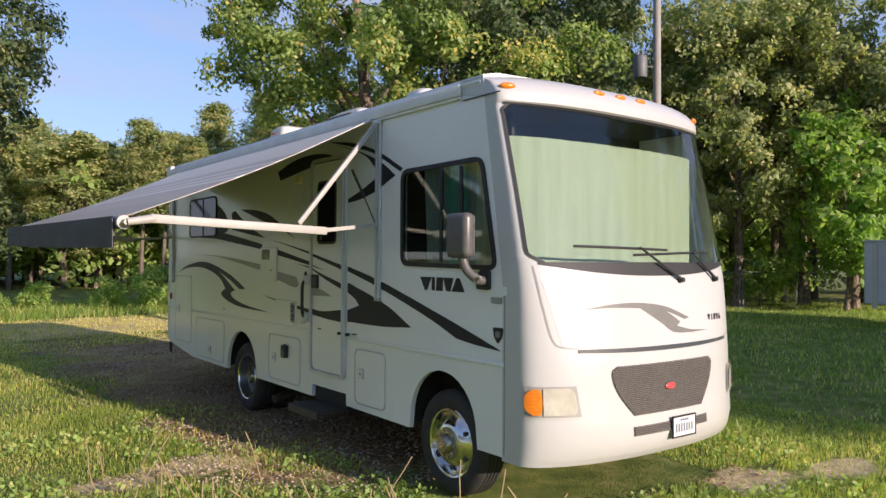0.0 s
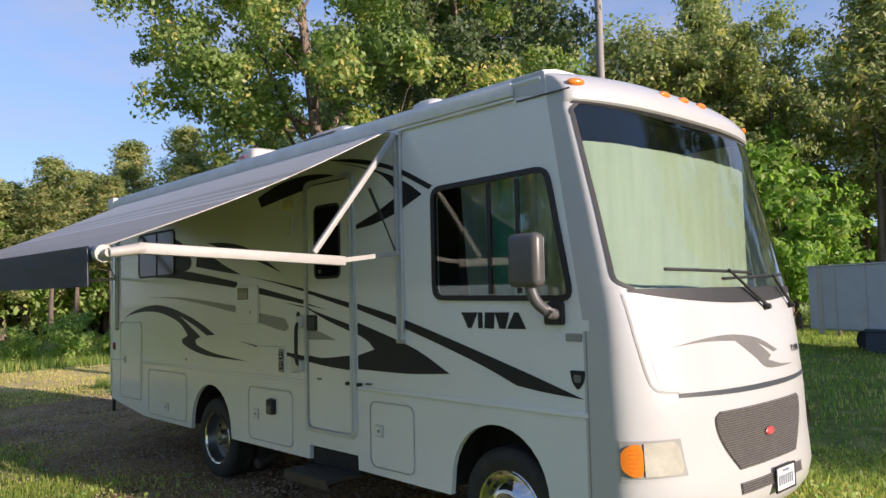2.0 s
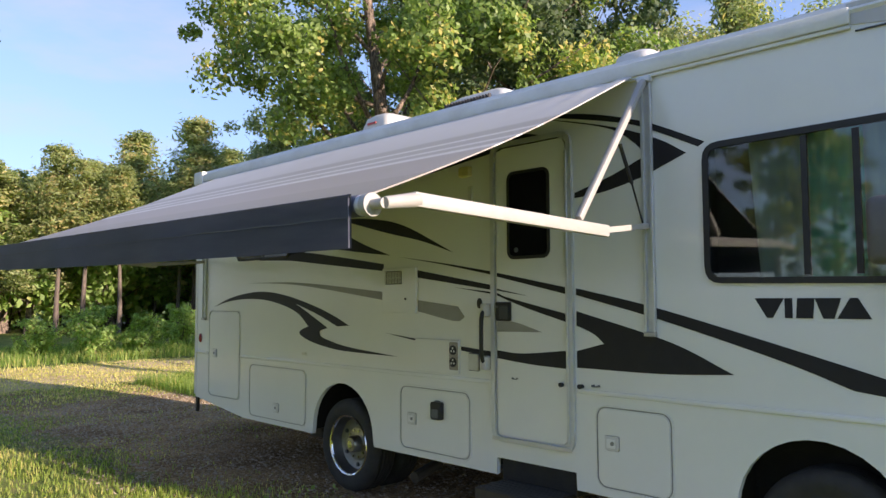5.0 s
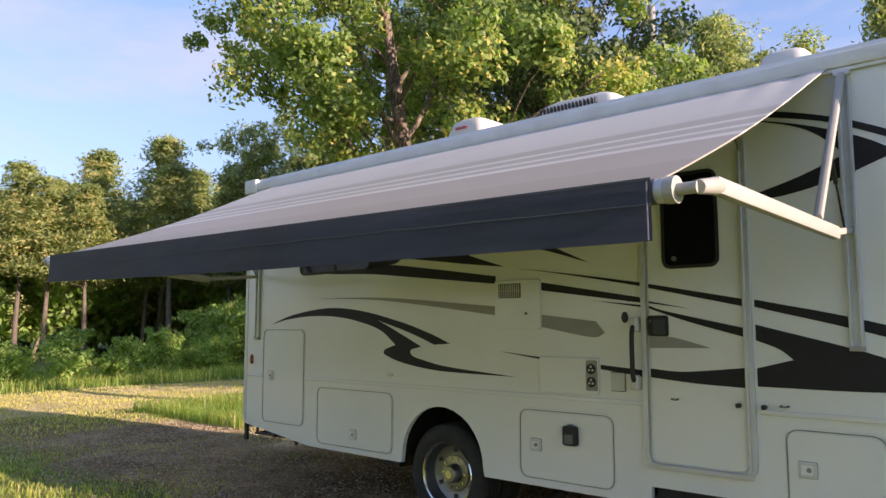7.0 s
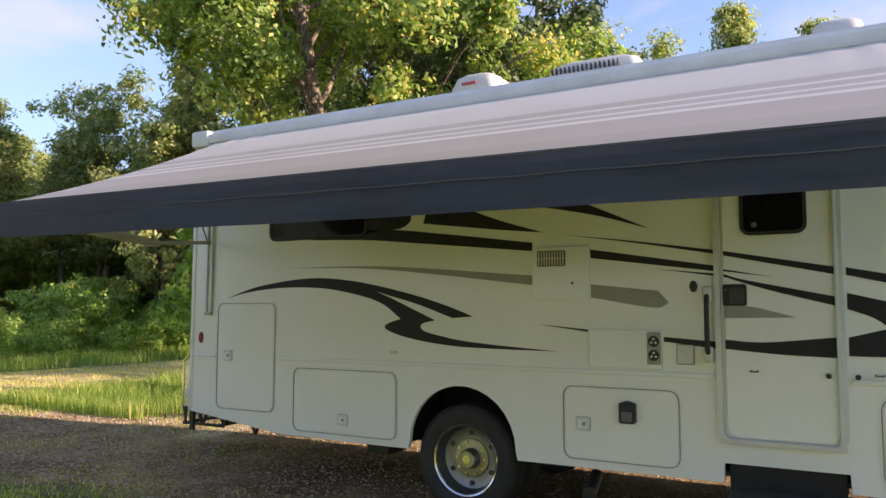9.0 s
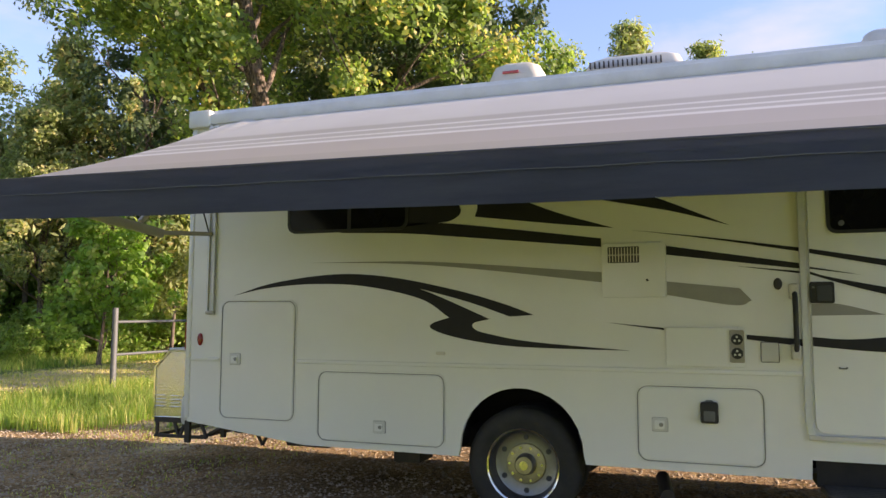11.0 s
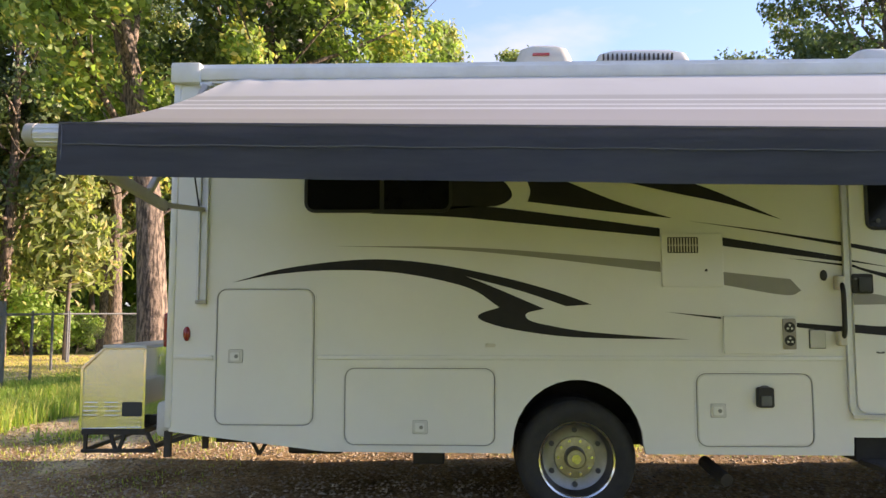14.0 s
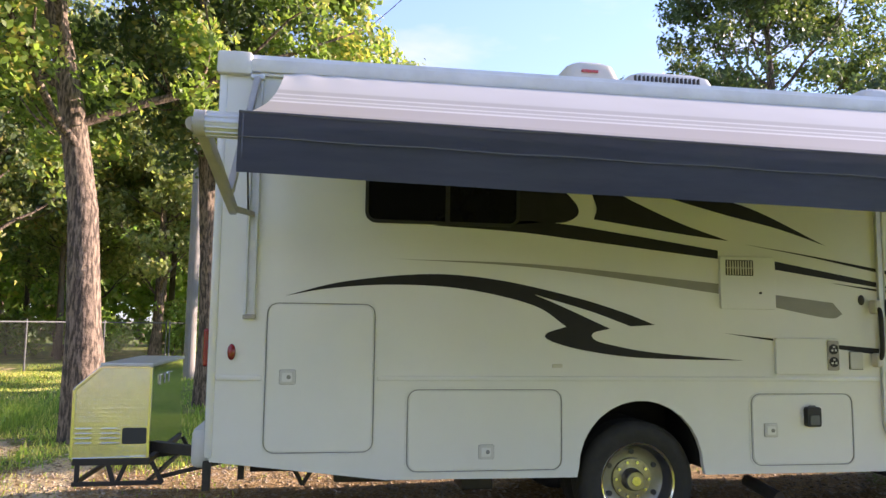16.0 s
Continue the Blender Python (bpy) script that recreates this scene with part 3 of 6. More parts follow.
def squareness(z):
    """The corners are rounder at the bumper and tighter beside the glass."""
    return 7.5 + 3.5 * max(0.0, min(1.0, (z - 1.3) / 1.0))


def cap_y(x, z):
    s = min(1.0, abs((x - XC) / HW))
    n = squareness(z)
    sweep = 0.46 * s ** 2.6 + 0.54 * (1 - (1 - s ** n) ** (1 / n))
    return lerp_table(YF, z) + (lerp_table(YS, z) - lerp_table(YF, z)) * sweep


def cap_point(x, z, off=0.0):
    """A place on the cap, lifted off it by off."""
    e = 0.004
    s = max(-0.998, min(0.998, (x - XC) / HW))
    x = XC + s * HW
    p = Vector((x, cap_y(x, z), z))
    dx = Vector((2 * e, cap_y(x + e, z) - cap_y(x - e, z), 0))
    dz = Vector((0, cap_y(x, z + e) - cap_y(x, z - e), 2 * e))
    return p + dx.cross(dz).normalized() * off


def cap_patch(bm, left, right, z0, z1, nz, nx, off, depth=0.0):
    """A sheet on the cap between x = left(z) and x = right(z)."""
    rows = []
    for i in range(nz + 1):
        z = z0 + (z1 - z0) * i / nz
        a, b = left(z), right(z)
        rows.append([bm.verts.new(cap_point(a + (b - a) * k / nx, z, off)) for k in range(nx + 1)])
    faces = [bm.faces.new((rows[i][k], rows[i][k + 1], rows[i + 1][k + 1], rows[i + 1][k])) for i in range(nz) for k in range(nx)]
    if depth:
        bmesh.ops.recalc_face_normals(bm, faces=faces)
        bmesh.ops.solidify(bm, geom=faces, thickness=depth)
    return bm


def cap_strip(bm, pts, width, off):
    """A ribbon along a line of (x, z) on the cap."""
    line = smooth_line(pts, 6)
    prev = None
    for i, q in enumerate(line):
        a, b = Vector(line[max(0, i - 1)]), Vector(line[min(len(line) - 1, i + 1)])
        t = (b - a).normalized()
        nrm = Vector((-t.y, t.x)) * (width(i / (len(line) - 1)) if callable(width) else width) / 2
        v = [bm.verts.new(cap_point(q[0] + s * nrm.x, q[1] + s * nrm.y, off)) for s in (-1, 1)]
        if prev:
            bm.faces.new((prev[0], prev[1], v[1], v[0]))
        prev = v
    return bm


WS_LOW, WS_HIGH = 1.835, 2.975


def ws_half(z):
    """Half-width of the windscreen, rounded at its lower corners."""
    full = 1.146 + 0.012 * (z - WS_LOW)
    d = (z - WS_LOW) / 0.10
    if d < 1:
        full -= 0.10 * (1 - math.sqrt(max(0.0, 1 - (1 - d) ** 2)))
    d = (WS_HIGH - z) / 0.05
    if d < 1:
        full -= 0.05 * (1 - math.sqrt(max(0.0, 1 - (1 - d) ** 2)))
    return full


def crown(x, z):
    """The brow is lower towards the corners."""
    return 0.055 * abs((x - XC) / HW) ** 3 * max(0.0, min(1.0, (z - 3.06) / 0.12))


def build_cap():
    zs = [0.44, 0.47, 0.5, 0.56, 0.62, 0.75, 0.88, 1.0, 1.13, 1.2, 1.35, 1.5, 1.65, 1.75, WS_LOW]
    zs_top = [WS_HIGH, 2.985, 2.995, 3.03, 3.06, 3.10, 3.14, 3.17, 3.20, 3.22, 3.24, 3.252, 3.262]
    xs = [XC + HW * math.sin(a) for a in np.linspace(-math.pi / 2, math.pi / 2, 61)]
    bm = bmesh.new()
    for group in (zs, zs_top):
        rows = [[bm.verts.new((x, cap_y(x, z), z - crown(x, z))) for x in xs] for z in group]
        for a, b in zip(rows, rows[1:]):
            for i in range(len(xs) - 1):
                bm.faces.new((a[i], a[i + 1], b[i + 1], b[i]))
    # pillars beside the windscreen
    for sign in (-1, 1):
        zz = [WS_LOW + (WS_HIGH - WS_LOW) * k / 30 for k in range(31)]
        rows = []
        for z in zz:
            h = ws_half(z)
            ring_x = [h + (HW - h) * (1 - (1 - k / 10) ** 2) for k in range(11)]
            rows.append([bm.verts.new((XC + sign * r, cap_y(XC + sign * r, z), z)) for r in ring_x])
        for a, b in zip(rows, rows[1:]):
            for i in range(10):
                bm.faces.new((a[i], a[i + 1], b[i + 1], b[i]))
    rv_part("front_cap", bm, sun_dimmed_white, smooth=True)
    bm = bmesh.new()
    top = 3.262
    rows = []
    for y, lift in ((None, 0), (4.34, 0.008), (4.44, 0.014), (4.455, 0.0)):
        line = []
        for x in xs:
            t = abs((x - XC) / HW)
            z = 3.275 - 0.06 * t ** 4 - 0.05 * max(0, t - 0.93) / 0.07 + lift
            line.append(bm.verts.new((x, cap_y(x, top), top - crown(x, top)) if y is None else (x, y, z)))
        rows.append(line)
    for a, b in zip(rows, rows[1:]):
        for i in range(len(xs) - 1):
            bm.faces.new((a[i], a[i + 1], b[i + 1], b[i]))
    rv_part("cap_lid", bm, sun_dimmed_white, smooth=True)
    for x in (XS - 0.005, XF - 0.003):
        rv_part("brow_end", plate(round_corners([(4.17, 3.05), (4.17, 3.20), (4.44, 3.20), (4.44, 3.09)], 0.012), x, 0.008), sun_dimmed_white)


build_cap()
bm = cap_patch(bmesh.new(), lambda z: XC - ws_half(z), lambda z: XC + ws_half(z), WS_LOW, WS_HIGH, 30, 40, 0.002)
for f in bm.faces:
    f.normal_update()
    if f.normal.y > 0:
        f.normal_flip()
pane = rv_part("windscreen", bm, windscreen_glass, label="large curved windscreen with drawn curtain behind it", smooth=True)
pane.visible_shadow = False
# rubber round the glass
bm = bmesh.new()
edge = [(XC - ws_half(z), z) for z in np.linspace(WS_LOW, WS_HIGH, 26)]
cap_strip(bm, edge, 0.022, 0.005)
cap_strip(bm, [(2 * XC - x, z) for x, z in edge], 0.022, 0.005)
cap_strip(bm, [(XC + k * 0.1155, WS_HIGH) for k in range(-10, 11)], 0.02, 0.005)
rv_part("windscreen_seal", bm, black_rubber)
bm, prev = bmesh.new(), None
for k in range(61):
    x = XC + 1.09 * (k / 30 - 1)
    low = 1.738 + 0.082 * abs((x - XC) / 1.09) ** 2.2
    v = [bm.verts.new(cap_point(x, low + (1.838 - low) * i / 4, 0.004)) for i in range(5)]
    if prev:
        for i in range(4):
            bm.faces.new((prev[i], v[i], v[i + 1], prev[i + 1]))
    prev = v
rv_part("cowl", bm, black_rubber, label="black cowl strip under the windscreen", smooth=True)
# curtain inside, dark header and near-black panels standing in for the unlit cab
bm = bmesh.new()
cols, prev = 150, None
for k in range(cols + 1):
    x = XC - 1.13 + 2.17 * k / cols
    fold = 0.004 * math.sin(k * 0.55) + 0.006 * math.sin(k * 0.17 + 1)
    v = [bm.verts.new((x, cap_y(x, 2.74) + 0.07 + fold, z)) for z in np.linspace(1.735, 2.745, 8)]
    if prev:
        for i in range(7):
            bm.faces.new((prev[i], v[i], v[i + 1], prev[i + 1]))
    prev = v
bmesh.ops.solidify(bm, geom=list(bm.faces), thickness=0.004)
rv_part("curtain", bm, curtain_green, label="pale green pleated windscreen curtain", smooth=True)
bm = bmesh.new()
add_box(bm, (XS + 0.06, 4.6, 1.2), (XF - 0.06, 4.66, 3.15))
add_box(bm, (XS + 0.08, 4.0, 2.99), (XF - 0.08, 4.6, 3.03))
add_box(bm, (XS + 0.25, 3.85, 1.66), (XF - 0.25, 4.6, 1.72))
rv_part("cab_lining", bm, unlit_interior)

# seam and slot of the hood
bm = bmesh.new()
hood_left = [(3.572, 1.81), (3.600, 1.59), (3.645, 1.354), (3.68, 1.274), (3.74, 1.252), (3.83, 1.243)]
rv_part("hood_seam", cap_strip(bm, hood_left, 0.012, 0.003), grey_vinyl)
rv_part("hood_seam", cap_strip(bmesh.new(), [(2 * XC - x, z) for x, z in hood_left], 0.012, 0.003), grey_vinyl)
bm = bmesh.new()
cap_strip(bm, [(XS + 0.32, 1.226), (XC - 0.4, 1.216), (XC, 1.213), (XC + 0.4, 1.216), (XF - 0.32, 1.226)], lambda t: 0.024 + 0.01 * math.sin(math.pi * t), 0.004)
rv_part("hood_slot", bm, ink, label="dark slot under the hood lid")
# raised lid
bm = bmesh.new()
cap_patch(bm, lambda z: XS + 0.22 - 0.12 * min(1, (z - 1.24) / 0.5), lambda z: XF - 0.22 + 0.12 * min(1, (z - 1.24) / 0.5), 1.245, 1.735, 12, 40, 0.0015)
rv_part("hood", bm, sun_dimmed_white, smooth=True)


def cap_fill(bm, pts, off):
    """A thin shape on the cap with that (x, z) outline."""
    tmp = bmesh.new()
    tmp.faces.new([tmp.verts.new((x, 0, z)) for x, z in pts])
    bmesh.ops.triangulate(tmp, faces=tmp.faces)
    for _ in range(3):
        far = [e for e in tmp.edges if e.calc_length() > 0.09]
        if far:
            bmesh.ops.subdivide_edges(tmp, edges=far, cuts=1)
            bmesh.ops.triangulate(tmp, faces=tmp.faces)
    made = {v: bm.verts.new(cap_point(v.co.x, v.co.z, off)) for v in tmp.verts}
    for f in tmp.faces:
        bm.faces.new([made[v] for v in f.verts])
    tmp.free()
    return bm


swoosh = outline_of([(3.80, 1.497), (4.05, 1.532), (4.28, 1.547), (4.50, 1.537), (4.72, 1.502), (4.97, 1.417)], [(4.97, 1.417), (4.90, 1.408)], [(4.90, 1.408), (4.78, 1.45), (4.66, 1.485)], [(4.66, 1.485), (4.76, 1.44), (4.85, 1.39)], [(4.85, 1.39), (4.80, 1.375), (4.83, 1.35), (4.95, 1.328), (5.24, 1.312)], [(5.24, 1.312), (4.95, 1.306), (4.76, 1.318), (4.655, 1.368)], [(4.655, 1.368), (4.70, 1.388), (4.74, 1.394)], [(4.74, 1.394), (4.6, 1.462), (4.45, 1.500), (4.28, 1.512), (4.05, 1.515), (3.80, 1.497)])
rv_part("hood_stripe", cap_fill(bmesh.new(), swoosh, 0.004), silver_vinyl)
# five plain marks after the hood's lettering
bm = bmesh.new()
for k, shape in enumerate(([(-0.05, 1), (1.05, 1), (0.62, 0), (0.40, 0)], [(0.28, 0), (0.72, 0), (0.72, 1), (0.28, 1)], [(0.02, 0), (0.86, 0), (0.96, 1), (0.10, 1)], [(0.30, 0), (0.74, 0), (1.03, 1), (-0.03, 1)], [(-0.1, 0), (1.12, 0), (0.66, 1), (0.38, 1)])):
    cap_fill(bm, [(5.25 + 0.052 * k + 0.044 * a, 1.382 + 0.046 * b) for a, b in shape], 0.004)
rv_part("hood_marks", bm, dark_vinyl)

# grille: mesh of louvres in a shallow recess
def grille(name, z0, z1, half, n, cx=XC):
    """A dark backing with fine louvres, between z0 and z1, of half-width half(z)."""
    bm = cap_patch(bmesh.new(), lambda z: cx - half(z), lambda z: cx + half(z), z0, z1, 14, 30, 0.004)
    g = rv_part(name, bm, grille_dark, smooth=True)
    for k in range(n):
        bm = bmesh.new()
        z = z0 + (z1 - z0) * (k + 0.5) / n
        h = half(z) - 0.008
        hh = (z1 - z0) / n * 0.33
        rows = []
        for i in range(25):
            x = cx - h + 2 * h * i / 24
            rows.append([bm.verts.new(cap_point(x, z + dz, o)) for dz, o in ((-hh, 0.005), (hh * 0.2, 0.013), (hh, 0.006))])
        for a, b in zip(rows, rows[1:]):
            for i in range(2):
                bm.faces.new((a[i], a[i + 1], b[i + 1], b[i]))
        obj("louvre", bm, grille_metal, g)
    return g


grille("grille", 0.755, 1.11, lambda z: 0.39 + 0.19 * math.sin(min(1.0, (z - 0.755) / 0.31) * math.pi / 2) - (0.05 * (z - 1.08) / 0.03 if z > 1.08 else 0), 26, XC - 0.04)
grille("lower_grille", 0.615, 0.68, lambda z: 0.43, 5, XC - 0.015)
bm = bmesh.new()
for k in range(24):
    a, b = math.tau * k / 24, math.tau * (k + 1) / 24
    p = [cap_point(XC - 0.04 + r * 0.06 * math.cos(q), 0.935 + r * 0.026 * math.sin(q), o) for r, q, o in ((1, a, 0.016), (1, b, 0.016), (0.8, b, 0.022), (0.8, a, 0.022))]
    bm.faces.new([bm.verts.new(v) for v in p])
    c = cap_point(XC - 0.04, 0.935, 0.023)
    bm.faces.new([bm.verts.new(v) for v in (p[3], p[2], c)])
rv_part("badge", bm, logo_red, label="faded red oval badge", smooth=True)
# registration plate with plain bars
px = 4.775
bm = box((px - 0.132, -0.012, -0.07), (px + 0.132, 0.0, 0.07), 0.004, Matrix.Translation((0, cap_y(px, 0.64) - 0.012, 0.632)))
rv_plate = rv_part("registration_plate", bm, plate_paint, label="white registration plate in a black frame")
bm = bmesh.new()
for lo, hi in (((px - 0.142, -0.016, -0.08), (px + 0.142, -0.002, -0.068)), ((px - 0.142, -0.016, 0.068), (px + 0.142, -0.002, 0.08)), ((px - 0.142, -0.016, -0.08), (px - 0.130, -0.002, 0.08)), ((px + 0.130, -0.016, -0.08), (px + 0.142, -0.002, 0.08))):
    add_box(bm, lo, hi, 0.003, Matrix.Translation((0, cap_y(px, 0.64) - 0.012, 0.632)))
obj("plate_frame", bm, black_rubber, rv_plate)
bm = bmesh.new()
for k in range(7):
    add_box(bm, (px - 0.105 + k * 0.031, -0.0145, -0.04), (px - 0.088 + k * 0.031, -0.011, 0.022), 0, Matrix.Translation((0, cap_y(px, 0.64) - 0.012, 0.632)))
add_box(bm, (px - 0.05, -0.0145, 0.04), (px + 0.05, -0.011, 0.055), 0, Matrix.Translation((0, cap_y(px, 0.64) - 0.012, 0.632)))
obj("plate_bars", bm, plate_ink, rv_plate)


def headlamp(sign):
    bx = lambda a: XC + sign * a
    bm = bmesh.new()
    cap_patch(bm, lambda z: bx(1.178), lambda z: bx(0.855 + 0.03 * (z - 0.78) / 0.22), 0.775, 1.0, 6, 26, 0.008)
    bezel = rv_part("headlamp", bm, sun_dimmed_white, label="clouded headlamp with an amber turn signal", smooth=True)
    bend = lambda z: 0.035 * abs((z - 0.89) / 0.092) ** 4
    bm = cap_patch(bmesh.new(), lambda z: bx(1.100), lambda z: bx(0.885 + 0.03 * (z - 0.8) / 0.2 + bend(z)), 0.80, 0.982, 16, 14, 0.020)
    obj("lens", bm, lamp_lens, bezel, smooth=True)
    bm = cap_patch(bmesh.new(), lambda z: bx(1.176 - bend(z)), lambda z: bx(1.106 + 0.4 * bend(z)), 0.802, 0.978, 16, 12, 0.026)
    turn = obj("turn_signal", bm, amber, bezel, "amber turn signal lens", smooth=True)
    bm = cap_patch(bmesh.new(), lambda z: bx(1.1778), lambda z: bx(0.867 + 0.03 * (z - 0.8) / 0.2), 0.786, 0.994, 12, 20, 0.012)
    obj("lamp_gasket", bm, grey_vinyl, bezel, "grey gasket round the lamp", smooth=True)
    for k in range(6):
        bm = cap_patch(bmesh.new(), lambda z: bx(1.160), lambda z: bx(1.118), 0.825 + k * 0.024, 0.829 + k * 0.024, 1, 8, 0.0275)
        obj("lens_rib", bm, amber_dark, turn)


headlamp(-1)
headlamp(1)


def marker(x, z):
    c = cap_point(x, z, 0.0)
    n = (cap_point(x, z, 0.05) - c).normalized()
    bm = bmesh.new()
    bmesh.ops.create_uvsphere(bm, u_segments=14, v_segments=8, radius=1.0)
    side = Vector((0, 0, 1)).cross(n).normalized()
    mm = Matrix.Translation(c) @ Matrix((side, n.cross(side), n)).transposed().to_4x4() @ Matrix.Diagonal((0.062, 0.025, 0.024, 1))
    bmesh.ops.transform(bm, matrix=mm, verts=bm.verts)
    rv_part("marker_lamp", bm, amber, label="amber roof marker lamp", smooth=True)


for mx in (XS + 0.075, XC - 0.25, XC, XC + 0.25, XF - 0.075):
    marker(mx, 3.10 if abs(mx - XC) > 1 else 3.145)


def wiper(x0, z0, x1, z1, xa, xb, za, zb):
    bm = bmesh.new()
    add_rod(bm, cap_point(x0, z0, 0.03), cap_point(x1, z1, 0.05), 0.013, 0.008, 8)
    w = rv_part("wiper", bm, black_rubber, label="black windscreen wiper arm and blade")
    obj("pivot", rod(cap_point(x0, z0, -0.01), cap_point(x0, z0, 0.045), 0.022, 0.018, 10), black_rubber, w)
    line = [tuple(cap_point(xa + (xb - xa) * k / 9, za + (zb - za) * k / 9, 0.025)) for k in range(10)]
    v, f = tubes([[(p, 0.010) for p in line]], 6)
    from_arrays("blade", v, f, black_rubber, w)


wiper(4.91, 1.70, 4.46, 1.935, 3.87, 4.80, 1.945, 1.925)
wiper(5.44, 1.70, 5.10, 1.90, 4.40, 5.38, 1.885, 1.915)

# ---- side: stripes ----
def stripe(material, *segments, x=XS, name="stripe"):
    pts = outline_of(*segments)
    bm = plate(pts, x - 0.003, 0.0025)
    return rv_part(name, bm, material)


stripe(dark_vinyl, [(11.09, 1.635), (10.71, 1.735), (10.16, 1.795), (9.69, 1.765), (9.18, 1.665), (8.82, 1.565), (8.585, 1.48)], [(8.585, 1.48), (8.76, 1.468)], [(8.76, 1.468), (9.06, 1.57), (9.45, 1.675)], [(9.45, 1.675), (9.26, 1.60), (8.91, 1.45)], [(8.91, 1.45), (9.03, 1.42), (9.02, 1.375), (8.90, 1.34), (8.59, 1.29), (7.92, 1.24)], [(7.92, 1.24), (8.45, 1.247), (8.80, 1.262), (9.14, 1.31), (9.345, 1.37), (9.355, 1.415), (9.22, 1.46)], [(9.22, 1.46), (9.45, 1.60), (9.92, 1.70), (10.39, 1.72), (10.79, 1.69), (11.09, 1.635)])
stripe(grey_vinyl, [(10.40, 1.89), (9.37, 1.875), (8.105, 1.775)], [(8.105, 1.775), (8.105, 1.705)], [(8.105, 1.705), (8.98, 1.81), (9.6, 1.865), (10.40, 1.89)])
stripe(grey_vinyl, [(7.675, 1.705), (7.22, 1.655)], [(7.15, 1.575), (7.26, 1.545), (7.675, 1.615)])
stripe(dark_vinyl, [(10.14, 2.12), (9.9, 2.15), (9.38, 2.17), (8.8, 2.105), (8.105, 2.01)], [(8.105, 2.01), (8.105, 1.95)], [(8.105, 1.95), (9.14, 2.055), (9.57, 2.095), (10.14, 2.12)])
stripe(dark_vinyl, [(7.675, 1.945), (6.86, 1.81)], [(6.86, 1.775), (7.675, 1.885)])
stripe(dark_vinyl, [(7.90, 2.06), (7.41, 1.995), (6.86, 1.91)], [(6.86, 1.885), (7.41, 1.985), (7.90, 2.06)])
stripe(dark_vinyl, [(7.24, 1.80), (6.86, 1.76)], [(6.86, 1.745), (7.24, 1.80)])
stripe(dark_vinyl, [(9.02, 2.20), (9.0, 2.28), (9.03, 2.40), (8.92, 2.43)], [(8.74, 2.34), (8.4, 2.20), (8.02, 2.08)], [(8.02, 2.08), (8.39, 2.12), (9.02, 2.20)])
stripe(dark_vinyl, [(9.58, 2.55), (9.35, 2.47), (9.18, 2.34), (9.13, 2.24), (9.22, 2.175), (9.38, 2.165)], [(9.38, 2.165), (9.58, 2.145)])
stripe(dark_vinyl, [(8.75, 2.44), (8.3, 2.41), (7.85, 2.32), (7.27, 2.07)], [(7.27, 2.07), (7.64, 2.18), (8.1, 2.28), (8.75, 2.44)])
stripe(dark_vinyl, [(8.08, 1.43), (7.70, 1.395)], [(7.70, 1.38), (8.08, 1.43)])
stripe(dark_vinyl, [(7.19, 1.355), (6.86, 1.33)], [(6.86, 1.285), (7.19, 1.325)])
stripe(dark_vinyl, [(7.68, 2.80), (7.3, 2.88), (6.9, 2.905), (6.55, 2.875), (6.25, 2.80)], [(6.25, 2.80), (6.7, 2.792), (7.1, 2.757), (7.62, 2.70)])
# ahead of the door
stripe(dark_vinyl, [(6.13, 1.78), (5.51, 1.645), (4.49, 1.365), (3.955, 1.205)], [(3.955, 1.205), (4.25, 1.225), (4.47, 1.25)], [(4.47, 1.25), (4.83, 1.38), (5.51, 1.58), (6.13, 1.735)])
stripe(dark_vinyl, [(6.13, 1.63), (5.47, 1.455), (5.08, 1.287)], [(5.08, 1.287), (5.53, 1.262), (6.13, 1.262)], [(6.13, 1.37), (5.92, 1.425)], [(5.92, 1.425), (6.0, 1.485), (6.13, 1.535)])
stripe(dark_vinyl, [(6.50, 2.99), (6.04, 2.925), (5.61, 2.80), (5.215, 2.615)], [(5.255, 2.59), (5.53, 2.725), (5.74, 2.81), (6.1, 2.90), (6.50, 2.985)])
stripe(dark_vinyl, [(6.40, 2.955), (6.1, 2.88), (5.79, 2.79), (5.51, 2.675), (5.33, 2.565)], [(5.33, 2.565), (5.48, 2.51), (5.63, 2.455), (5.9, 2.395), (6.13, 2.375)], [(6.13, 2.41), (5.85, 2.49), (5.60, 2.585)], [(5.60, 2.585), (5.68, 2.68), (5.88, 2.805), (6.40, 2.955)])

# belt trim and compartment hatches
bm = bmesh.new()
for y0, y1 in ((3.93, 6.12), (6.87, 10.49), (11.22, 11.50)):
    add_box(bm, (XS - 0.012, y0, 1.098), (XS - 0.001, y1, 1.128), 0.005)
rv_part("belt_trim", bm, gelcoat, smooth=True)


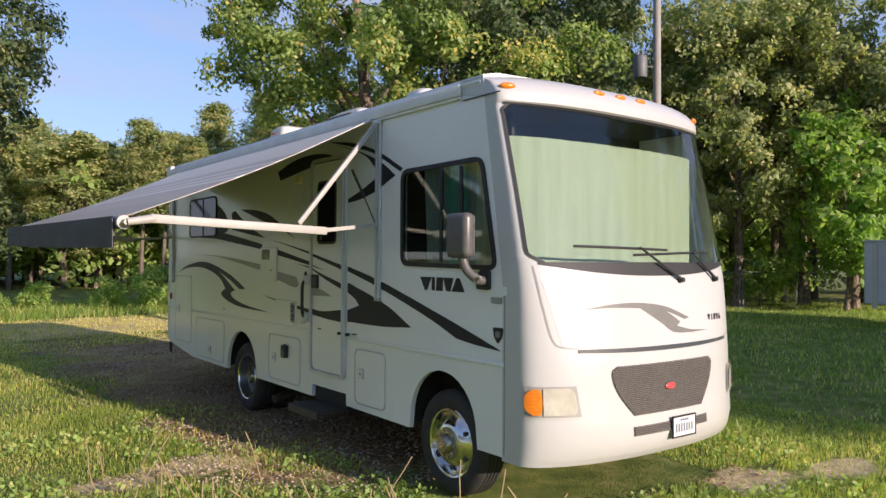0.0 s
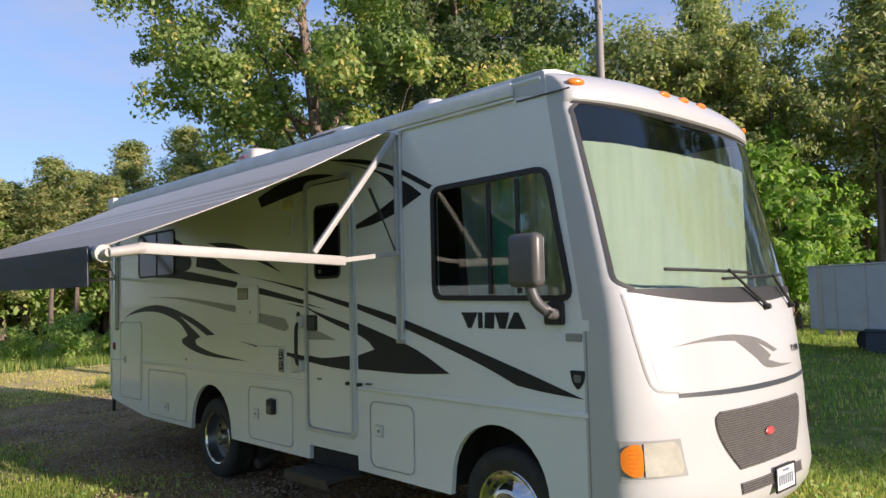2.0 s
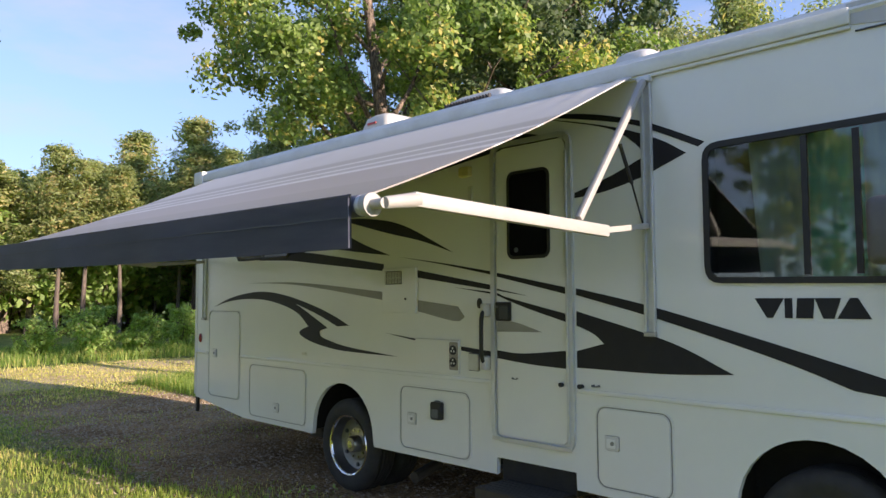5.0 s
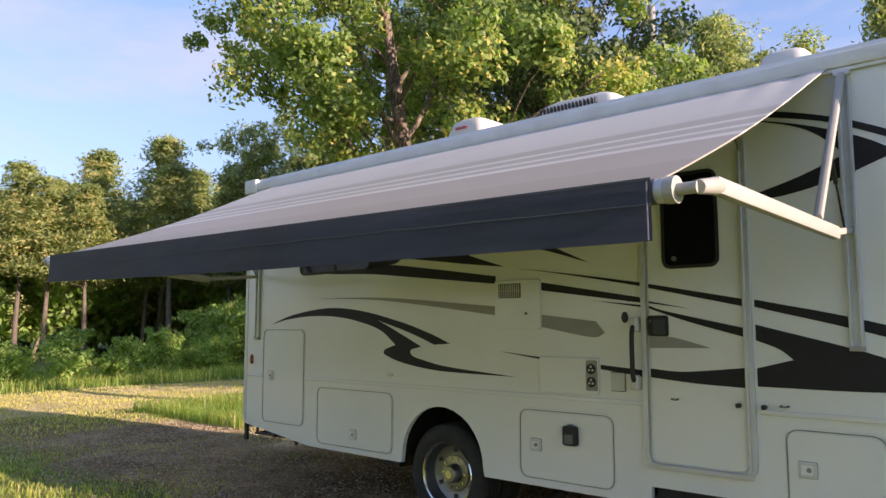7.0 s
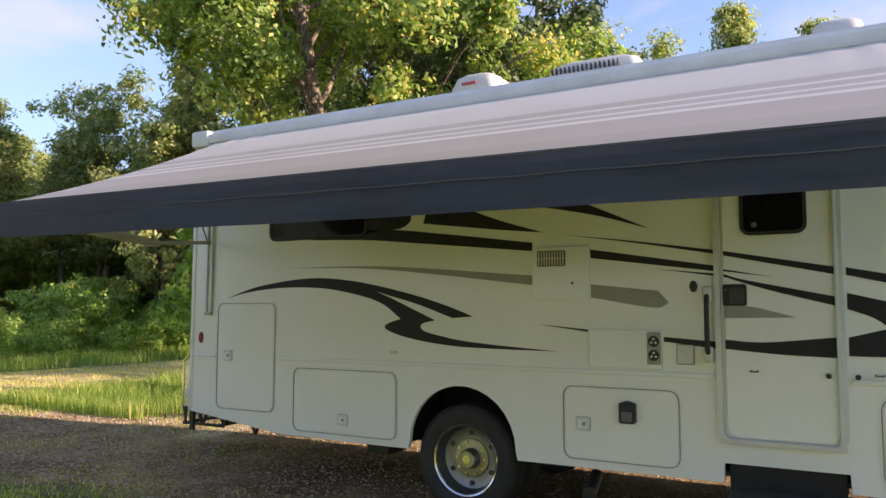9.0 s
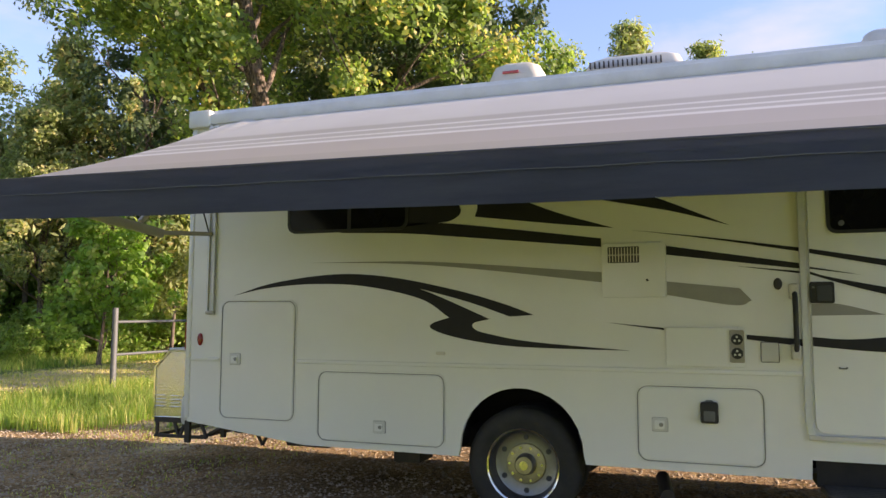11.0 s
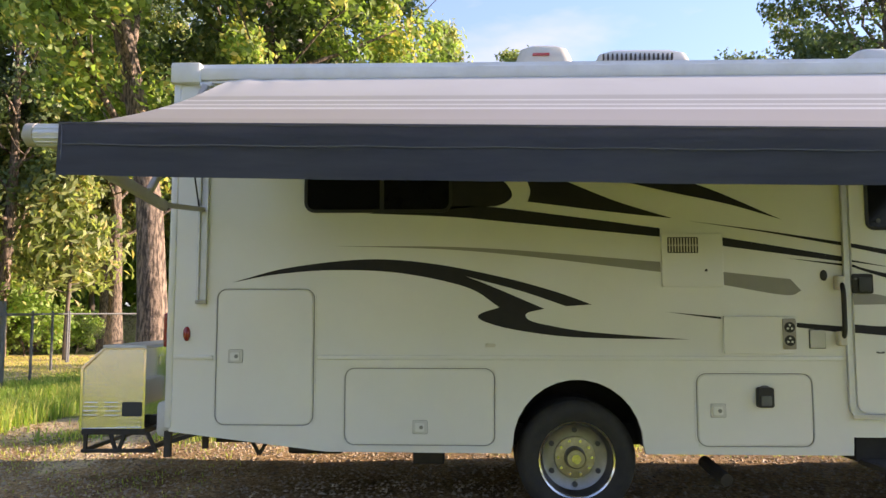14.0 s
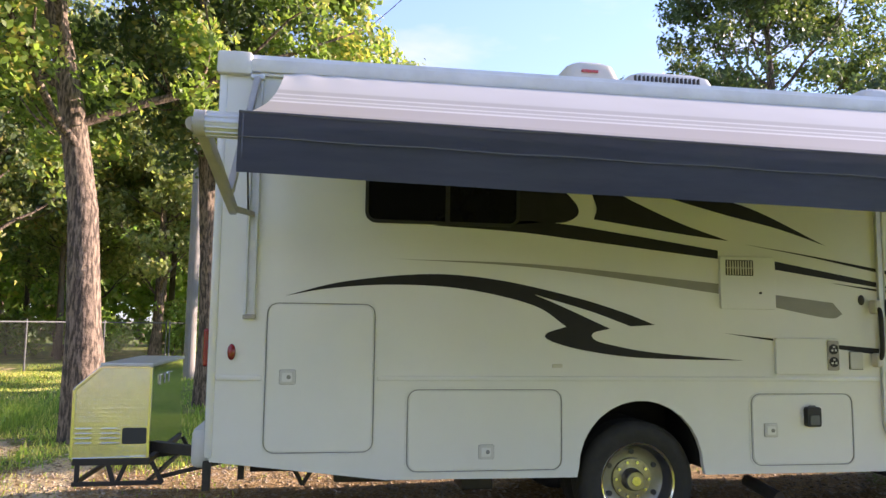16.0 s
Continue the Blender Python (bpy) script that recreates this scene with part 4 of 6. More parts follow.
def hatch(y0, z0, y1, z1, latch, label):
    pts = rounded(y0, z0, y1, z1, 0.07)
    h = rv_part("hatch", plate(inset(pts, 0.012), XS - 0.006, 0.005, 0.002), gelcoat, label=label)
    obj("hatch_gap", ring(pts, 0.006, XS - 0.0035, 0.003), gap_grey, h)
    obj("hatch_gasket", ring(inset(pts, -0.012), 0.008, XS - 0.005, 0.0045), gelcoat, h)
    ly, lz = latch
    bm = plate(rounded(ly - 0.05, lz - 0.045, ly + 0.05, lz + 0.045, 0.012), XS - 0.016, 0.0095, 0.003)
    l = obj("latch", bm, plastic_white, h)
    obj_b = plate(rounded(ly - 0.03, lz - 0.03, ly + 0.035, lz + 0.028, 0.008), XS - 0.021, 0.0048, 0.002)
    obj("latch_paddle", obj_b, gelcoat, l)
    obj("latch_button", rod((XS - 0.025, ly - 0.008, lz), (XS - 0.0205, ly - 0.008, lz), 0.013, 0.014, 14), gap_grey, l)
    obj("latch_rim", ring(rounded(ly - 0.052, lz - 0.047, ly + 0.052, lz + 0.047, 0.012), 0.005, XS - 0.0095, 0.003), gap_grey, l)


hatch(10.51, 0.645, 11.20, 1.59, (11.06, 1.12), "tall white compartment hatch")
hatch(9.255, 0.515, 10.295, 1.042, (9.77, 0.64), "wide white compartment hatch")
hatch(7.10, 0.518, 7.885, 1.012, (7.74, 0.76), "white compartment hatch")
hatch(5.465, 0.53, 5.985, 1.03, (5.87, 0.81), "small white compartment hatch")

# key box hung on a hatch
kb = obj("key_box", plate(rounded(7.375, 0.785, 7.485, 0.92, 0.018), XS - 0.05, 0.042, 0.006), black_rubber, None)
tagged(kb, "small dark key lock box hung on the compartment hatch", "lock box")
obj("dial_cover", plate(rounded(7.395, 0.80, 7.465, 0.865, 0.008), XS - 0.056, 0.006, 0.002), galvanised, kb)
obj("shackle", ring(rounded(7.40, 0.892, 7.46, 0.932, 0.018), 0.010, XS - 0.03, 0.010), galvanised, kb)

# service panel with grille, refrigerator vent
sp = rv_part("service_panel", plate(rounded(7.68, 1.60, 8.10, 1.97, 0.012), XS - 0.022, 0.021, 0.004), gelcoat, label="white service panel with a louvred vent")
obj("vent_recess", plate(rounded(7.85, 1.835, 8.06, 1.945, 0.006), XS - 0.0235, 0.002), grille_dark, sp)
for k in range(10):
    obj("slat", box((XS - 0.028, 7.862 + k * 0.02, 1.84), (XS - 0.0232, 7.870 + k * 0.02, 1.94)), aged_white, sp)
obj("vent_crossbar", box((XS - 0.029, 7.85, 1.885), (XS - 0.0285, 8.06, 1.892)), aged_white, sp)
obj("knob", rod((XS - 0.03, 7.80, 1.715), (XS - 0.02, 7.80, 1.715), 0.009), black_rubber, sp)
ep = rv_part("outlet_panel", plate(rounded(7.20, 1.145, 7.69, 1.40, 0.012), XS - 0.02, 0.019, 0.004), gelcoat, label="white utility panel with a double outlet")
op = obj("outlet_plate", plate(rounded(7.205, 1.175, 7.295, 1.385, 0.012), XS - 0.028, 0.0075, 0.003), grille_metal, ep)
for z in (1.235, 1.325):
    bm = bmesh.new()
    add_rod(bm, (XS - 0.033, 7.25, z), (XS - 0.027, 7.25, z), 0.036, 0.036, 20)
    r = obj("outlet", bm, black_rubber, op)
    bm = bmesh.new()
    for k in range(3):
        a = math.radians(90 + 120 * k)
        add_rod(bm, (XS - 0.036, 7.25 + 0.016 * math.cos(a), z + 0.016 * math.sin(a)), (XS - 0.032, 7.25 + 0.016 * math.cos(a), z + 0.016 * math.sin(a)), 0.008, 0.008, 8)
    obj("socket_marks", bm, plastic_white, op)
rv_part("inlet_cover", plate(rounded(7.005, 1.185, 7.105, 1.305, 0.008), XS - 0.014, 0.0135, 0.003), plastic_white)
rv_part("inlet_gap", ring(rounded(7.0, 1.18, 7.11, 1.31, 0.008), 0.004, XS - 0.0035, 0.003), ink)
bm = bmesh.new()
bmesh.ops.create_uvsphere(bm, u_segments=14, v_segments=8, radius=1, matrix=Matrix.Translation((XS - 0.004, 6.995, 1.68)) @ Matrix.Diagonal((0.012, 0.026, 0.038, 1)))
rv_part("courtesy_switch", bm, grille_dark, label="dark oval switch cover", smooth=True)
rv_part("drain_cap", plate(rounded(9.25, 1.185, 9.32, 1.21, 0.01), XS - 0.012, 0.0115, 0.003), aged_white)
bm = bmesh.new()
bmesh.ops.create_uvsphere(bm, u_segments=14, v_segments=8, radius=1, matrix=Matrix.Translation((XS - 0.004, 11.41, 1.275)) @ Matrix.Diagonal((0.022, 0.026, 0.052, 1)))
rv_part("side_marker", bm, red_lens, label="red oval side marker lamp", smooth=True)
rv_part("reflector", plate(rounded(3.955, 1.54, 4.07, 1.585, 0.005), XS - 0.009, 0.0085), grey_vinyl)
rv_part("side_emblem", plate(round_corners([(3.94, 1.37), (4.05, 1.37), (4.035, 1.30), (3.995, 1.255), (3.955, 1.30)], 0.015), XS - 0.007, 0.006), dark_vinyl)
rv_part("emblem_centre", plate(rounded(3.97, 1.30, 4.02, 1.345, 0.012), XS - 0.009, 0.0018), silver_vinyl)
rv_part("cap_seam", box((XS - 0.003, 3.925, SKIRT + 0.02), (XS + 0.002, 3.932, 1.67)), grey_vinyl)
rv_part("seam_bracket", plate(rounded(3.905, 1.60, 3.965, 1.665, 0.008), XS - 0.006, 0.008), gelcoat)

# five plain marks after the side lettering
marks = ([(-0.05, 1), (1.05, 1), (0.62, 0), (0.40, 0)], [(0.28, 0), (0.72, 0), (0.72, 1), (0.28, 1)], [(0.02, 0), (0.86, 0), (0.96, 1), (0.10, 1)], [(0.30, 0), (0.74, 0), (1.03, 1), (-0.03, 1)], [(-0.1, 0), (1.12, 0), (0.66, 1), (0.38, 1)])
for (off, wide), shape in zip(((0.0, 0.14), (0.125, 0.09), (0.205, 0.10), (0.305, 0.12), (0.42, 0.13)), marks):
    rv_part("side_mark", plate([(4.945 - off - wide * a, 1.605 + 0.105 * b) for a, b in shape], XS - 0.004, 0.0035), dark_vinyl)

# ---- side: cab window ----
def side_window(pts, glass, name, label, mullions=()):
    frame_ob = rv_part(name, ring(pts, 0.035, XS - 0.016, 0.03), black_rubber, label=label)
    p = obj("pane", plate(inset(pts, 0.03), XS - 0.008, 0.004), glass, frame_ob)
    p.visible_shadow = False
    for y, z0, z1 in mullions:
        obj("mullion", box((XS - 0.013, y - 0.016, z0), (XS + 0.006, y + 0.016, z1), 0.003), black_rubber, frame_ob)
    return frame_ob


side_window(CAB, dark_glass, "cab_window", "black-framed cab side window with curtains inside", ((4.67, 1.83, 2.56), (4.42, 1.83, 2.56)))
# curtains inside the window, near-black panels behind them for the unlit cab
for y0, y1, base, lean, cloth, words in ((4.02, 4.28, 0.045, 0.0, curtain_cream, "cream side curtain"), (4.27, 4.43, 0.065, 0.0, curtain_grey, "grey side curtain"), (4.40, 4.66, 0.05, 0.0, curtain_teal, "teal side curtain"), (4.64, 4.93, 0.06, 0.07, curtain_grey, "grey side curtain")):
    bm = bmesh.new()
    prev = None
    n = int((y1 - y0) / 0.012)
    for k in range(n + 1):
        y = y0 + (y1 - y0) * k / n
        x = XS + base + 0.011 * math.sin(k * 0.8) + 0.006 * math.sin(k * 0.31 + y0)
        v = [bm.verts.new((x, y + lean * (z - 1.7) * (k / n), z)) for z in (1.70, 2.0, 2.3, 2.68)]
        if prev:
            for i in range(3):
                bm.faces.new((prev[i], v[i], v[i + 1], prev[i + 1]))
        prev = v
    bmesh.ops.solidify(bm, geom=list(bm.faces), thickness=0.003)
    rv_part("side_curtain", bm, cloth, label=words, smooth=True)
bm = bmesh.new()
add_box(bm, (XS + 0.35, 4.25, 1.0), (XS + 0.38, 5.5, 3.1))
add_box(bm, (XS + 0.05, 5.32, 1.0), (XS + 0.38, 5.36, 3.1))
rv_part("window_backing", bm, unlit_interior)

# ---- entry door ----
door = rv_part("entry_door", plate(round_corners([(6.81, 0.75), (6.19, 0.75), (6.19, 2.795), (6.81, 2.795)], 0.075), XS - 0.018, 0.016, 0.004), gelcoat, label="white entry door with a dark window")
obj("door_frame", ring(round_corners([(6.865, 0.705), (6.145, 0.705), (6.145, 2.84), (6.865, 2.84)], 0.10), 0.034, XS - 0.028, 0.027), aluminium, door)
obj("hinge_bar", box((XS - 0.040, 6.172, 0.76), (XS - 0.0285, 6.192, 2.70), 0.004), aluminium, door)
obj("sill", box((XS - 0.036, 6.16, 0.712), (XS - 0.0285, 6.85, 0.74), 0.003), aged_white, door)
dw = rounded(6.325, 1.99, 6.705, 2.615, 0.06)
obj("window_frame", ring(dw, 0.022, XS - 0.026, 0.008), black_rubber, door)
obj("door_window", plate(inset(dw, 0.018), XS - 0.022, 0.004), privacy_glass, door)
obj("window_lock", rod((XS - 0.03, 6.62, 2.055), (XS - 0.022, 6.62, 2.055), 0.017, 0.017, 14), galvanised, door)
lk = obj("door_latch", plate(rounded(6.675, 1.555, 6.815, 1.69, 0.014), XS - 0.032, 0.014, 0.004), black_rubber, door)
obj("latch_paddle", plate(rounded(6.69, 1.57, 6.775, 1.665, 0.01), XS - 0.040, 0.008, 0.003), ink, lk)
obj("latch_key", rod((XS - 0.040, 6.795, 1.655), (XS - 0.031, 6.795, 1.655), 0.008), galvanised, lk)
XD = XS - 0.0185


def door_stripe(material, *segments):
    obj("stripe", plate(outline_of(*segments), XD - 0.0025, 0.002), material, door)


door_stripe(dark_vinyl, [(6.808, 1.90), (6.192, 1.785)], [(6.192, 1.74), (6.808, 1.872)])
door_stripe(dark_vinyl, [(6.808, 1.755), (6.68, 1.715), (6.192, 1.61)], [(6.192, 1.555), (6.51, 1.64), (6.70, 1.70), (6.808, 1.738)])
door_stripe(dark_vinyl, [(6.808, 1.785), (6.52, 1.73)], [(6.52, 1.73), (6.808, 1.772)])
door_stripe(grey_vinyl, [(6.808, 1.553), (6.65, 1.55), (6.40, 1.485)], [(6.40, 1.485), (6.808, 1.478)])
door_stripe(dark_vinyl, [(6.808, 1.345), (6.58, 1.333), (6.192, 1.37)], [(6.192, 1.25), (6.50, 1.262), (6.808, 1.288)])
for y in (6.645, 5.98):
    bm = bmesh.new()
    for s in (-0.02, 0.02):
        add_rod(bm, (XS - 0.03, y + s, 1.157), (XS - 0.001, y + s, 1.157), 0.006, 0.006, 8)
    add_rod(bm, (XS - 0.028, y - 0.02, 1.153), (XS - 0.028, y + 0.02, 1.153), 0.004, 0.004, 6)
    rv_part("door_hook", bm, galvanised)
for y in (6.24, 6.09):
    bm = bmesh.new()
    add_rod(bm, (XS - 0.042, y, 1.145), (XS - 0.002, y, 1.145), 0.016, 0.012, 12)
    rv_part("door_stop", bm, black_rubber, label="black rubber door bumper")
# grab handle
line = smooth_line([(XS - 0.005, 6.905, 1.635), (XS - 0.075, 6.905, 1.60), (XS - 0.085, 6.905, 1.44), (XS - 0.075, 6.905, 1.28), (XS - 0.005, 6.905, 1.245)], 6)
gh = pipe("grab_handle", line, 0.016, black_rubber, rv)
gh.matrix_parent_inverse = Matrix.Translation(-rv.location)
tagged(gh, "black assist handle with white end caps")
for z in (1.63, 1.25):
    obj("end_cap", box((XS - 0.07, 6.88, z - 0.05), (XS - 0.001, 6.935, z + 0.05), 0.014), aged_white, gh)

# rear window under the awning
rw = rounded(9.55, 2.125, 10.595, 2.66, 0.075)
fr = rv_part("rear_window", ring(rw, 0.022, XS - 0.013, 0.012), black_rubber, label="dark tinted sleeping-area window")
obj("pane", plate(inset(rw, 0.018), XS - 0.008, 0.006), privacy_glass, fr)
obj("mullion", box((XS - 0.012, 10.03, 2.145), (XS - 0.009, 10.06, 2.64)), black_rubber, fr)
rv_part("porch_lamp", box((XS - 0.05, 7.06, 2.63), (XS - 0.001, 7.17, 2.71), 0.014), lamp_amber, label="small aged porch lamp")
latch_arm = rv_part("door_holdback", box((XS - 0.022, 7.055, 2.40), (XS - 0.001, 7.095, 2.56), 0.006), plastic_white, label="white door holdback on the wall")
obj("holdback_foot", box((XS - 0.012, 7.08, 2.395), (XS - 0.001, 7.22, 2.41), 0.003), plastic_white, latch_arm)

# ---- entry step, chassis, wheels ----
bm = bmesh.new()
add_box(bm, (XS + 0.03, 6.17, 0.42), (XS + 0.5, 6.81, 0.58))
rv_part("step_bay", bm, chassis)
bm = bmesh.new()
add_box(bm, (XS - 0.28, 6.19, 0.40), (XS + 0.06, 6.79, 0.435), 0.006)
add_box(bm, (XS - 0.285, 6.19, 0.36), (XS - 0.265, 6.79, 0.43), 0.004)
st = rv_part("entry_step", bm, steel_black, label="black folding entry step, half extended")
for k in range(6):
    obj("grip_strip", box((XS - 0.27 + k * 0.05, 6.21, 0.436), (XS - 0.24 + k * 0.05, 6.77, 0.439)), grille_dark, st)
bm = bmesh.new()
add_box(bm, (XS + 0.35, 3.85, 0.47), (XF - 0.35, 11.3, 0.62))
add_box(bm, (XS + 0.042, 3.98, 0.56), (XF - 0.042, 4.18, 0.62))
add_box(bm, (XS + 0.042, 5.14, 0.50), (XF - 0.042, 8.22, 0.53))
add_box(bm, (XS + 0.042, 9.2, 0.50), (XF - 0.042, 10.4, 0.53))
add_box(bm, (XS + 0.042, 3.98, 1.02), (XF - 0.042, 5.3, 1.08))
add_box(bm, (XS + 0.042, 8.0, 1.02), (XF - 0.042, 9.3, 1.08))
add_box(bm, (XS + 0.36, 4.15, 0.45), (XS + 0.40, 5.2, 1.05))
add_box(bm, (XS + 0.62, 8.15, 0.45), (XS + 0.66, 9.2, 1.05))
for y in (3.98, 5.13, 8.2, 9.18):
    add_box(bm, (XS + 0.042, y, 0.5), (XS + 0.66, y + 0.03, 1.03))
add_rod(bm, (XS + 0.4, 8.69, 0.41), (XF - 0.4, 8.69, 0.41), 0.07, 0.07, 12)
add_rod(bm, (XS + 0.4, 4.62, 0.43), (XF - 0.4, 4.62, 0.43), 0.05, 0.05, 12)
rv_part("chassis", bm, chassis, label="dark chassis frame and wheel wells")
rv_part("step_support", box((XS + 0.45, 9.62, 0.30), (XS + 0.75, 9.85, 0.40), 0.01), steel_black)
rv_part("hanger", box((XS + 0.25, 11.33, 0.44), (XS + 0.28, 11.37, 0.62)), steel_black)
rv_part("holding_tank", box((XS + 0.28, 10.35, 0.40), (XS + 0.9, 10.75, 0.52), 0.02), steel_black)
bm = bmesh.new()
for y in (10.86, 11.04):
    add_rod(bm, (XS + 0.25, y, 0.56), (XS + 0.25, 10.95, 0.40), 0.014, 0.014, 8)
rv_part("support_bracket", bm, steel_black)
bm = bmesh.new()
add_rod(bm, (XS + 0.3, 7.75, 0.36), (XS - 0.02, 7.70, 0.30), 0.045, 0.045, 14)
rv_part("exhaust_pipe", bm, steel_black)


def lathe(profile, n=40):
    """Profile of (x, radius), turned about the x axis."""
    bm = bmesh.new()
    rings = [[bm.verts.new((x, r * math.cos(math.tau * k / n), r * math.sin(math.tau * k / n))) for k in range(n)] for x, r in profile]
    for a, b in zip(rings, rings[1:]):
        for k in range(n):
            bm.faces.new((a[k], a[(k + 1) % n], b[(k + 1) % n], b[k]))
    return bm


def make_wheel(y, z, x, dual, flip=False):
    """A truck wheel; its face looks to -x."""
    m = pose(x, y, z, 0, 0, 180 if flip else 0)

    def wp(name, bm, material, parent=None, label="", smooth=True):
        bmesh.ops.transform(bm, matrix=m, verts=bm.verts)
        if parent:
            return obj(name, bm, material, parent, label, smooth)
        return rv_part(name, bm, material, None, label, smooth)

    R = 0.41
    tyre = [(0.0, 0.268), (-0.012, 0.29), (-0.02, 0.33), (-0.015, 0.37), (0.008, 0.398), (0.03, R)]
    for g in range(4):
        c = 0.065 + g * 0.035
        tyre += [(c - 0.010, R), (c - 0.008, R - 0.014), (c - 0.002, R - 0.014), (c, R)]
    tyre += [(0.19, R), (0.215, 0.395), (0.235, 0.36), (0.235, 0.31), (0.22, 0.27)]
    t = wp("wheel", lathe(tyre, 48), tyre_rubber, label="black truck tyre on a chromed steel wheel")
    if dual:
        wp("inner_tyre", lathe([(px_ + 0.29, pr) for px_, pr in tyre], 40), tyre_rubber, t)
    if dual:
        rim = [(0.0, 0.272), (-0.010, 0.264), (-0.004, 0.252), (0.008, 0.247)]
        dish = [(0.008, 0.247), (0.06, 0.240), (0.10, 0.226), (0.112, 0.20), (0.115, 0.15), (0.115, 0.0)]
        face = 0.115
    else:
        rim = [(0.0, 0.272), (-0.008, 0.264), (-0.002, 0.250), (0.008, 0.246)]
        dish = [(0.008, 0.246), (0.03, 0.236), (0.05, 0.225), (0.02, 0.19), (-0.02, 0.15), (-0.026, 0.12), (-0.026, 0.0)]
        face = -0.026
    wp("rim", lathe(rim, 48), chrome, t)
    wp("dish", lathe(dish, 48), dish_steel if dual else chrome, t)
    for k in range(6):
        a = math.tau * (k + 0.5) / 6
        c, d, rr = (face - 0.002, 0.188, 0.019) if dual else (0.016, 0.192, 0.018)
        wp("vent_hole", rod((c - 0.012, d * math.cos(a), d * math.sin(a)), (c + 0.012, d * math.cos(a), d * math.sin(a)), rr, rr, 12), ink, t)
    out = face - (0.09 if dual else 0.06)
    HR = 0.145 if dual else 0.125
    hub = wp("hub", lathe([(face - 0.001, HR), (face - 0.012, HR - 0.005), (face - 0.014, 0.078), (out + 0.012, 0.07), (out, 0.06), (out, 0.0)], 32), hub_brass, t)
    for k in range(10):
        a = math.tau * k / 10
        bm = bmesh.new()
        add_rod(bm, (face - 0.03, (HR - 0.026) * math.cos(a), (HR - 0.026) * math.sin(a)), (face - 0.01, (HR - 0.026) * math.cos(a), (HR - 0.026) * math.sin(a)), 0.011, 0.013, 6)
        wp("lug_nut", bm, chrome, hub, smooth=False)
    bm = bmesh.new()
    add_rod(bm, (out - 0.008, 0, 0), (out, 0, 0), 0.034, 0.036, 8)
    wp("hub_cap", bm, chrome, hub)


make_wheel(8.69, 0.41, XS + 0.075, True)
make_wheel(4.62, 0.425, XS + 0.06, False)
make_wheel(8.69, 0.41, XF - 0.075, True, True)
make_wheel(4.62, 0.425, XF - 0.06, False, True)

# ---- mirror ----
bm = plate(round_corners([(4.075, 1.635), (4.075, 1.775), (4.16, 1.785), (4.22, 1.74), (4.215, 1.635)], 0.02), XS - 0.03, 0.029, 0.008)
mb = rv_part("side_mirror", bm, black_rubber, label="large grey-brown side mirror on a black bracket", smooth=True)
arm = smooth_line([(XS - 0.02, 4.12, 1.70), (XS - 0.09, 4.12, 1.71), (XS - 0.15, 4.17, 1.78), (XS - 0.17, 4.21, 1.90)], 6)
pipe("mirror_arm", arm, 0.034, mirror_shell, mb)
MM = pose(XS - 0.17, 4.22, 2.025, 0, 0, 4)
head = obj("mirror_head", box((-0.055, -0.115, -0.162), (0.05, 0.115, 0.162), 0.042, MM, 4), mirror_shell, mb, smooth=True)
obj("mirror_glass", box((0.0505, -0.095, -0.138), (0.055, 0.095, 0.138), 0.003, MM), mirror_face, head)

# ---- roof fittings ----
def roof_unit(name, y0, y1, x0, x1, z0, h, label, slope=0.3, material=None):
    bm = bmesh.new()
    rows = [(0, 1.0), (h * 0.55, 0.97), (h * 0.9, 0.86), (h, 0.72)]
    prev = None
    for dz, k in rows:
        cy, cx = (y0 + y1) / 2, (x0 + x1) / 2
        ky = k if dz == 0 else 1 - (1 - k) * (1 + slope)
        pts = rounded(cx + (x0 - cx) * k, cy + (y0 - cy) * ky, cx + (x1 - cx) * k, cy + (y1 - cy) * ky, 0.08)
        v = [bm.verts.new((px_, py_, z0 + dz)) for px_, py_ in pts]
        if prev:
            for i in range(len(v)):
                bm.faces.new((prev[i], prev[(i + 1) % len(v)], v[(i + 1) % len(v)], v[i]))
        prev = v
    bm.faces.new(prev)
    return rv_part(name, bm, material or plastic_white, label=label, smooth=True)


ac = roof_unit("air_conditioner", 7.50, 8.40, 4.42, 5.2, 3.25, 0.40, "white rooftop air conditioner with side slots")
for k in range(16):
    obj("slot", box((4.422, 7.72 + k * 0.038, 3.535), (4.452, 7.731 + k * 0.038, 3.585)), grille_dark, ac)
vent = roof_unit("roof_vent", 8.60, 9.07, 3.97, 4.5, 3.22, 0.30, "cream rooftop vent cover", 0.5, aged_white)
obj("vent_bars", box((3.972, 8.80, 3.42), (3.99, 8.93, 3.437)), logo_red, vent)
roof_unit("roof_hatch", 5.95, 6.32, 4.2, 4.75, 3.25, 0.30, "white rooftop hatch cover", 0.2)
roof_unit("roof_dome", 10.2, 10.6, 4.5, 4.9, 3.25, 0.10, "low white roof cap", 0.2)

# ---- awning ----
aw = thing("awning", "extended patio awning with pale stripes and a charcoal valance", "awning", at=(2.4, 8.45, 2.6))


def aw_part(name, bm, material, parent=None, label="", smooth=False):
    ob = obj(name, bm, material, None, label, smooth)
    ob.parent = parent or aw
    if ob.parent is aw:
        ob.matrix_parent_inverse = Matrix.Translation(-aw.location)
    return ob


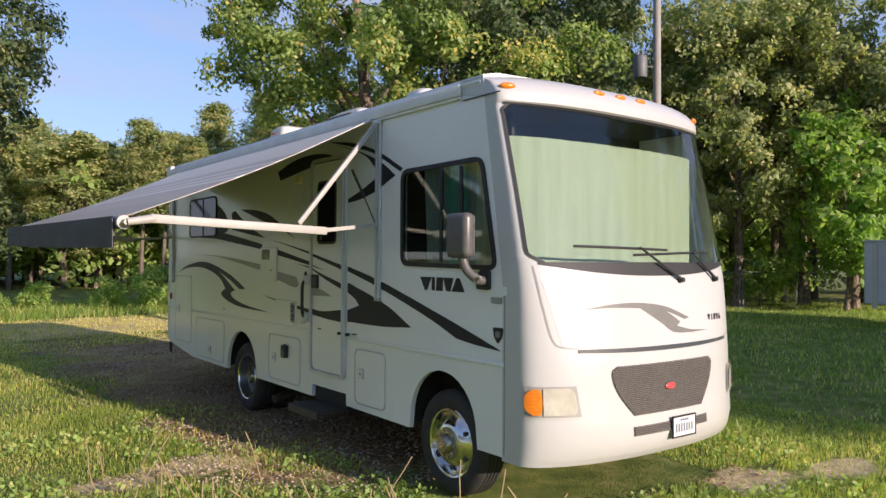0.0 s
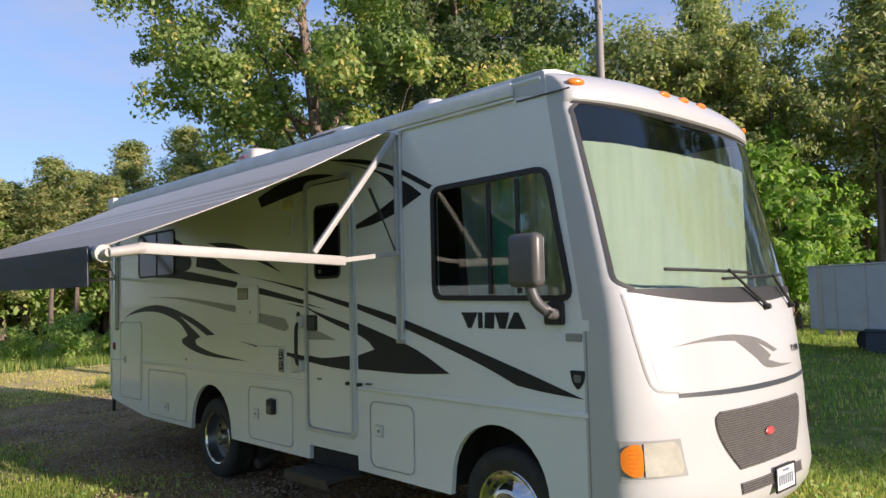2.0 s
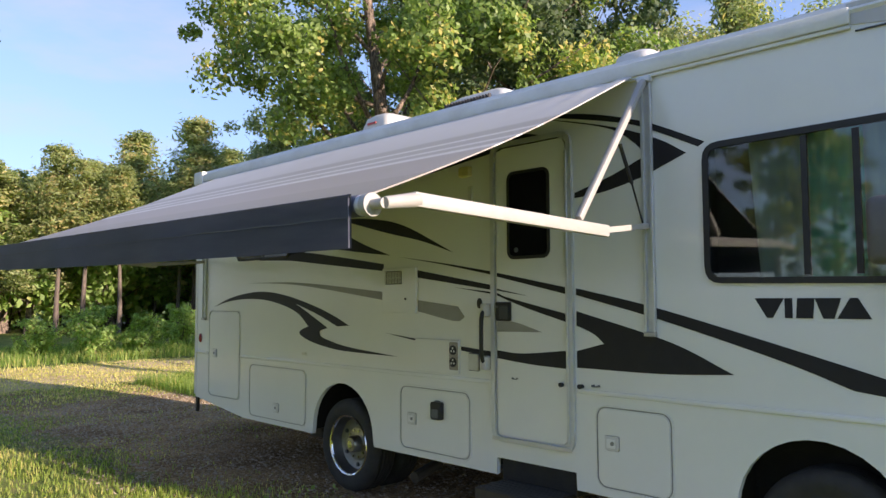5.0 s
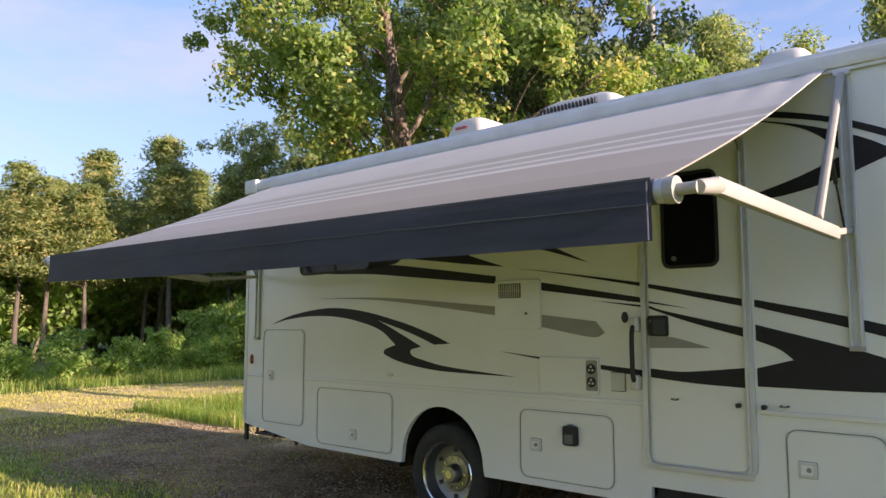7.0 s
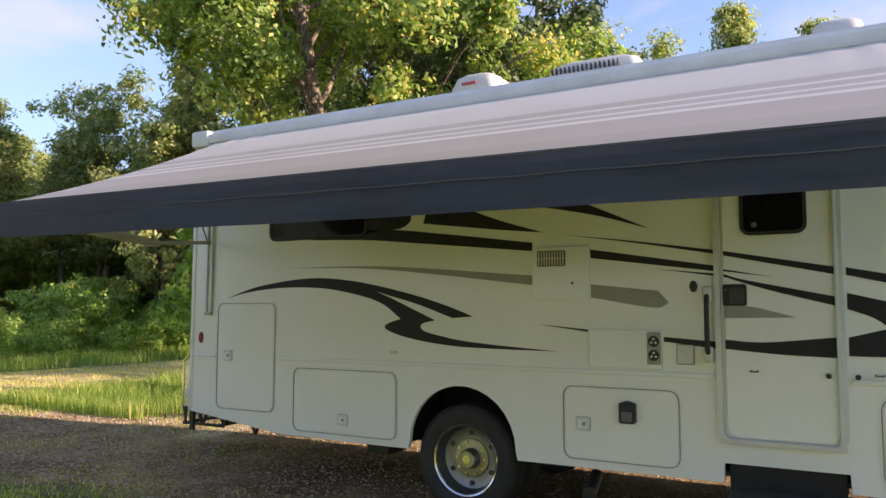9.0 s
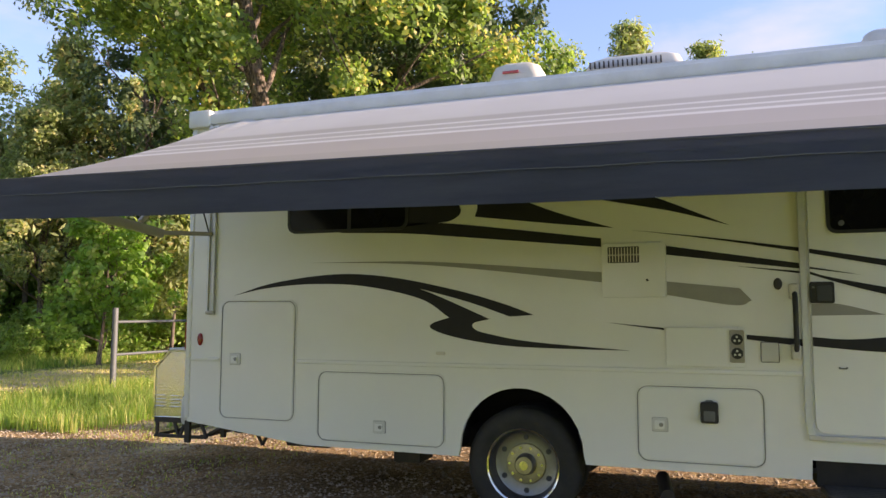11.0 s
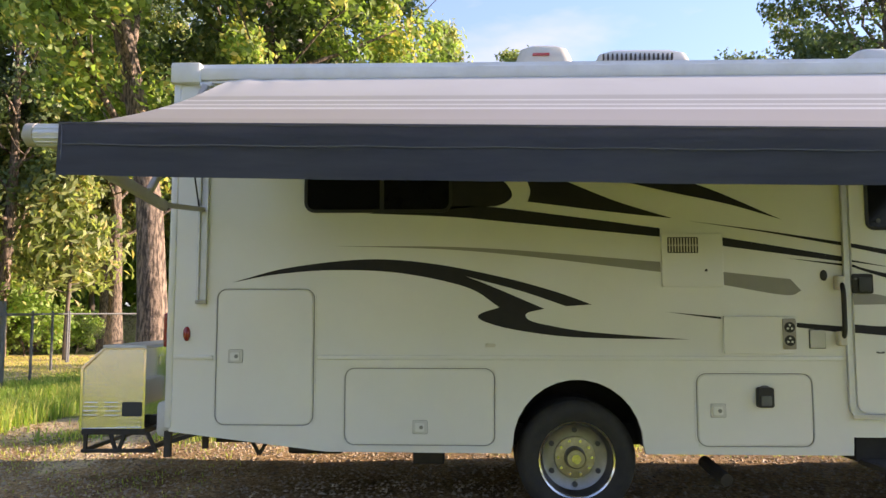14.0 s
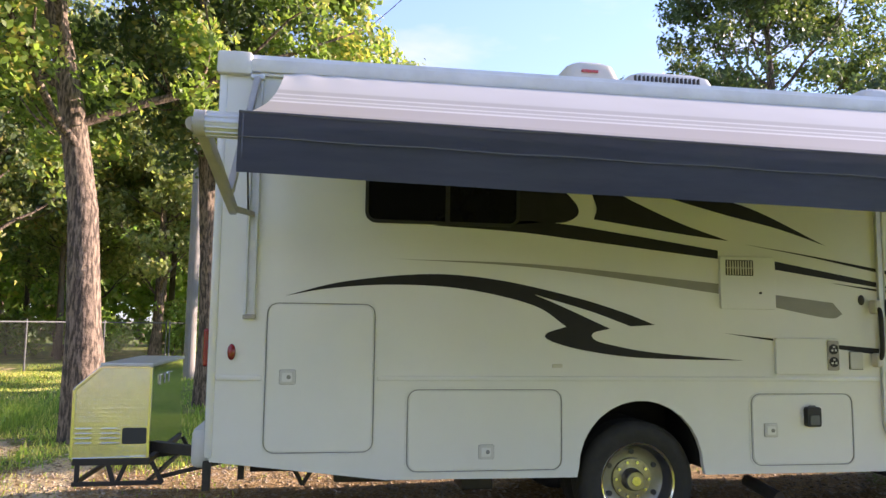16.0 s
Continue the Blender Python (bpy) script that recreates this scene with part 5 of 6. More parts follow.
A0, A1, RX, RZ = 5.70, 11.17, 1.39, 2.105
bm = bmesh.new()
ny, ns = 110, 40
layers = []
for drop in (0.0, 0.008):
    grid = []
    for i in range(ny + 1):
        t = i / ny
        y_in, y_out = 5.66 + (11.14 - 5.66) * t, A0 + (A1 - A0) * t
        edge = min(t, 1 - t)
        line = []
        for k in range(ns + 1):
            s = k / ns
            x, z = 3.465 + (RX - 3.465) * s, 3.085 + (RZ + 0.04 - 3.085) * s
            z -= 0.045 * math.sin(math.pi * s) + drop
            z += 0.010 * math.exp(-s * 7 - edge * 14) * math.sin(t * 150 + s * 6)
            y = y_in + (y_out - y_in) * s + 0.02 * math.sin(math.pi * s) * (math.exp(-t * 30) - math.exp(-(1 - t) * 30))
            line.append(bm.verts.new((x, y, z)))
        grid.append(line)
    layers.append(grid)
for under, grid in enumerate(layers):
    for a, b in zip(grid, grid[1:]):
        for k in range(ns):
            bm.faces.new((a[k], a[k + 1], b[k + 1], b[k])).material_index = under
top, low_ = layers
rim = top[0] + [row[-1] for row in top[1:]] + top[-1][-2::-1] + [row[0] for row in top[-2:0:-1]]
rim_low = low_[0] + [row[-1] for row in low_[1:]] + low_[-1][-2::-1] + [row[0] for row in low_[-2:0:-1]]
for k in range(len(rim)):
    n = (k + 1) % len(rim)
    bm.faces.new((rim[k], rim[n], rim_low[n], rim_low[k]))
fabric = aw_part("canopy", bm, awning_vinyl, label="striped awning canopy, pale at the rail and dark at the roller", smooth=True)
fabric.data.materials.append(canopy_shaded_underside)
aw_part("roller", rod((RX, 5.64, RZ), (RX, 11.32, RZ), 0.045, 0.045, 24), aluminium, smooth=True)
bm = bmesh.new()
for k in range(14):
    a = math.tau * k / 14
    add_box(bm, (RX + 0.045 * math.cos(a) - 0.003, A1 + 0.005, RZ + 0.045 * math.sin(a) - 0.003), (RX + 0.045 * math.cos(a) + 0.003, 11.318, RZ + 0.045 * math.sin(a) + 0.003))
aw_part("roller_ribs", bm, aluminium)
bm = bmesh.new()
add_rod(bm, (RX, A0 - 0.001, RZ), (RX, A1 + 0.001, RZ), 0.0475, 0.0475, 28)
aw_part("rolled_fabric", bm, valance_vinyl, smooth=True)
for y0, y1 in ((5.625, 5.665), (11.29, 11.33)):
    aw_part("roller_end", rod((RX, y0, RZ), (RX, y1, RZ), 0.050, 0.050, 24), powder_white, smooth=True)
# valance hangs from the roller
bm = bmesh.new()
grid = []
for i in range(120 + 1):
    t = i / 120
    y = A0 + (A1 - A0) * t
    line = []
    for k in range(9):
        s = k / 8
        x = RX - 0.056 + 0.008 * s * math.sin(t * 17) + 0.004 * s + 0.004 * math.sin(t * 50) * s
        line.append(bm.verts.new((x, y + 0.004 * s * math.sin(t * 9), RZ + 0.045 - 0.228 * s - 0.012 * s * math.sin(math.pi * t))))
    grid.append(line)
for a, b in zip(grid, grid[1:]):
    for k in range(8):
        bm.faces.new((a[k], a[k + 1], b[k + 1], b[k]))
bmesh.ops.solidify(bm, geom=list(bm.faces), thickness=0.003)
val = aw_part("valance", bm, valance_vinyl, label="charcoal hanging valance", smooth=True)
for z, off in ((RZ - 0.055, 0.0610), (RZ + 0.035, 0.0590)):
    bm = bmesh.new()
    for k in range(60):
        t0, t1 = k / 60, (k + 1.001) / 60
        add_box(bm, (RX - off - 0.002, A0 + (A1 - A0) * t0, z + 0.002 * math.sin(k)), (RX - off + 0.001, A0 + (A1 - A0) * t1, z + 0.004 + 0.002 * math.sin(k)))
    obj("seam", bm, seam_thread, val)
for y in (A0 + 0.015, A1 - 0.015):
    obj("edge_seam", rod((RX - 0.059, y, RZ + 0.03), (RX - 0.056, y, RZ - 0.18), 0.0035, 0.0035, 6), valance_vinyl, val)


def awning_arm(y, s):
    """Rail on the wall, arm out to the roller, rafter and gas strut. s: which way is outward along y."""
    bm = bmesh.new()
    add_box(bm, (XS - 0.030, y - 0.036, 1.50), (XS - 0.004, y - 0.018, 3.07), 0.003)
    add_box(bm, (XS - 0.030, y + 0.018, 1.50), (XS - 0.004, y + 0.036, 3.07), 0.003)
    add_box(bm, (XS - 0.012, y - 0.03, 1.50), (XS - 0.004, y + 0.03, 3.07))
    rail = aw_part("wall_rail", bm, aluminium)
    obj("rail_foot", box((XS - 0.034, y - 0.04, 1.482), (XS - 0.003, y + 0.04, 1.512), 0.006), powder_white, rail)
    obj("rail_head", box((XS - 0.05, y - 0.045, 3.03), (XS - 0.003, y + 0.045, 3.065), 0.008), aluminium, rail)
    bm = bmesh.new()
    add_beam(bm, (XS - 0.02, y, 2.15), (2.93, y + s * 0.06, 2.085), 0.026, 0.034)
    aw_part("inner_arm", bm, powder_white)
    bm = bmesh.new()
    add_beam(bm, (2.95, y + s * 0.06, 2.08), (1.55, y + s * 0.02, 2.135), 0.045, 0.066, 0.010)
    arm_ = aw_part("arm", bm, powder_white, label="white awning arm", smooth=True)
    bm = bmesh.new()
    add_rod(bm, (1.58, y + s * 0.02, 2.135), (RX, y + s * 0.03, RZ), 0.034, 0.026, 12)
    add_rod(bm, (RX, y + s * 0.03, RZ), (RX, y - s * 0.05, RZ), 0.022, 0.022, 14)
    obj("arm_knuckle", bm, powder_white, arm_, smooth=True)
    bm = bmesh.new()
    add_beam(bm, (XS - 0.04, y, 3.04), (2.70, y + s * 0.05, 2.13), 0.042, 0.042, 0.012)
    aw_part("rafter", bm, powder_white, label="white rafter strut", smooth=True)
    bm = bmesh.new()
    add_rod(bm, (3.24, y + 0.03, 2.62), (3.36, y + 0.03, 2.40), 0.012, 0.012, 10)
    add_rod(bm, (3.36, y + 0.03, 2.40), (XS - 0.03, y + 0.03, 2.17), 0.006, 0.006, 8)
    aw_part("gas_strut", bm, black_rubber, label="black gas strut")


awning_arm(5.58, -1)
awning_arm(11.31, 1)
# the roller rises a little towards the rear
for ob in aw.children_recursive:
    for v in ob.data.vertices:
        v.co.z += 0.078 * max(0.0, min(1.0, (v.co.y - 5.6) / 5.7)) * max(0.0, min(1.0, (3.45 - v.co.x) / 2.06))

# ---- cargo box on its carrier ----
cb = thing("cargo_box", "diamond-plate aluminium cargo box with slanted lid", "cargo box", at=(4.95, 12.32, 0.5))


def cb_part(name, bm, material, parent=None, label=""):
    ob = obj(name, bm, material, None, label)
    ob.parent = parent or cb
    if ob.parent is cb:
        ob.matrix_parent_inverse = Matrix.Translation(-cb.location)
    return ob


BX0, BX1 = 4.35, 5.55
prof = [(12.06, 0.49), (12.06, 1.13), (12.40, 1.13), (12.575, 0.97), (12.575, 0.48)]
bm = plate(prof, BX0 + 0.004, BX1 - BX0 - 0.008, 0.006)
cb_part("body", bm, polished_alu)
cb_part("end_panel", plate(inset(prof, 0.006), BX0, 0.0035), diamond_plate, label="diamond-plate end panel")
cb_part("end_panel", plate(inset(prof, 0.006), BX1 - 0.0035, 0.0035), diamond_plate)
bm = bmesh.new()
for a, b in zip(prof, prof[1:] + prof[:1]):
    add_beam(bm, (BX0 - 0.006, *a), (BX0 - 0.006, *b), 0.012, 0.022, 0.003)
cb_part("edge_trim", bm, polished_alu)
verts, faces = [], []
for i in range(17):
    for j in range(22):
        y, z = 12.08 + i * 0.03, 0.505 + j * 0.03
        if y > 12.38 and z > 1.10 - (y - 12.38) * 0.95 or y < 12.26 and 0.57 < z < 0.715 or z > 1.11 or z < 0.72 and y > 12.26:
            continue
        lean = radians(45 if (i + j) % 2 else -45)
        ey, ez = math.cos(lean), math.sin(lean)
        q = len(verts)
        verts += [(BX0 - 0.001, y - 0.014 * ey, z - 0.014 * ez), (BX0 - 0.001, y - 0.005 * ez, z + 0.005 * ey), (BX0 - 0.001, y + 0.014 * ey, z + 0.014 * ez), (BX0 - 0.001, y + 0.005 * ez, z - 0.005 * ey), (BX0 - 0.006, y, z)]
        faces += [(q, q + 1, q + 4), (q + 1, q + 2, q + 4), (q + 2, q + 3, q + 4), (q + 3, q, q + 4)]
lugs = from_arrays("tread_pattern", verts, faces, polished_alu)
lugs.parent, lugs.matrix_parent_inverse = cb, Matrix.Translation(-cb.location)
tagged(lugs, kind="stuff")
cb_part("lid", box((BX0 - 0.015, 12.045, 1.132), (BX1 + 0.015, 12.41, 1.158), 0.006), aluminium)
cb_part("end_opening", plate(rounded(12.075, 0.585, 12.24, 0.70, 0.015), BX0 - 0.0035, 0.003), ink, label="dark opening in the end panel")
for col in (12.33, 12.50):
    for k in range(4):
        cb_part("louvre", box((BX0 - 0.012, col - 0.055, 0.58 + k * 0.034), (BX0 - 0.0005, col + 0.055, 0.598 + k * 0.034), 0.005), polished_alu)
for k in range(3):
    cb_part("louvre", box((4.62 + k * 0.16, 12.048, 0.98), (4.72 + k * 0.16, 12.06, 1.06), 0.005), polished_alu)
cc = thing("cargo_carrier", "black steel hitch cargo carrier under the box", "carrier", at=(4.95, 12.3, 0.4))
bm = bmesh.new()
for y in (12.06, 12.55):
    add_beam(bm, (BX0, y, 0.465), (BX1, y, 0.465), 0.04, 0.04)
    add_beam(bm, (BX0, y, 0.31), (BX1, y, 0.31), 0.03, 0.03)
for x in (BX0, BX1):
    add_beam(bm, (x, 12.56, 0.465), (x, 12.04, 0.465), 0.03, 0.05)
    add_beam(bm, (x, 12.56, 0.31), (x, 11.95, 0.315), 0.03, 0.03)
    for y, d in ((12.53, 0.0), (12.33, -0.05), (12.2, 0.06), (12.03, -0.08)):
        add_beam(bm, (x, y, 0.46), (x, y + d, 0.31), 0.025, 0.03)
cr = obj("rack", bm, steel_black, None)
cr.parent, cr.matrix_parent_inverse = cc, Matrix.Translation(-cc.location)
bm = bmesh.new()
add_beam(bm, (XC, 12.3, 0.44), (XC, 11.5, 0.52), 0.06, 0.06)
add_beam(bm, (BX0 + 0.15, 12.05, 0.55), (XS + 0.7, 11.5, 0.52), 0.06, 0.07)
add_beam(bm, (BX0 + 0.1, 12.0, 0.33), (XS + 0.55, 11.52, 0.50), 0.03, 0.03)
cr = obj("hitch_arm", bm, steel_black, None)
cr.parent, cr.matrix_parent_inverse = cc, Matrix.Translation(-cc.location)
bm = box((XS + 0.05, REAR_Y, 0.55), (XF - 0.05, REAR_Y + 0.12, 0.80), 0.04)
rv_part("rear_bumper", bm, plastic_white, smooth=True)
rv_part("tail_lamp", box((XS + 0.02, REAR_Y + 0.02, 1.18), (XS + 0.12, REAR_Y + 0.07, 1.42), 0.015), red_lens, label="red tail lamp")
rv_part("mud_flap_bracket", box((XS + 0.02, REAR_Y - 0.01, 0.42), (XS + 0.05, REAR_Y + 0.04, 0.60), 0.003), steel_black)

# ---- trees ----
def leaves(centres, sizes, rng, slim=0.55, droop=0.0, out=None):
    """Folded four-cornered leaves at the given places; out: the way they tend to face."""
    n = len(centres)
    u = rng.normal(size=(n, 3))
    if out is not None:
        u = u * 0.62 + out
    u /= np.linalg.norm(u, axis=1, keepdims=True) + 1e-9
    o = rng.normal(size=(n, 3))
    o[:, 2] -= droop
    d = o - u * np.sum(o * u, 1, keepdims=True)
    d /= np.linalg.norm(d, axis=1, keepdims=True) + 1e-9
    w = np.cross(u, d)
    s = sizes[:, None]
    verts = np.stack([centres - d * s * 0.5, centres + w * s * slim * 0.5 + u * s * 0.12, centres + d * s * 0.5, centres - w * s * slim * 0.5 + u * s * 0.12], 1)
    return verts.reshape(-1, 3), np.arange(4 * n).reshape(n, 4)


def limb_from(rng, start, way, length, r0, steps=6, lift=0.12, wander=0.16):
    p, d, out = Vector(start), Vector(way).normalized(), []
    for i in range(steps + 1):
        out.append((tuple(p), max(0.006, r0 * (1 - 0.85 * i / steps))))
        d = (d + Vector(rng.normal(0, wander, 3)) + Vector((0, 0, lift))).normalized()
        p = p + d * length / steps
    return out


def broadleaf(seed, height, radius, base, trunk_r, clumps, per, leaf, leaf_material=None, bark_material=None, clump_r=0.55, shape=0.5):
    """An oak-like tree at the origin: trunk with limbs, crown of leaf clumps."""
    rng = np.random.default_rng(seed)
    tree = thing("tree", "", "")
    lean = rng.normal(0, 0.02, 2)
    trunk = []
    for i in range(9):
        t = i / 8
        z = height * 0.86 * t
        flare = 1.45 if i == 0 else 1.0
        trunk.append(((lean[0] * z + 0.12 * math.sin(t * 5 + seed), lean[1] * z + 0.12 * math.cos(t * 4 + seed), z - (0.15 if i == 0 else 0)), trunk_r * flare * (1 - 0.85 * t)))
    limbs, tips = [trunk], []
    count = int(10 + height)
    for k in range(count):
        t = (base / height) * 0.85 + (0.86 - base / height * 0.85) * (k + 0.5) / count
        z = height * t
        i = min(7, int(t / 0.86 * 8))
        f = t / 0.86 * 8 - i
        a, b = Vector(trunk[i][0]), Vector(trunk[min(8, i + 1)][0])
        start = a + (b - a) * f
        r = trunk[i][1] * 0.36
        ang = k * 2.4 + rng.uniform(-0.5, 0.5)
        reach = radius * (0.55 + 0.45 * math.sin(math.pi * min(1, (t - base / height * 0.8) / (1 - base / height * 0.8) * 0.85 + 0.25))) * rng.uniform(0.75, 1.1)
        l = limb_from(rng, start, (math.cos(ang), math.sin(ang), 0.35 + 0.6 * t), reach, r)
        limbs.append(l)
        for j in range(2, 7):
            tips.append(l[j][0])
            if j > 1:
                a2 = ang + rng.choice([-1, 1]) * rng.uniform(0.6, 1.2)
                l2 = limb_from(rng, l[j][0], (math.cos(a2), math.sin(a2), rng.uniform(-0.1, 0.6)), reach * 0.42, l[j][1] * 0.6, 4)
                limbs.append(l2)
                tips += [l2[2][0], l2[4][0], l2[4][0]]
    tips.append(trunk[-1][0])
    tips = np.array(tips)
    # clumps gather at twigs
    pick = tips[rng.integers(0, len(tips), clumps)] + rng.normal(0, clump_r * 0.6, (clumps, 3)) * (1, 1, 0.7)
    pick = pick[pick[:, 2] > base * 0.75]
    m = rng.integers(int(per * 0.5), int(per * 1.5), len(pick))
    centres = np.repeat(pick, m, 0)
    spread = np.repeat(rng.uniform(0.5, 1.1, len(pick)) * clump_r, m)[:, None]
    off = rng.normal(size=centres.shape) * (1, 1, 0.6)
    off *= (rng.uniform(0.15, 1, len(off)) ** 0.5 / (np.linalg.norm(off, axis=1) + 1e-9))[:, None]
    centres = centres + off * spread
    away = centres - np.array((0, 0, base + (height - base) * 0.45))
    away /= np.linalg.norm(away, axis=1, keepdims=True) + 1e-9
    own = off / (np.linalg.norm(off, axis=1, keepdims=True) + 1e-9)
    v, f = leaves(centres, rng.uniform(0.65, 1.25, len(centres)) * leaf, rng, droop=0.3, out=own * 0.7 + away * 0.5 + (0, 0, 0.15))
    from_arrays("crown", v, f, leaf_material or oak_leaf, tree)
    v, f = tubes(limbs)
    from_arrays("trunk", v, f, bark_material or bark, tree, smooth=True)
    return tree


def pine(seed, height, radius, base, trunk_r, whorls, per, needle, leaf_material=None):
    rng = np.random.default_rng(seed)
    tree = thing("tree", "", "")
    trunk = [((0.05 * math.sin(i * 0.9 + seed) * i / 4, 0.05 * math.cos(i * 0.7) * i / 4, height * i / 10 - (0.15 if i == 0 else 0)), trunk_r * (1 - 0.92 * i / 10)) for i in range(11)]
    limbs, pts = [trunk], []
    for k in range(whorls):
        t = base / height + (1 - base / height) * (k + rng.uniform(0, 0.8)) / whorls
        for j in range(4):
            a = rng.uniform(0, math.tau)
            reach = radius * (1.05 - t) / (1.05 - base / height) * rng.uniform(0.5, 1.1) + 0.25
            i = min(9, int(t * 10))
            p = Vector(trunk[i][0]).lerp(Vector(trunk[i + 1][0]), t * 10 - i)
            l = limb_from(rng, p, (math.cos(a), math.sin(a), 0.25), reach, trunk_r * 0.22 * (1.1 - t), 5, 0.06, 0.1)
            limbs.append(l)
            for q in range(2, 6):
                for _ in range(per):
                    pts.append(Vector(l[q][0]) + Vector(rng.normal(0, 0.24 + 0.05 * reach, 3) * (1, 1, 0.6)))
    centres = np.array([tuple(p) for p in pts])
    away = centres * (1, 1, 0)
    away /= np.linalg.norm(away, axis=1, keepdims=True) + 1e-9
    v, f = leaves(centres, rng.uniform(0.7, 1.3, len(centres)) * needle, rng, slim=0.3, out=away * 0.8 + (0, 0, 0.3))
    from_arrays("crown", v, f, leaf_material or pine_needle, tree)
    v, f = tubes(limbs, 6)
    from_arrays("trunk", v, f, pine_bark, tree, smooth=True)
    return tree


def set_tree(tree, label, group, x, y, turn=0.0, scale=1.0):
    tagged(tree, label, "tree", group)
    tree.matrix_basis = pose(x, y, rough_ground(x, y) - 0.03, 0, 0, turn) @ Matrix.Scale(scale, 4)
    return tree


# the oaks behind the motorhome
big_oak = set_tree(broadleaf(11, 13.5, 4.9, 3.6, 0.23, 860, 165, 0.118, clump_r=0.5), "large leafy oak with sunlit bark and yellowing leaves", "oaks", 8.65, 13.72, 20)
# its crown leans out over the drive
for ob in big_oak.children:
    for v in ob.data.vertices:
        lean = 0.2 * max(0.0, v.co.z - 3.5)
        v.co.x += lean * 0.342
        v.co.y += lean * 0.94
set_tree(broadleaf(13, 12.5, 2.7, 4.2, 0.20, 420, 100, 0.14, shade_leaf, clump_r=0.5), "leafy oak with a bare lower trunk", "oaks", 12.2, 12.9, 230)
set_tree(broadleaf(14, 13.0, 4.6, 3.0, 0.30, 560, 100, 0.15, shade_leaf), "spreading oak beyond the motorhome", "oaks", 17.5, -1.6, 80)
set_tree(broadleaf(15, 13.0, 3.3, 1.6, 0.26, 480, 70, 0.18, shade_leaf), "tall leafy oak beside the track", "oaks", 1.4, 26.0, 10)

# forest kinds, then their copies
kinds = {
    "oak_a": broadleaf(21, 13.5, 3.4, 4.0, 0.22, 210, 80, 0.215, forest_leaf, clump_r=0.62),
    "oak_b": broadleaf(22, 11.5, 3.0, 2.2, 0.19, 200, 80, 0.215, forest_leaf, clump_r=0.62),
    "pine_a": pine(23, 14.5, 2.4, 6.0, 0.17, 26, 18, 0.30),
    "pine_b": pine(24, 12.0, 2.2, 4.0, 0.15, 26, 18, 0.30),
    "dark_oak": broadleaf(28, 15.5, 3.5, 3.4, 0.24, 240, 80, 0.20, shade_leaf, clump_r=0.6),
    "young": broadleaf(25, 6.5, 1.9, 0.5, 0.08, 150, 34, 0.26, bright_leaf, clump_r=0.45),
    "shrub": broadleaf(26, 2.2, 1.4, 0.15, 0.04, 80, 40, 0.20, weed_leaf, clump_r=0.42),
    "young_pine": pine(27, 6.2, 1.7, 1.9, 0.09, 17, 10, 0.34),
}
LABELS = {"dark_oak": ("tall dark green oak behind the fence", "forest edge"), "oak_a": ("tall broadleaf forest tree", "forest edge"), "oak_b": ("rounded broadleaf forest tree", "forest edge"), "pine_a": ("tall pine with a bare lower trunk", "forest edge"), "pine_b": ("dark green pine at the forest edge", "forest edge"), "young": ("bright green young tree by the fence", "young trees"), "shrub": ("leafy green roadside shrub", "shrubs"), "young_pine": ("small light green pine", "young trees")}
placed = set()
frng = random.Random(5)


def grow(kind, x, y, scale=1.0):
    label, group = LABELS[kind]
    m = pose(x, y, rough_ground(x, y) - 0.03, 0, 0, frng.uniform(0, 360))
    tree = kinds[kind]
    if kind in placed:
        tree = copy_thing(tree, m)
        tree.scale = (scale * frng.uniform(0.92, 1.08), scale * frng.uniform(0.92, 1.08), scale)
    else:
        placed.add(kind)
        tree.matrix_basis = m @ Matrix.Scale(scale, 4)
        tagged(tree, label, "shrub" if kind == "shrub" else "tree", group)
    return tree


def polar(az, d, eye=(0.0, 4.0)):
    return eye[0] + d * math.cos(radians(az)), eye[1] + d * math.sin(radians(az))


# wood beyond the track and round to the fence
for row, (d0, d1, n) in enumerate(((32, 36, 15), (38, 44, 16), (46, 52, 16))):
    for k in range(n):
        az = 20 + 72 * (k + frng.uniform(0.1, 0.9)) / n
        kind = frng.choice(["oak_a", "oak_b", "pine_a", "pine_b", "oak_b"] if row else ["oak_b", "pine_b", "pine_a", "oak_b"])
        x, y = polar(az, frng.uniform(d0, d1))
        if az > 58:
            x, y = polar(az, frng.uniform(d0, d1) + 12)
            t = grow(kind, x, y, frng.uniform(0.68, 0.88))
            t.scale = (t.scale[0] * 1.6, t.scale[1] * 1.6, t.scale[2])
        elif 35 < az:
            grow(kind, x, y, frng.uniform(0.8, 1.0))
        else:
            grow(kind, x, y, frng.uniform(0.9, 1.1))
for k in range(26):
    az = 48 + 46 * (k + frng.uniform(0.1, 0.9)) / 26
    x, y = polar(az, frng.uniform(43, 52))
    t = grow(frng.choice(["oak_b", "pine_b", "oak_a"]), x, y, frng.uniform(0.64, 0.80))
    t.scale = (t.scale[0] * 1.6, t.scale[1] * 1.6, t.scale[2])
for k in range(14):
    az = 36 + 40 * (k + frng.uniform(0.1, 0.9)) / 14
    x, y = polar(az, frng.uniform(39, 43))
    t = grow("pine_a", x, y, frng.uniform(0.56, 0.68))
    t.scale = (t.scale[0] * 1.5, t.scale[1] * 1.5, t.scale[2])
for x, y, kind, sc in ((31.0, 10.4, "pine_a", 0.98), (31.5, 7.2, "pine_a", 0.9), (30.0, 15.5, "oak_a", 0.98)):
    grow(kind, x, y, sc)
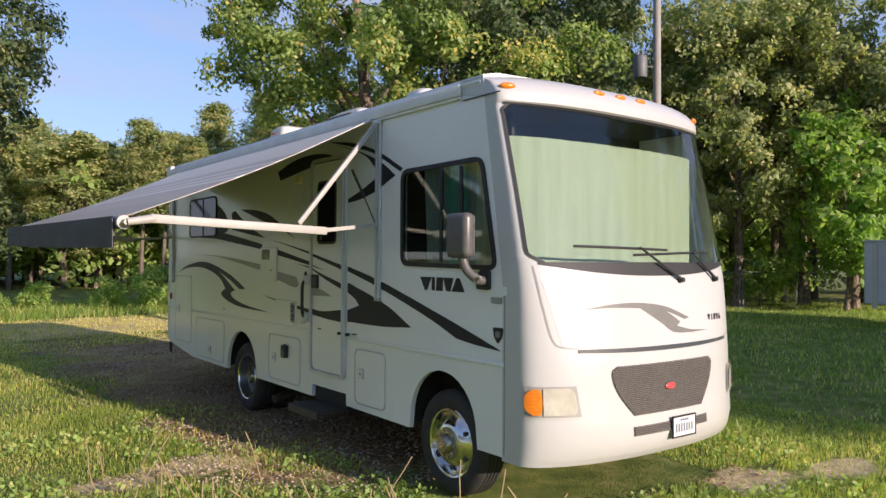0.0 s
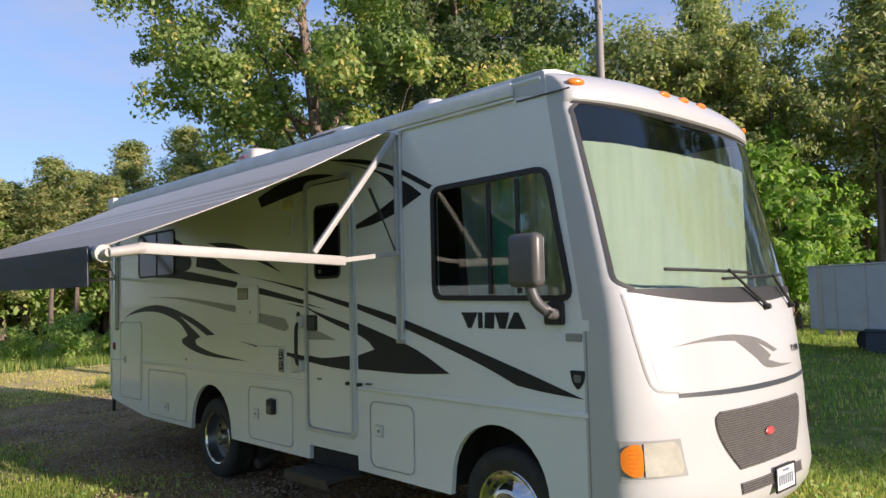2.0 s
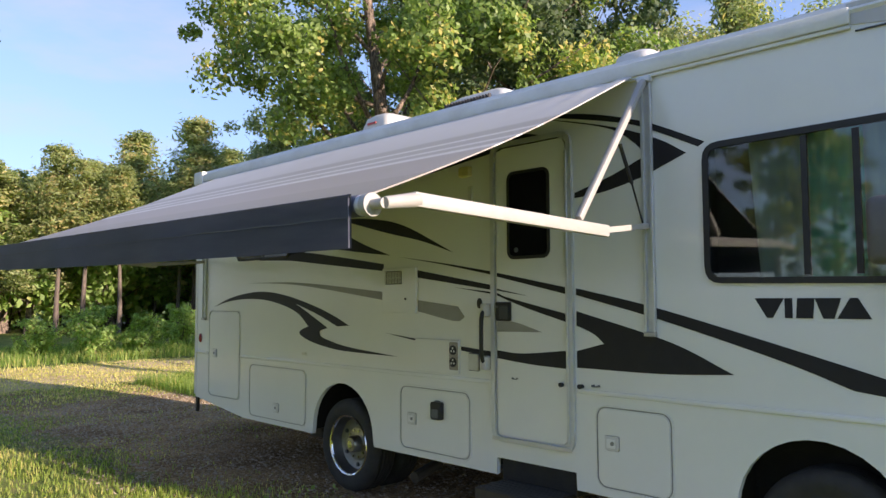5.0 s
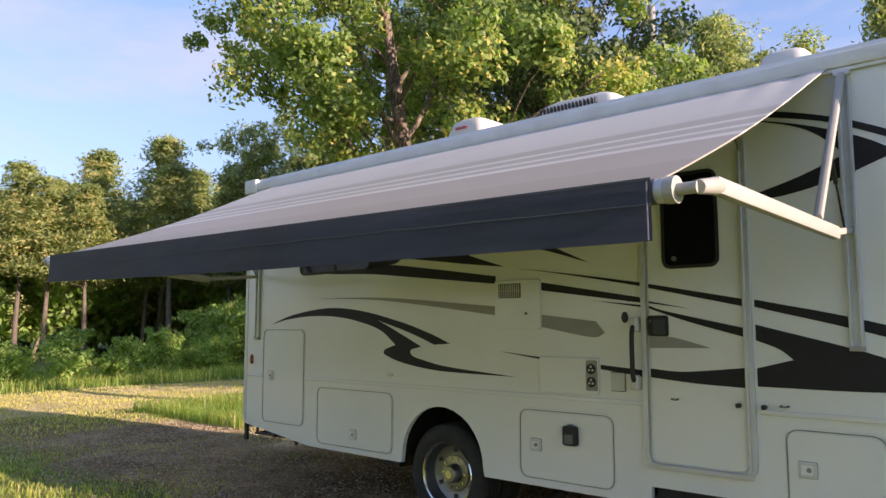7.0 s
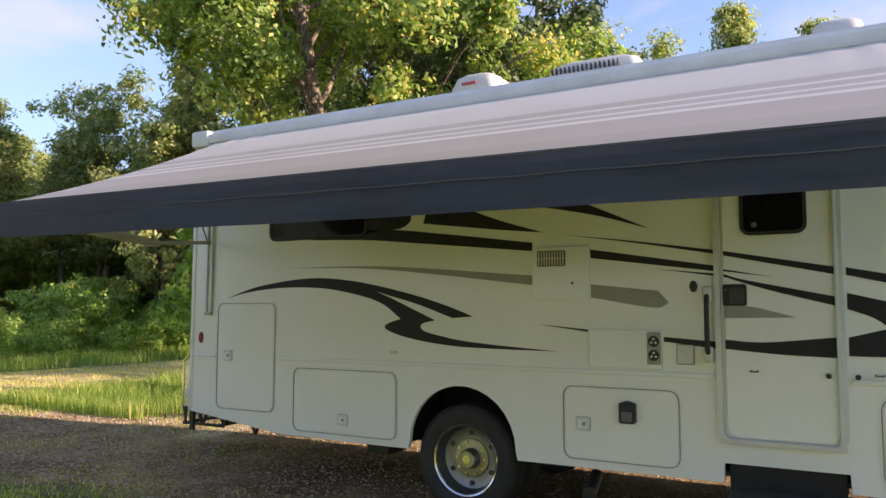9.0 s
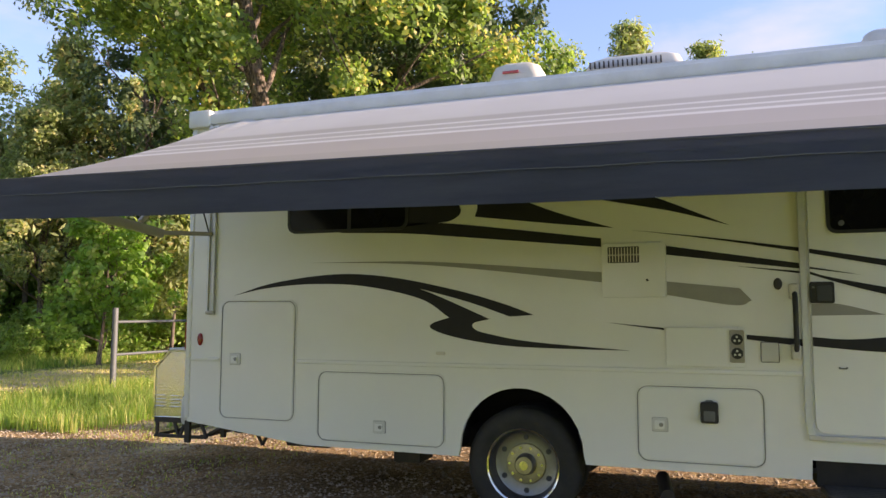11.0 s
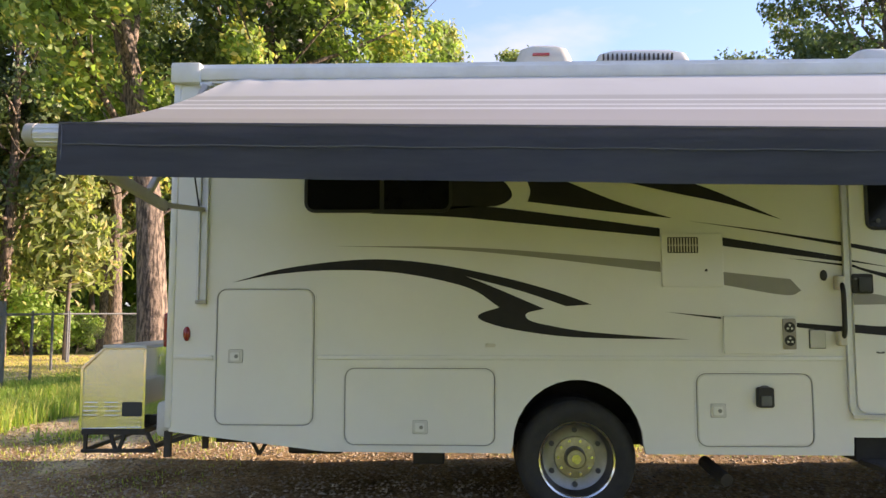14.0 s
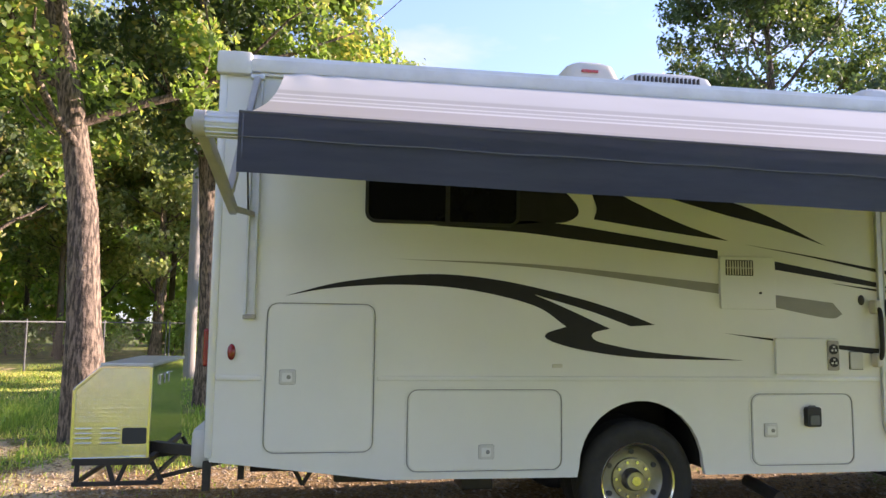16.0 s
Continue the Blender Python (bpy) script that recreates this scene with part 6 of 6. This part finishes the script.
# tall stand by the fence
for x, y, kind, s in ((30, 13.5, "oak_a", 0.92), (31.5, 17.5, "pine_a", 1.05), (29, 20, "oak_a", 1.05), (34, 11.0, "pine_a", 0.9), (33.5, 14.5, "oak_b", 0.98), (36, 8.5, "pine_b", 0.9), (27.5, 17.0, "oak_b", 1.05), (36, 18, "pine_a", 1.02), (25, 22.5, "oak_a", 1.0), (38, 5.5, "pine_a", 0.98), (35, 3.0, "oak_b", 1.0), (38, 13, "oak_a", 0.98), (40, 9, "pine_b", 0.95), (39, 0.5, "oak_b", 1.0), (40, -5, "pine_b", 1.0)):
    grow(kind, x, y, s)
for x, y, sc in ((21.5, 24.2, 1.0), (20.8, 27.4, 1.06), (23.6, 21.6, 1.0), (26.2, 27.0, 1.1)):
    grow("dark_oak", x, y, sc)
grow("young", 28.0, 12.9, 1.15)
grow("young", 29.5, 11.6, 0.8)
grow("young_pine", 20.6, 21.5, 1.0)
grow("young_pine", 18.5, 24.0, 0.8)
grow("young_pine", 23.5, 25.0, 1.2)
grow("young", 16.0, 24.5, 0.8)
for k in range(16):
    x = -3 + k * 1.5 + frng.uniform(-0.5, 0.5)
    grow("shrub", x, 26.0 + 0.12 * x + frng.uniform(-1.2, 1.4), frng.uniform(0.30, 0.58))
for k in range(10):
    x = 14 + k * 1.4
    grow("shrub", x, 31 - 0.75 * (x - 14) + frng.uniform(-0.8, 1.5), frng.uniform(0.35, 0.6))
# undergrowth below the wood
for k in range(26):
    az = 22 + 70 * (k + frng.random()) / 44
    x, y = polar(az, frng.uniform(30, 38))
    grow("shrub", x, y, frng.uniform(0.6, 1.1))
for k in range(30):
    az = 18 + 76 * (k + frng.random()) / 30
    x, y = polar(az, frng.uniform(62, 68))
    grow(frng.choice(["oak_b", "pine_b"]), x, y, 0.95 if az > 60 else 1.15)
for k in range(26):
    az = 8 + 86 * (k + frng.random()) / 26
    x, y = polar(az, frng.uniform(44, 50))
    grow("shrub", x, y, frng.uniform(2.2, 3.2))
for k in range(40):
    az = 42 + 56 * (k + frng.random()) / 40
    x, y = polar(az, frng.uniform(56, 63))
    grow("shrub", x, y, frng.uniform(2.6, 3.4))
# unseen trees added on the sunward side, to shade the far lawn
for k in range(11):
    grow("oak_b", 15.8 + k * 1.25 + frng.uniform(-0.3, 0.3), -22.5 + frng.uniform(-1.5, 1.5), frng.uniform(0.80, 0.92))
for x, y, sc in ((14.4, -20.5, 0.84), (15.8, -24.0, 0.92), (17.4, -20.0, 0.88), (20.5, -25.5, 0.98)):
    grow("oak_b", x, y, sc)
# unseen wood added behind the camera: closes the clearing and cuts low skylight
for k in range(18):
    az = 104 + 138 * (k + frng.random()) / 18
    x, y = polar(az, frng.uniform(32, 38))
    grow(frng.choice(["oak_a", "oak_b", "oak_b"]), x, y, frng.uniform(0.85, 1.0))

# ---- fence, pole, trailer ----
def fence_run(a, b, posts):
    """Chain-link fence: posts, top rail, and the wire net."""
    a, b = Vector((*a, 0)), Vector((*b, 0))
    f = thing("chain_link_fence", "galvanised chain-link fence with a top rail", "fence", at=a)
    way, length = (b - a).normalized(), (b - a).length
    inv = Matrix.Translation(-a)

    def fp(name, bm, material):
        o = obj(name, bm, material, None)
        o.parent, o.matrix_parent_inverse = f, inv
        return o

    for k in range(posts + 1):
        p = a + way * length * k / posts
        fp("post", rod(p + Vector((0, 0, -0.05)), p + Vector((0, 0, 1.42)), 0.03, 0.03, 8), galvanised)
        fp("post_cap", rod(p + Vector((0, 0, 1.42)), p + Vector((0, 0, 1.46)), 0.036, 0.012, 8), galvanised)
    fp("top_rail", rod(a + Vector((0, 0, 1.38)), b + Vector((0, 0, 1.38)), 0.024, 0.024, 8), galvanised)
    h, step, t = 1.33, 0.11, 0.0022
    verts, faces = [], []
    side = Vector((-way.y, way.x, 0)) * 0.004
    n = int((length - h) / step)
    for k in range(n):
        for lean in (1, -1):
            p0 = a + way * (k * step + (0 if lean > 0 else h))
            p1 = p0 + way * h * lean
            p0, p1 = p0 + Vector((0, 0, 0.03)), p1 + Vector((0, 0, 0.03 + h))
            q = len(verts)
            d = way * t
            verts += [tuple(p0 - d + side * lean), tuple(p0 + d + side * lean), tuple(p1 + d + side * lean), tuple(p1 - d + side * lean)]
            faces.append((q, q + 1, q + 2, q + 3))
    net = from_arrays("wire_net", verts, faces, fence_wire)
    net.parent, net.matrix_parent_inverse = f, inv
    tagged(net, kind="stuff")


def pipe_gate(a, b):
    """A short pipe panel between two tall posts."""
    a, b = Vector((*a, 0)), Vector((*b, 0))
    f = thing("pipe_fence", "grey pipe fence panel with tall posts and two rails", "fence", at=a)
    for p in (a, b):
        o = obj("post", rod(p + Vector((0, 0, -0.1)), p + Vector((0, 0, 1.62)), 0.055, 0.055, 12), galvanised, None, "", True)
        o.parent, o.matrix_parent_inverse = f, Matrix.Translation(-a)
    for z in (1.38, 0.78):
        o = obj("rail", rod(a + Vector((0, 0, z - 0.02)), b + Vector((0, 0, z)), 0.026, 0.026, 10), galvanised, None, "", True)
        o.parent, o.matrix_parent_inverse = f, Matrix.Translation(-a)


pipe_gate((9.3, 17.75), (11.25, 17.6))
fence_run((11.35, 17.62), (19.0, 20.6), 3)
fence_run((19.1, 20.6), (26.9, 16.4), 3)
fence_run((27.0, 16.3), (34.0, 13.6), 3)

pole = thing("utility_pole", "weathered wooden utility pole with a grey transformer", "utility pole", at=(18.8, 14.2, 0))


def pp(name, bm, material, label=""):
    o = obj(name, bm, material, None, label, True)
    o.parent, o.matrix_parent_inverse = pole, Matrix.Translation((-18.8, -14.2, 0))
    return o


pp("shaft", rod((18.8, 14.2, -0.1), (18.8, 14.2, 11.0), 0.15, 0.11, 14), pole_wood)
pp("transformer", lathe([(0, 0.0), (0, 0.2), (0.03, 0.215), (0.62, 0.215), (0.66, 0.19), (0.68, 0.0)], 20), galvanised, "grey can transformer")
tr = bpy.data.objects["transformer"]
tr.matrix_basis = pose(18.32, 14.45, 7.35, 0, -90, 0)
pp("bracket", rod((18.4, 14.4, 7.7), (18.75, 14.22, 7.7), 0.03, 0.03, 8), galvanised)
bm = bmesh.new()
for d in (-0.1, 0.1):
    add_rod(bm, (18.32 + d, 14.45, 8.02), (18.32 + d, 14.45, 8.2), 0.03, 0.02, 8)
pp("bushings", bm, galvanised)

trailer = thing("storage_trailer", "white box storage trailer at the edge of the lawn", "trailer", at=(23.6, 9.0, 0))


def tp(name, bm, material, label=""):
    o = obj(name, bm, material, None, label)
    o.parent, o.matrix_parent_inverse = trailer, Matrix.Translation((-23.6, -9.0, 0))
    return o


TM = pose(23.3, 10.2, 0, 0, 0, -25)
tp("body", box((0, -5.2, 0.58), (2.3, 0, 2.42), 0.05, TM), trailer_white)
tp("roof_edge", box((-0.02, -5.22, 2.40), (2.32, 0.02, 2.46), 0.02, TM), aluminium)
for k in range(1, 5):
    tp("side_rib", box((-0.02, -5.2 + k * 1.04, 0.47), (-0.001, -5.16 + k * 1.04, 2.39), 0.004, TM), aluminium)
tp("rear_post", box((-0.025, -0.55, 0.47), (-0.001, -0.35, 2.39), 0.01, TM), aged_white)
for y in (-1.9, -2.9):
    bm = lathe([(0.0, 0.0), (0.0, 0.2), (-0.02, 0.28), (0.02, 0.33), (0.2, 0.33), (0.2, 0.0)], 20)
    bmesh.ops.transform(bm, matrix=TM @ pose(0.05, y, 0.33), verts=bm.verts)
    tp("wheel", bm, tyre_rubber)
crate = obj("storage_bin", box((-0.45, -0.35, 0), (0.45, 0.35, 0.6), 0.04, pose(22.3, 8.0, 0.0, 0, 0, 15)), crate_blue)
tagged(crate, "dark blue storage bin on the shaded grass", "bin")
obj("bin_lid", box((-0.48, -0.38, 0.6), (0.48, 0.38, 0.66), 0.02, pose(22.3, 8.0, 0.0, 0, 0, 15)), crate_blue, crate)

# ---- grass, weeds, stones ----
grng = np.random.default_rng(77)


def blades(name, label, x0, x1, y0, y1, n, tall, wide, keep, material=None, category="grass"):
    """Bent blades of grass scattered over a stretch."""
    x, y = grng.uniform(x0, x1, n), grng.uniform(y0, y1, n)
    h = np.array([keep(a, b) for a, b in zip(x, y)])
    ok = h > 0
    x, y, h = x[ok], y[ok], h[ok] * grng.uniform(0.45, 1.25, ok.sum()) * tall
    z = np.array([rough_ground(a, b) for a, b in zip(x, y)]) - 0.01
    n = len(x)
    a = grng.uniform(0, math.tau, n)
    lean = grng.uniform(0.1, 0.75, n) * h
    w = wide * grng.uniform(0.6, 1.3, n)
    dx, dy, sx, sy = np.cos(a), np.sin(a), -np.sin(a), np.cos(a)
    base = np.stack([x, y, z], 1)
    mid = base + np.stack([dx * lean * 0.3, dy * lean * 0.3, h * 0.6], 1)
    tip = base + np.stack([dx * lean, dy * lean, h * grng.uniform(0.85, 1.0, n)], 1)
    across = np.stack([sx * w, sy * w, 0 * w], 1)
    v = np.stack([base - across, base + across, mid + across * 0.7, mid - across * 0.7, tip], 1).reshape(-1, 3)
    i = np.arange(n)[:, None] * 5
    tri = np.concatenate([i + [0, 1, 2], i + [0, 2, 3], i + [3, 2, 4]])
    # keep each blade's faces together
    tri = tri.reshape(3, n, 3).transpose(1, 0, 2).reshape(-1, 3)
    return tagged(from_arrays(name, v, tri, material or grass_blade), label, category, kind="stuff")


def lawn(x, y):
    if XS - 0.05 < x < XF and 3.7 < y < 11.5:
        return 0
    g, s = wear_at(x, y)
    patch = noise.noise((x * 0.55, y * 0.55, 1.0))
    bare = max(g * 0.95, s * 1.2) + 0.6 * noise.noise((x * 0.9, y * 0.9, 5.0))
    if bare > 0.5 and random.random() > 0.10 + 1.3 * max(0.0, noise.noise((x * 0.8, y * 0.8, 33.0)) + 0.08) * (1.0 if x < 3.4 or y > 12 else 0.3):
        return 0
    h = 0.55 + 0.5 * patch
    h += 0.9 * math.exp(-((x - 3.1) / 1.0) ** 2 - ((y - 3.6) / 0.9) ** 2)
    return max(0.25, h) * (1 - 0.5 * min(1, max(g, s)))


def meadow(x, y):
    if XS - 0.3 < x < XF + 0.3 and 3.3 < y < 13:
        return 0
    g, s = wear_at(x, y)
    if s > 0.35 and random.random() > 0.08:
        return 0
    near_track = 0.45 if 16 < y < 23.3 + 0.1 * x else 1.0
    return (0.7 + 0.5 * noise.noise((x * 0.3, y * 0.3, 9.0))) * near_track + (0.7 if y > 23.5 + 0.1 * x else 0)


blades("lawn_grass", "short sunlit grass with dry tips", -3, 9, 1.2, 10, 190000, 0.13, 0.0050, lawn)
blades("lawn_grass", "grass growing through gravel beside the drive", -3, 11, 10, 18, 70000, 0.14, 0.006, lawn)
blades("meadow_grass", "open lawn beside the drive", -15, -3, -9, 17, 70000, 0.12, 0.010, meadow)
blades("meadow_grass", "open lawn in front of the motorhome", -3, 18, -9, 1.2, 60000, 0.12, 0.010, meadow)
blades("meadow_grass", "taller meadow grass along the track", -8, 24, 17, 31, 50000, 0.22, 0.013, meadow, meadow_blade)
blades("meadow_grass", "shaded lawn grass beyond the motorhome", 6.5, 34, -3, 18, 60000, 0.17, 0.013, meadow, meadow_blade)


def worn(x, y):
    return 0.9 + 0.5 * noise.noise((x * 0.8, y * 0.8, 4.0)) if wear_at(x, y)[1] > 0.12 or y > 16.5 else 0


blades("dry_grass", "short straw-coloured grass on the dirt track", -7, 22, 16.2, 24.5, 60000, 0.06, 0.012, worn, straw_blade)


def fringe(x, y):
    return 0.8 + 0.5 * noise.noise((x * 0.7, y * 0.7, 2.0)) if wear_at(x, y)[1] < 0.6 else 0


blades("tall_grass", "tall yellow-green grass along the fence", 5.6, 12, 14.9, 18.6, 16000, 0.34, 0.007, fringe, meadow_blade)


def weeds():
    n = 26000
    x, y = grng.uniform(-2.5, 7, n), grng.uniform(1.2, 9, n)
    keep = np.array([lawn(a, b) > 0 and noise.noise((a * 0.9, b * 0.9, 12.0)) > -0.05 for a, b in zip(x, y)])
    x, y = x[keep], y[keep]
    c = np.stack([x, y, np.array([rough_ground(a, b) for a, b in zip(x, y)]) + grng.uniform(0.02, 0.10, len(x))], 1)
    v, f = leaves(c, grng.uniform(0.025, 0.06, len(c)), grng, slim=0.7)
    tagged(from_arrays("clover_weeds", v, f, weed_leaf), "low broad-leaved weeds among the grass", "weeds", kind="stuff")


def litter():
    n = 34000
    x, y = grng.uniform(0.5, 9, n), grng.uniform(4, 18, n)
    keep = np.array([max(wear_at(a, b)) > 0.25 for a, b in zip(x, y)])
    x, y = x[keep], y[keep]
    z = np.array([rough_ground(a, b) for a, b in zip(x, y)])
    r = grng.uniform(0.006, 0.024, len(x))
    shape = np.array([(1, 0, 0), (0, 1, 0), (-1, 0, 0), (0, -1, 0), (0, 0, 0.7), (0, 0, -0.6)])
    v = np.stack([x, y, z], 1)[:, None] + shape[None] * r[:, None, None] * grng.uniform(0.6, 1.3, (len(x), 6, 1))
    i = np.arange(len(x))[:, None] * 6
    f = np.concatenate([i + t for t in ([0, 1, 4], [1, 2, 4], [2, 3, 4], [3, 0, 4], [1, 0, 5], [2, 1, 5], [3, 2, 5], [0, 3, 5])])
    tagged(from_arrays("gravel_stones", v.reshape(-1, 3), f, stone_mat), "loose gravel stones on the drive", "gravel", kind="stuff")


def stalks():
    verts, faces = [], []
    for k in range(60):
        if k < 26:
            x, y = grng.uniform(2.0, 3.4), grng.uniform(3.2, 4.6)
        elif k < 44:
            x, y = grng.uniform(1.2, 2.6), grng.uniform(4.5, 7.0)
        else:
            x, y = grng.uniform(8, 14), grng.uniform(3, 8)
        limb = limb_from(grng, (x, y, 0), (grng.normal(0, 0.25), grng.normal(0, 0.25), 1), grng.uniform(0.25, 0.55), 0.004, 4, 0.0, 0.12)
        v, f = tubes([[(p, max(0.002, r)) for p, r in limb]], 4)
        f = [tuple(i + len(verts) for i in q) for q in f]
        verts += v
        faces += f
    tagged(from_arrays("dry_stalks", verts, faces, dry_stalk), "dry brown weed stalks in the grass", "weeds", kind="stuff")


def dead_leaves():
    n = 34000
    x, y = grng.uniform(-1, 10, n), grng.uniform(3.5, 18.5, n)
    keep = np.array([max(wear_at(a, b)) > 0.2 and noise.noise((a * 0.8, b * 0.8, 21.0)) > -0.15 for a, b in zip(x, y)])
    x, y = x[keep], y[keep]
    c = np.stack([x, y, np.array([rough_ground(a, b) for a, b in zip(x, y)]) + 0.012], 1)
    v, f = leaves(c, grng.uniform(0.03, 0.075, len(c)), grng, slim=0.6)
    v[:, 2] = np.repeat(c[:, 2], 4) + (v[:, 2] - np.repeat(c[:, 2], 4)) * 0.25
    tagged(from_arrays("fallen_leaves", v, f, dead_leaf), "dry brown leaves scattered on the gravel", "leaves", kind="stuff")


dead_leaves()
weeds()
litter()
stalks()
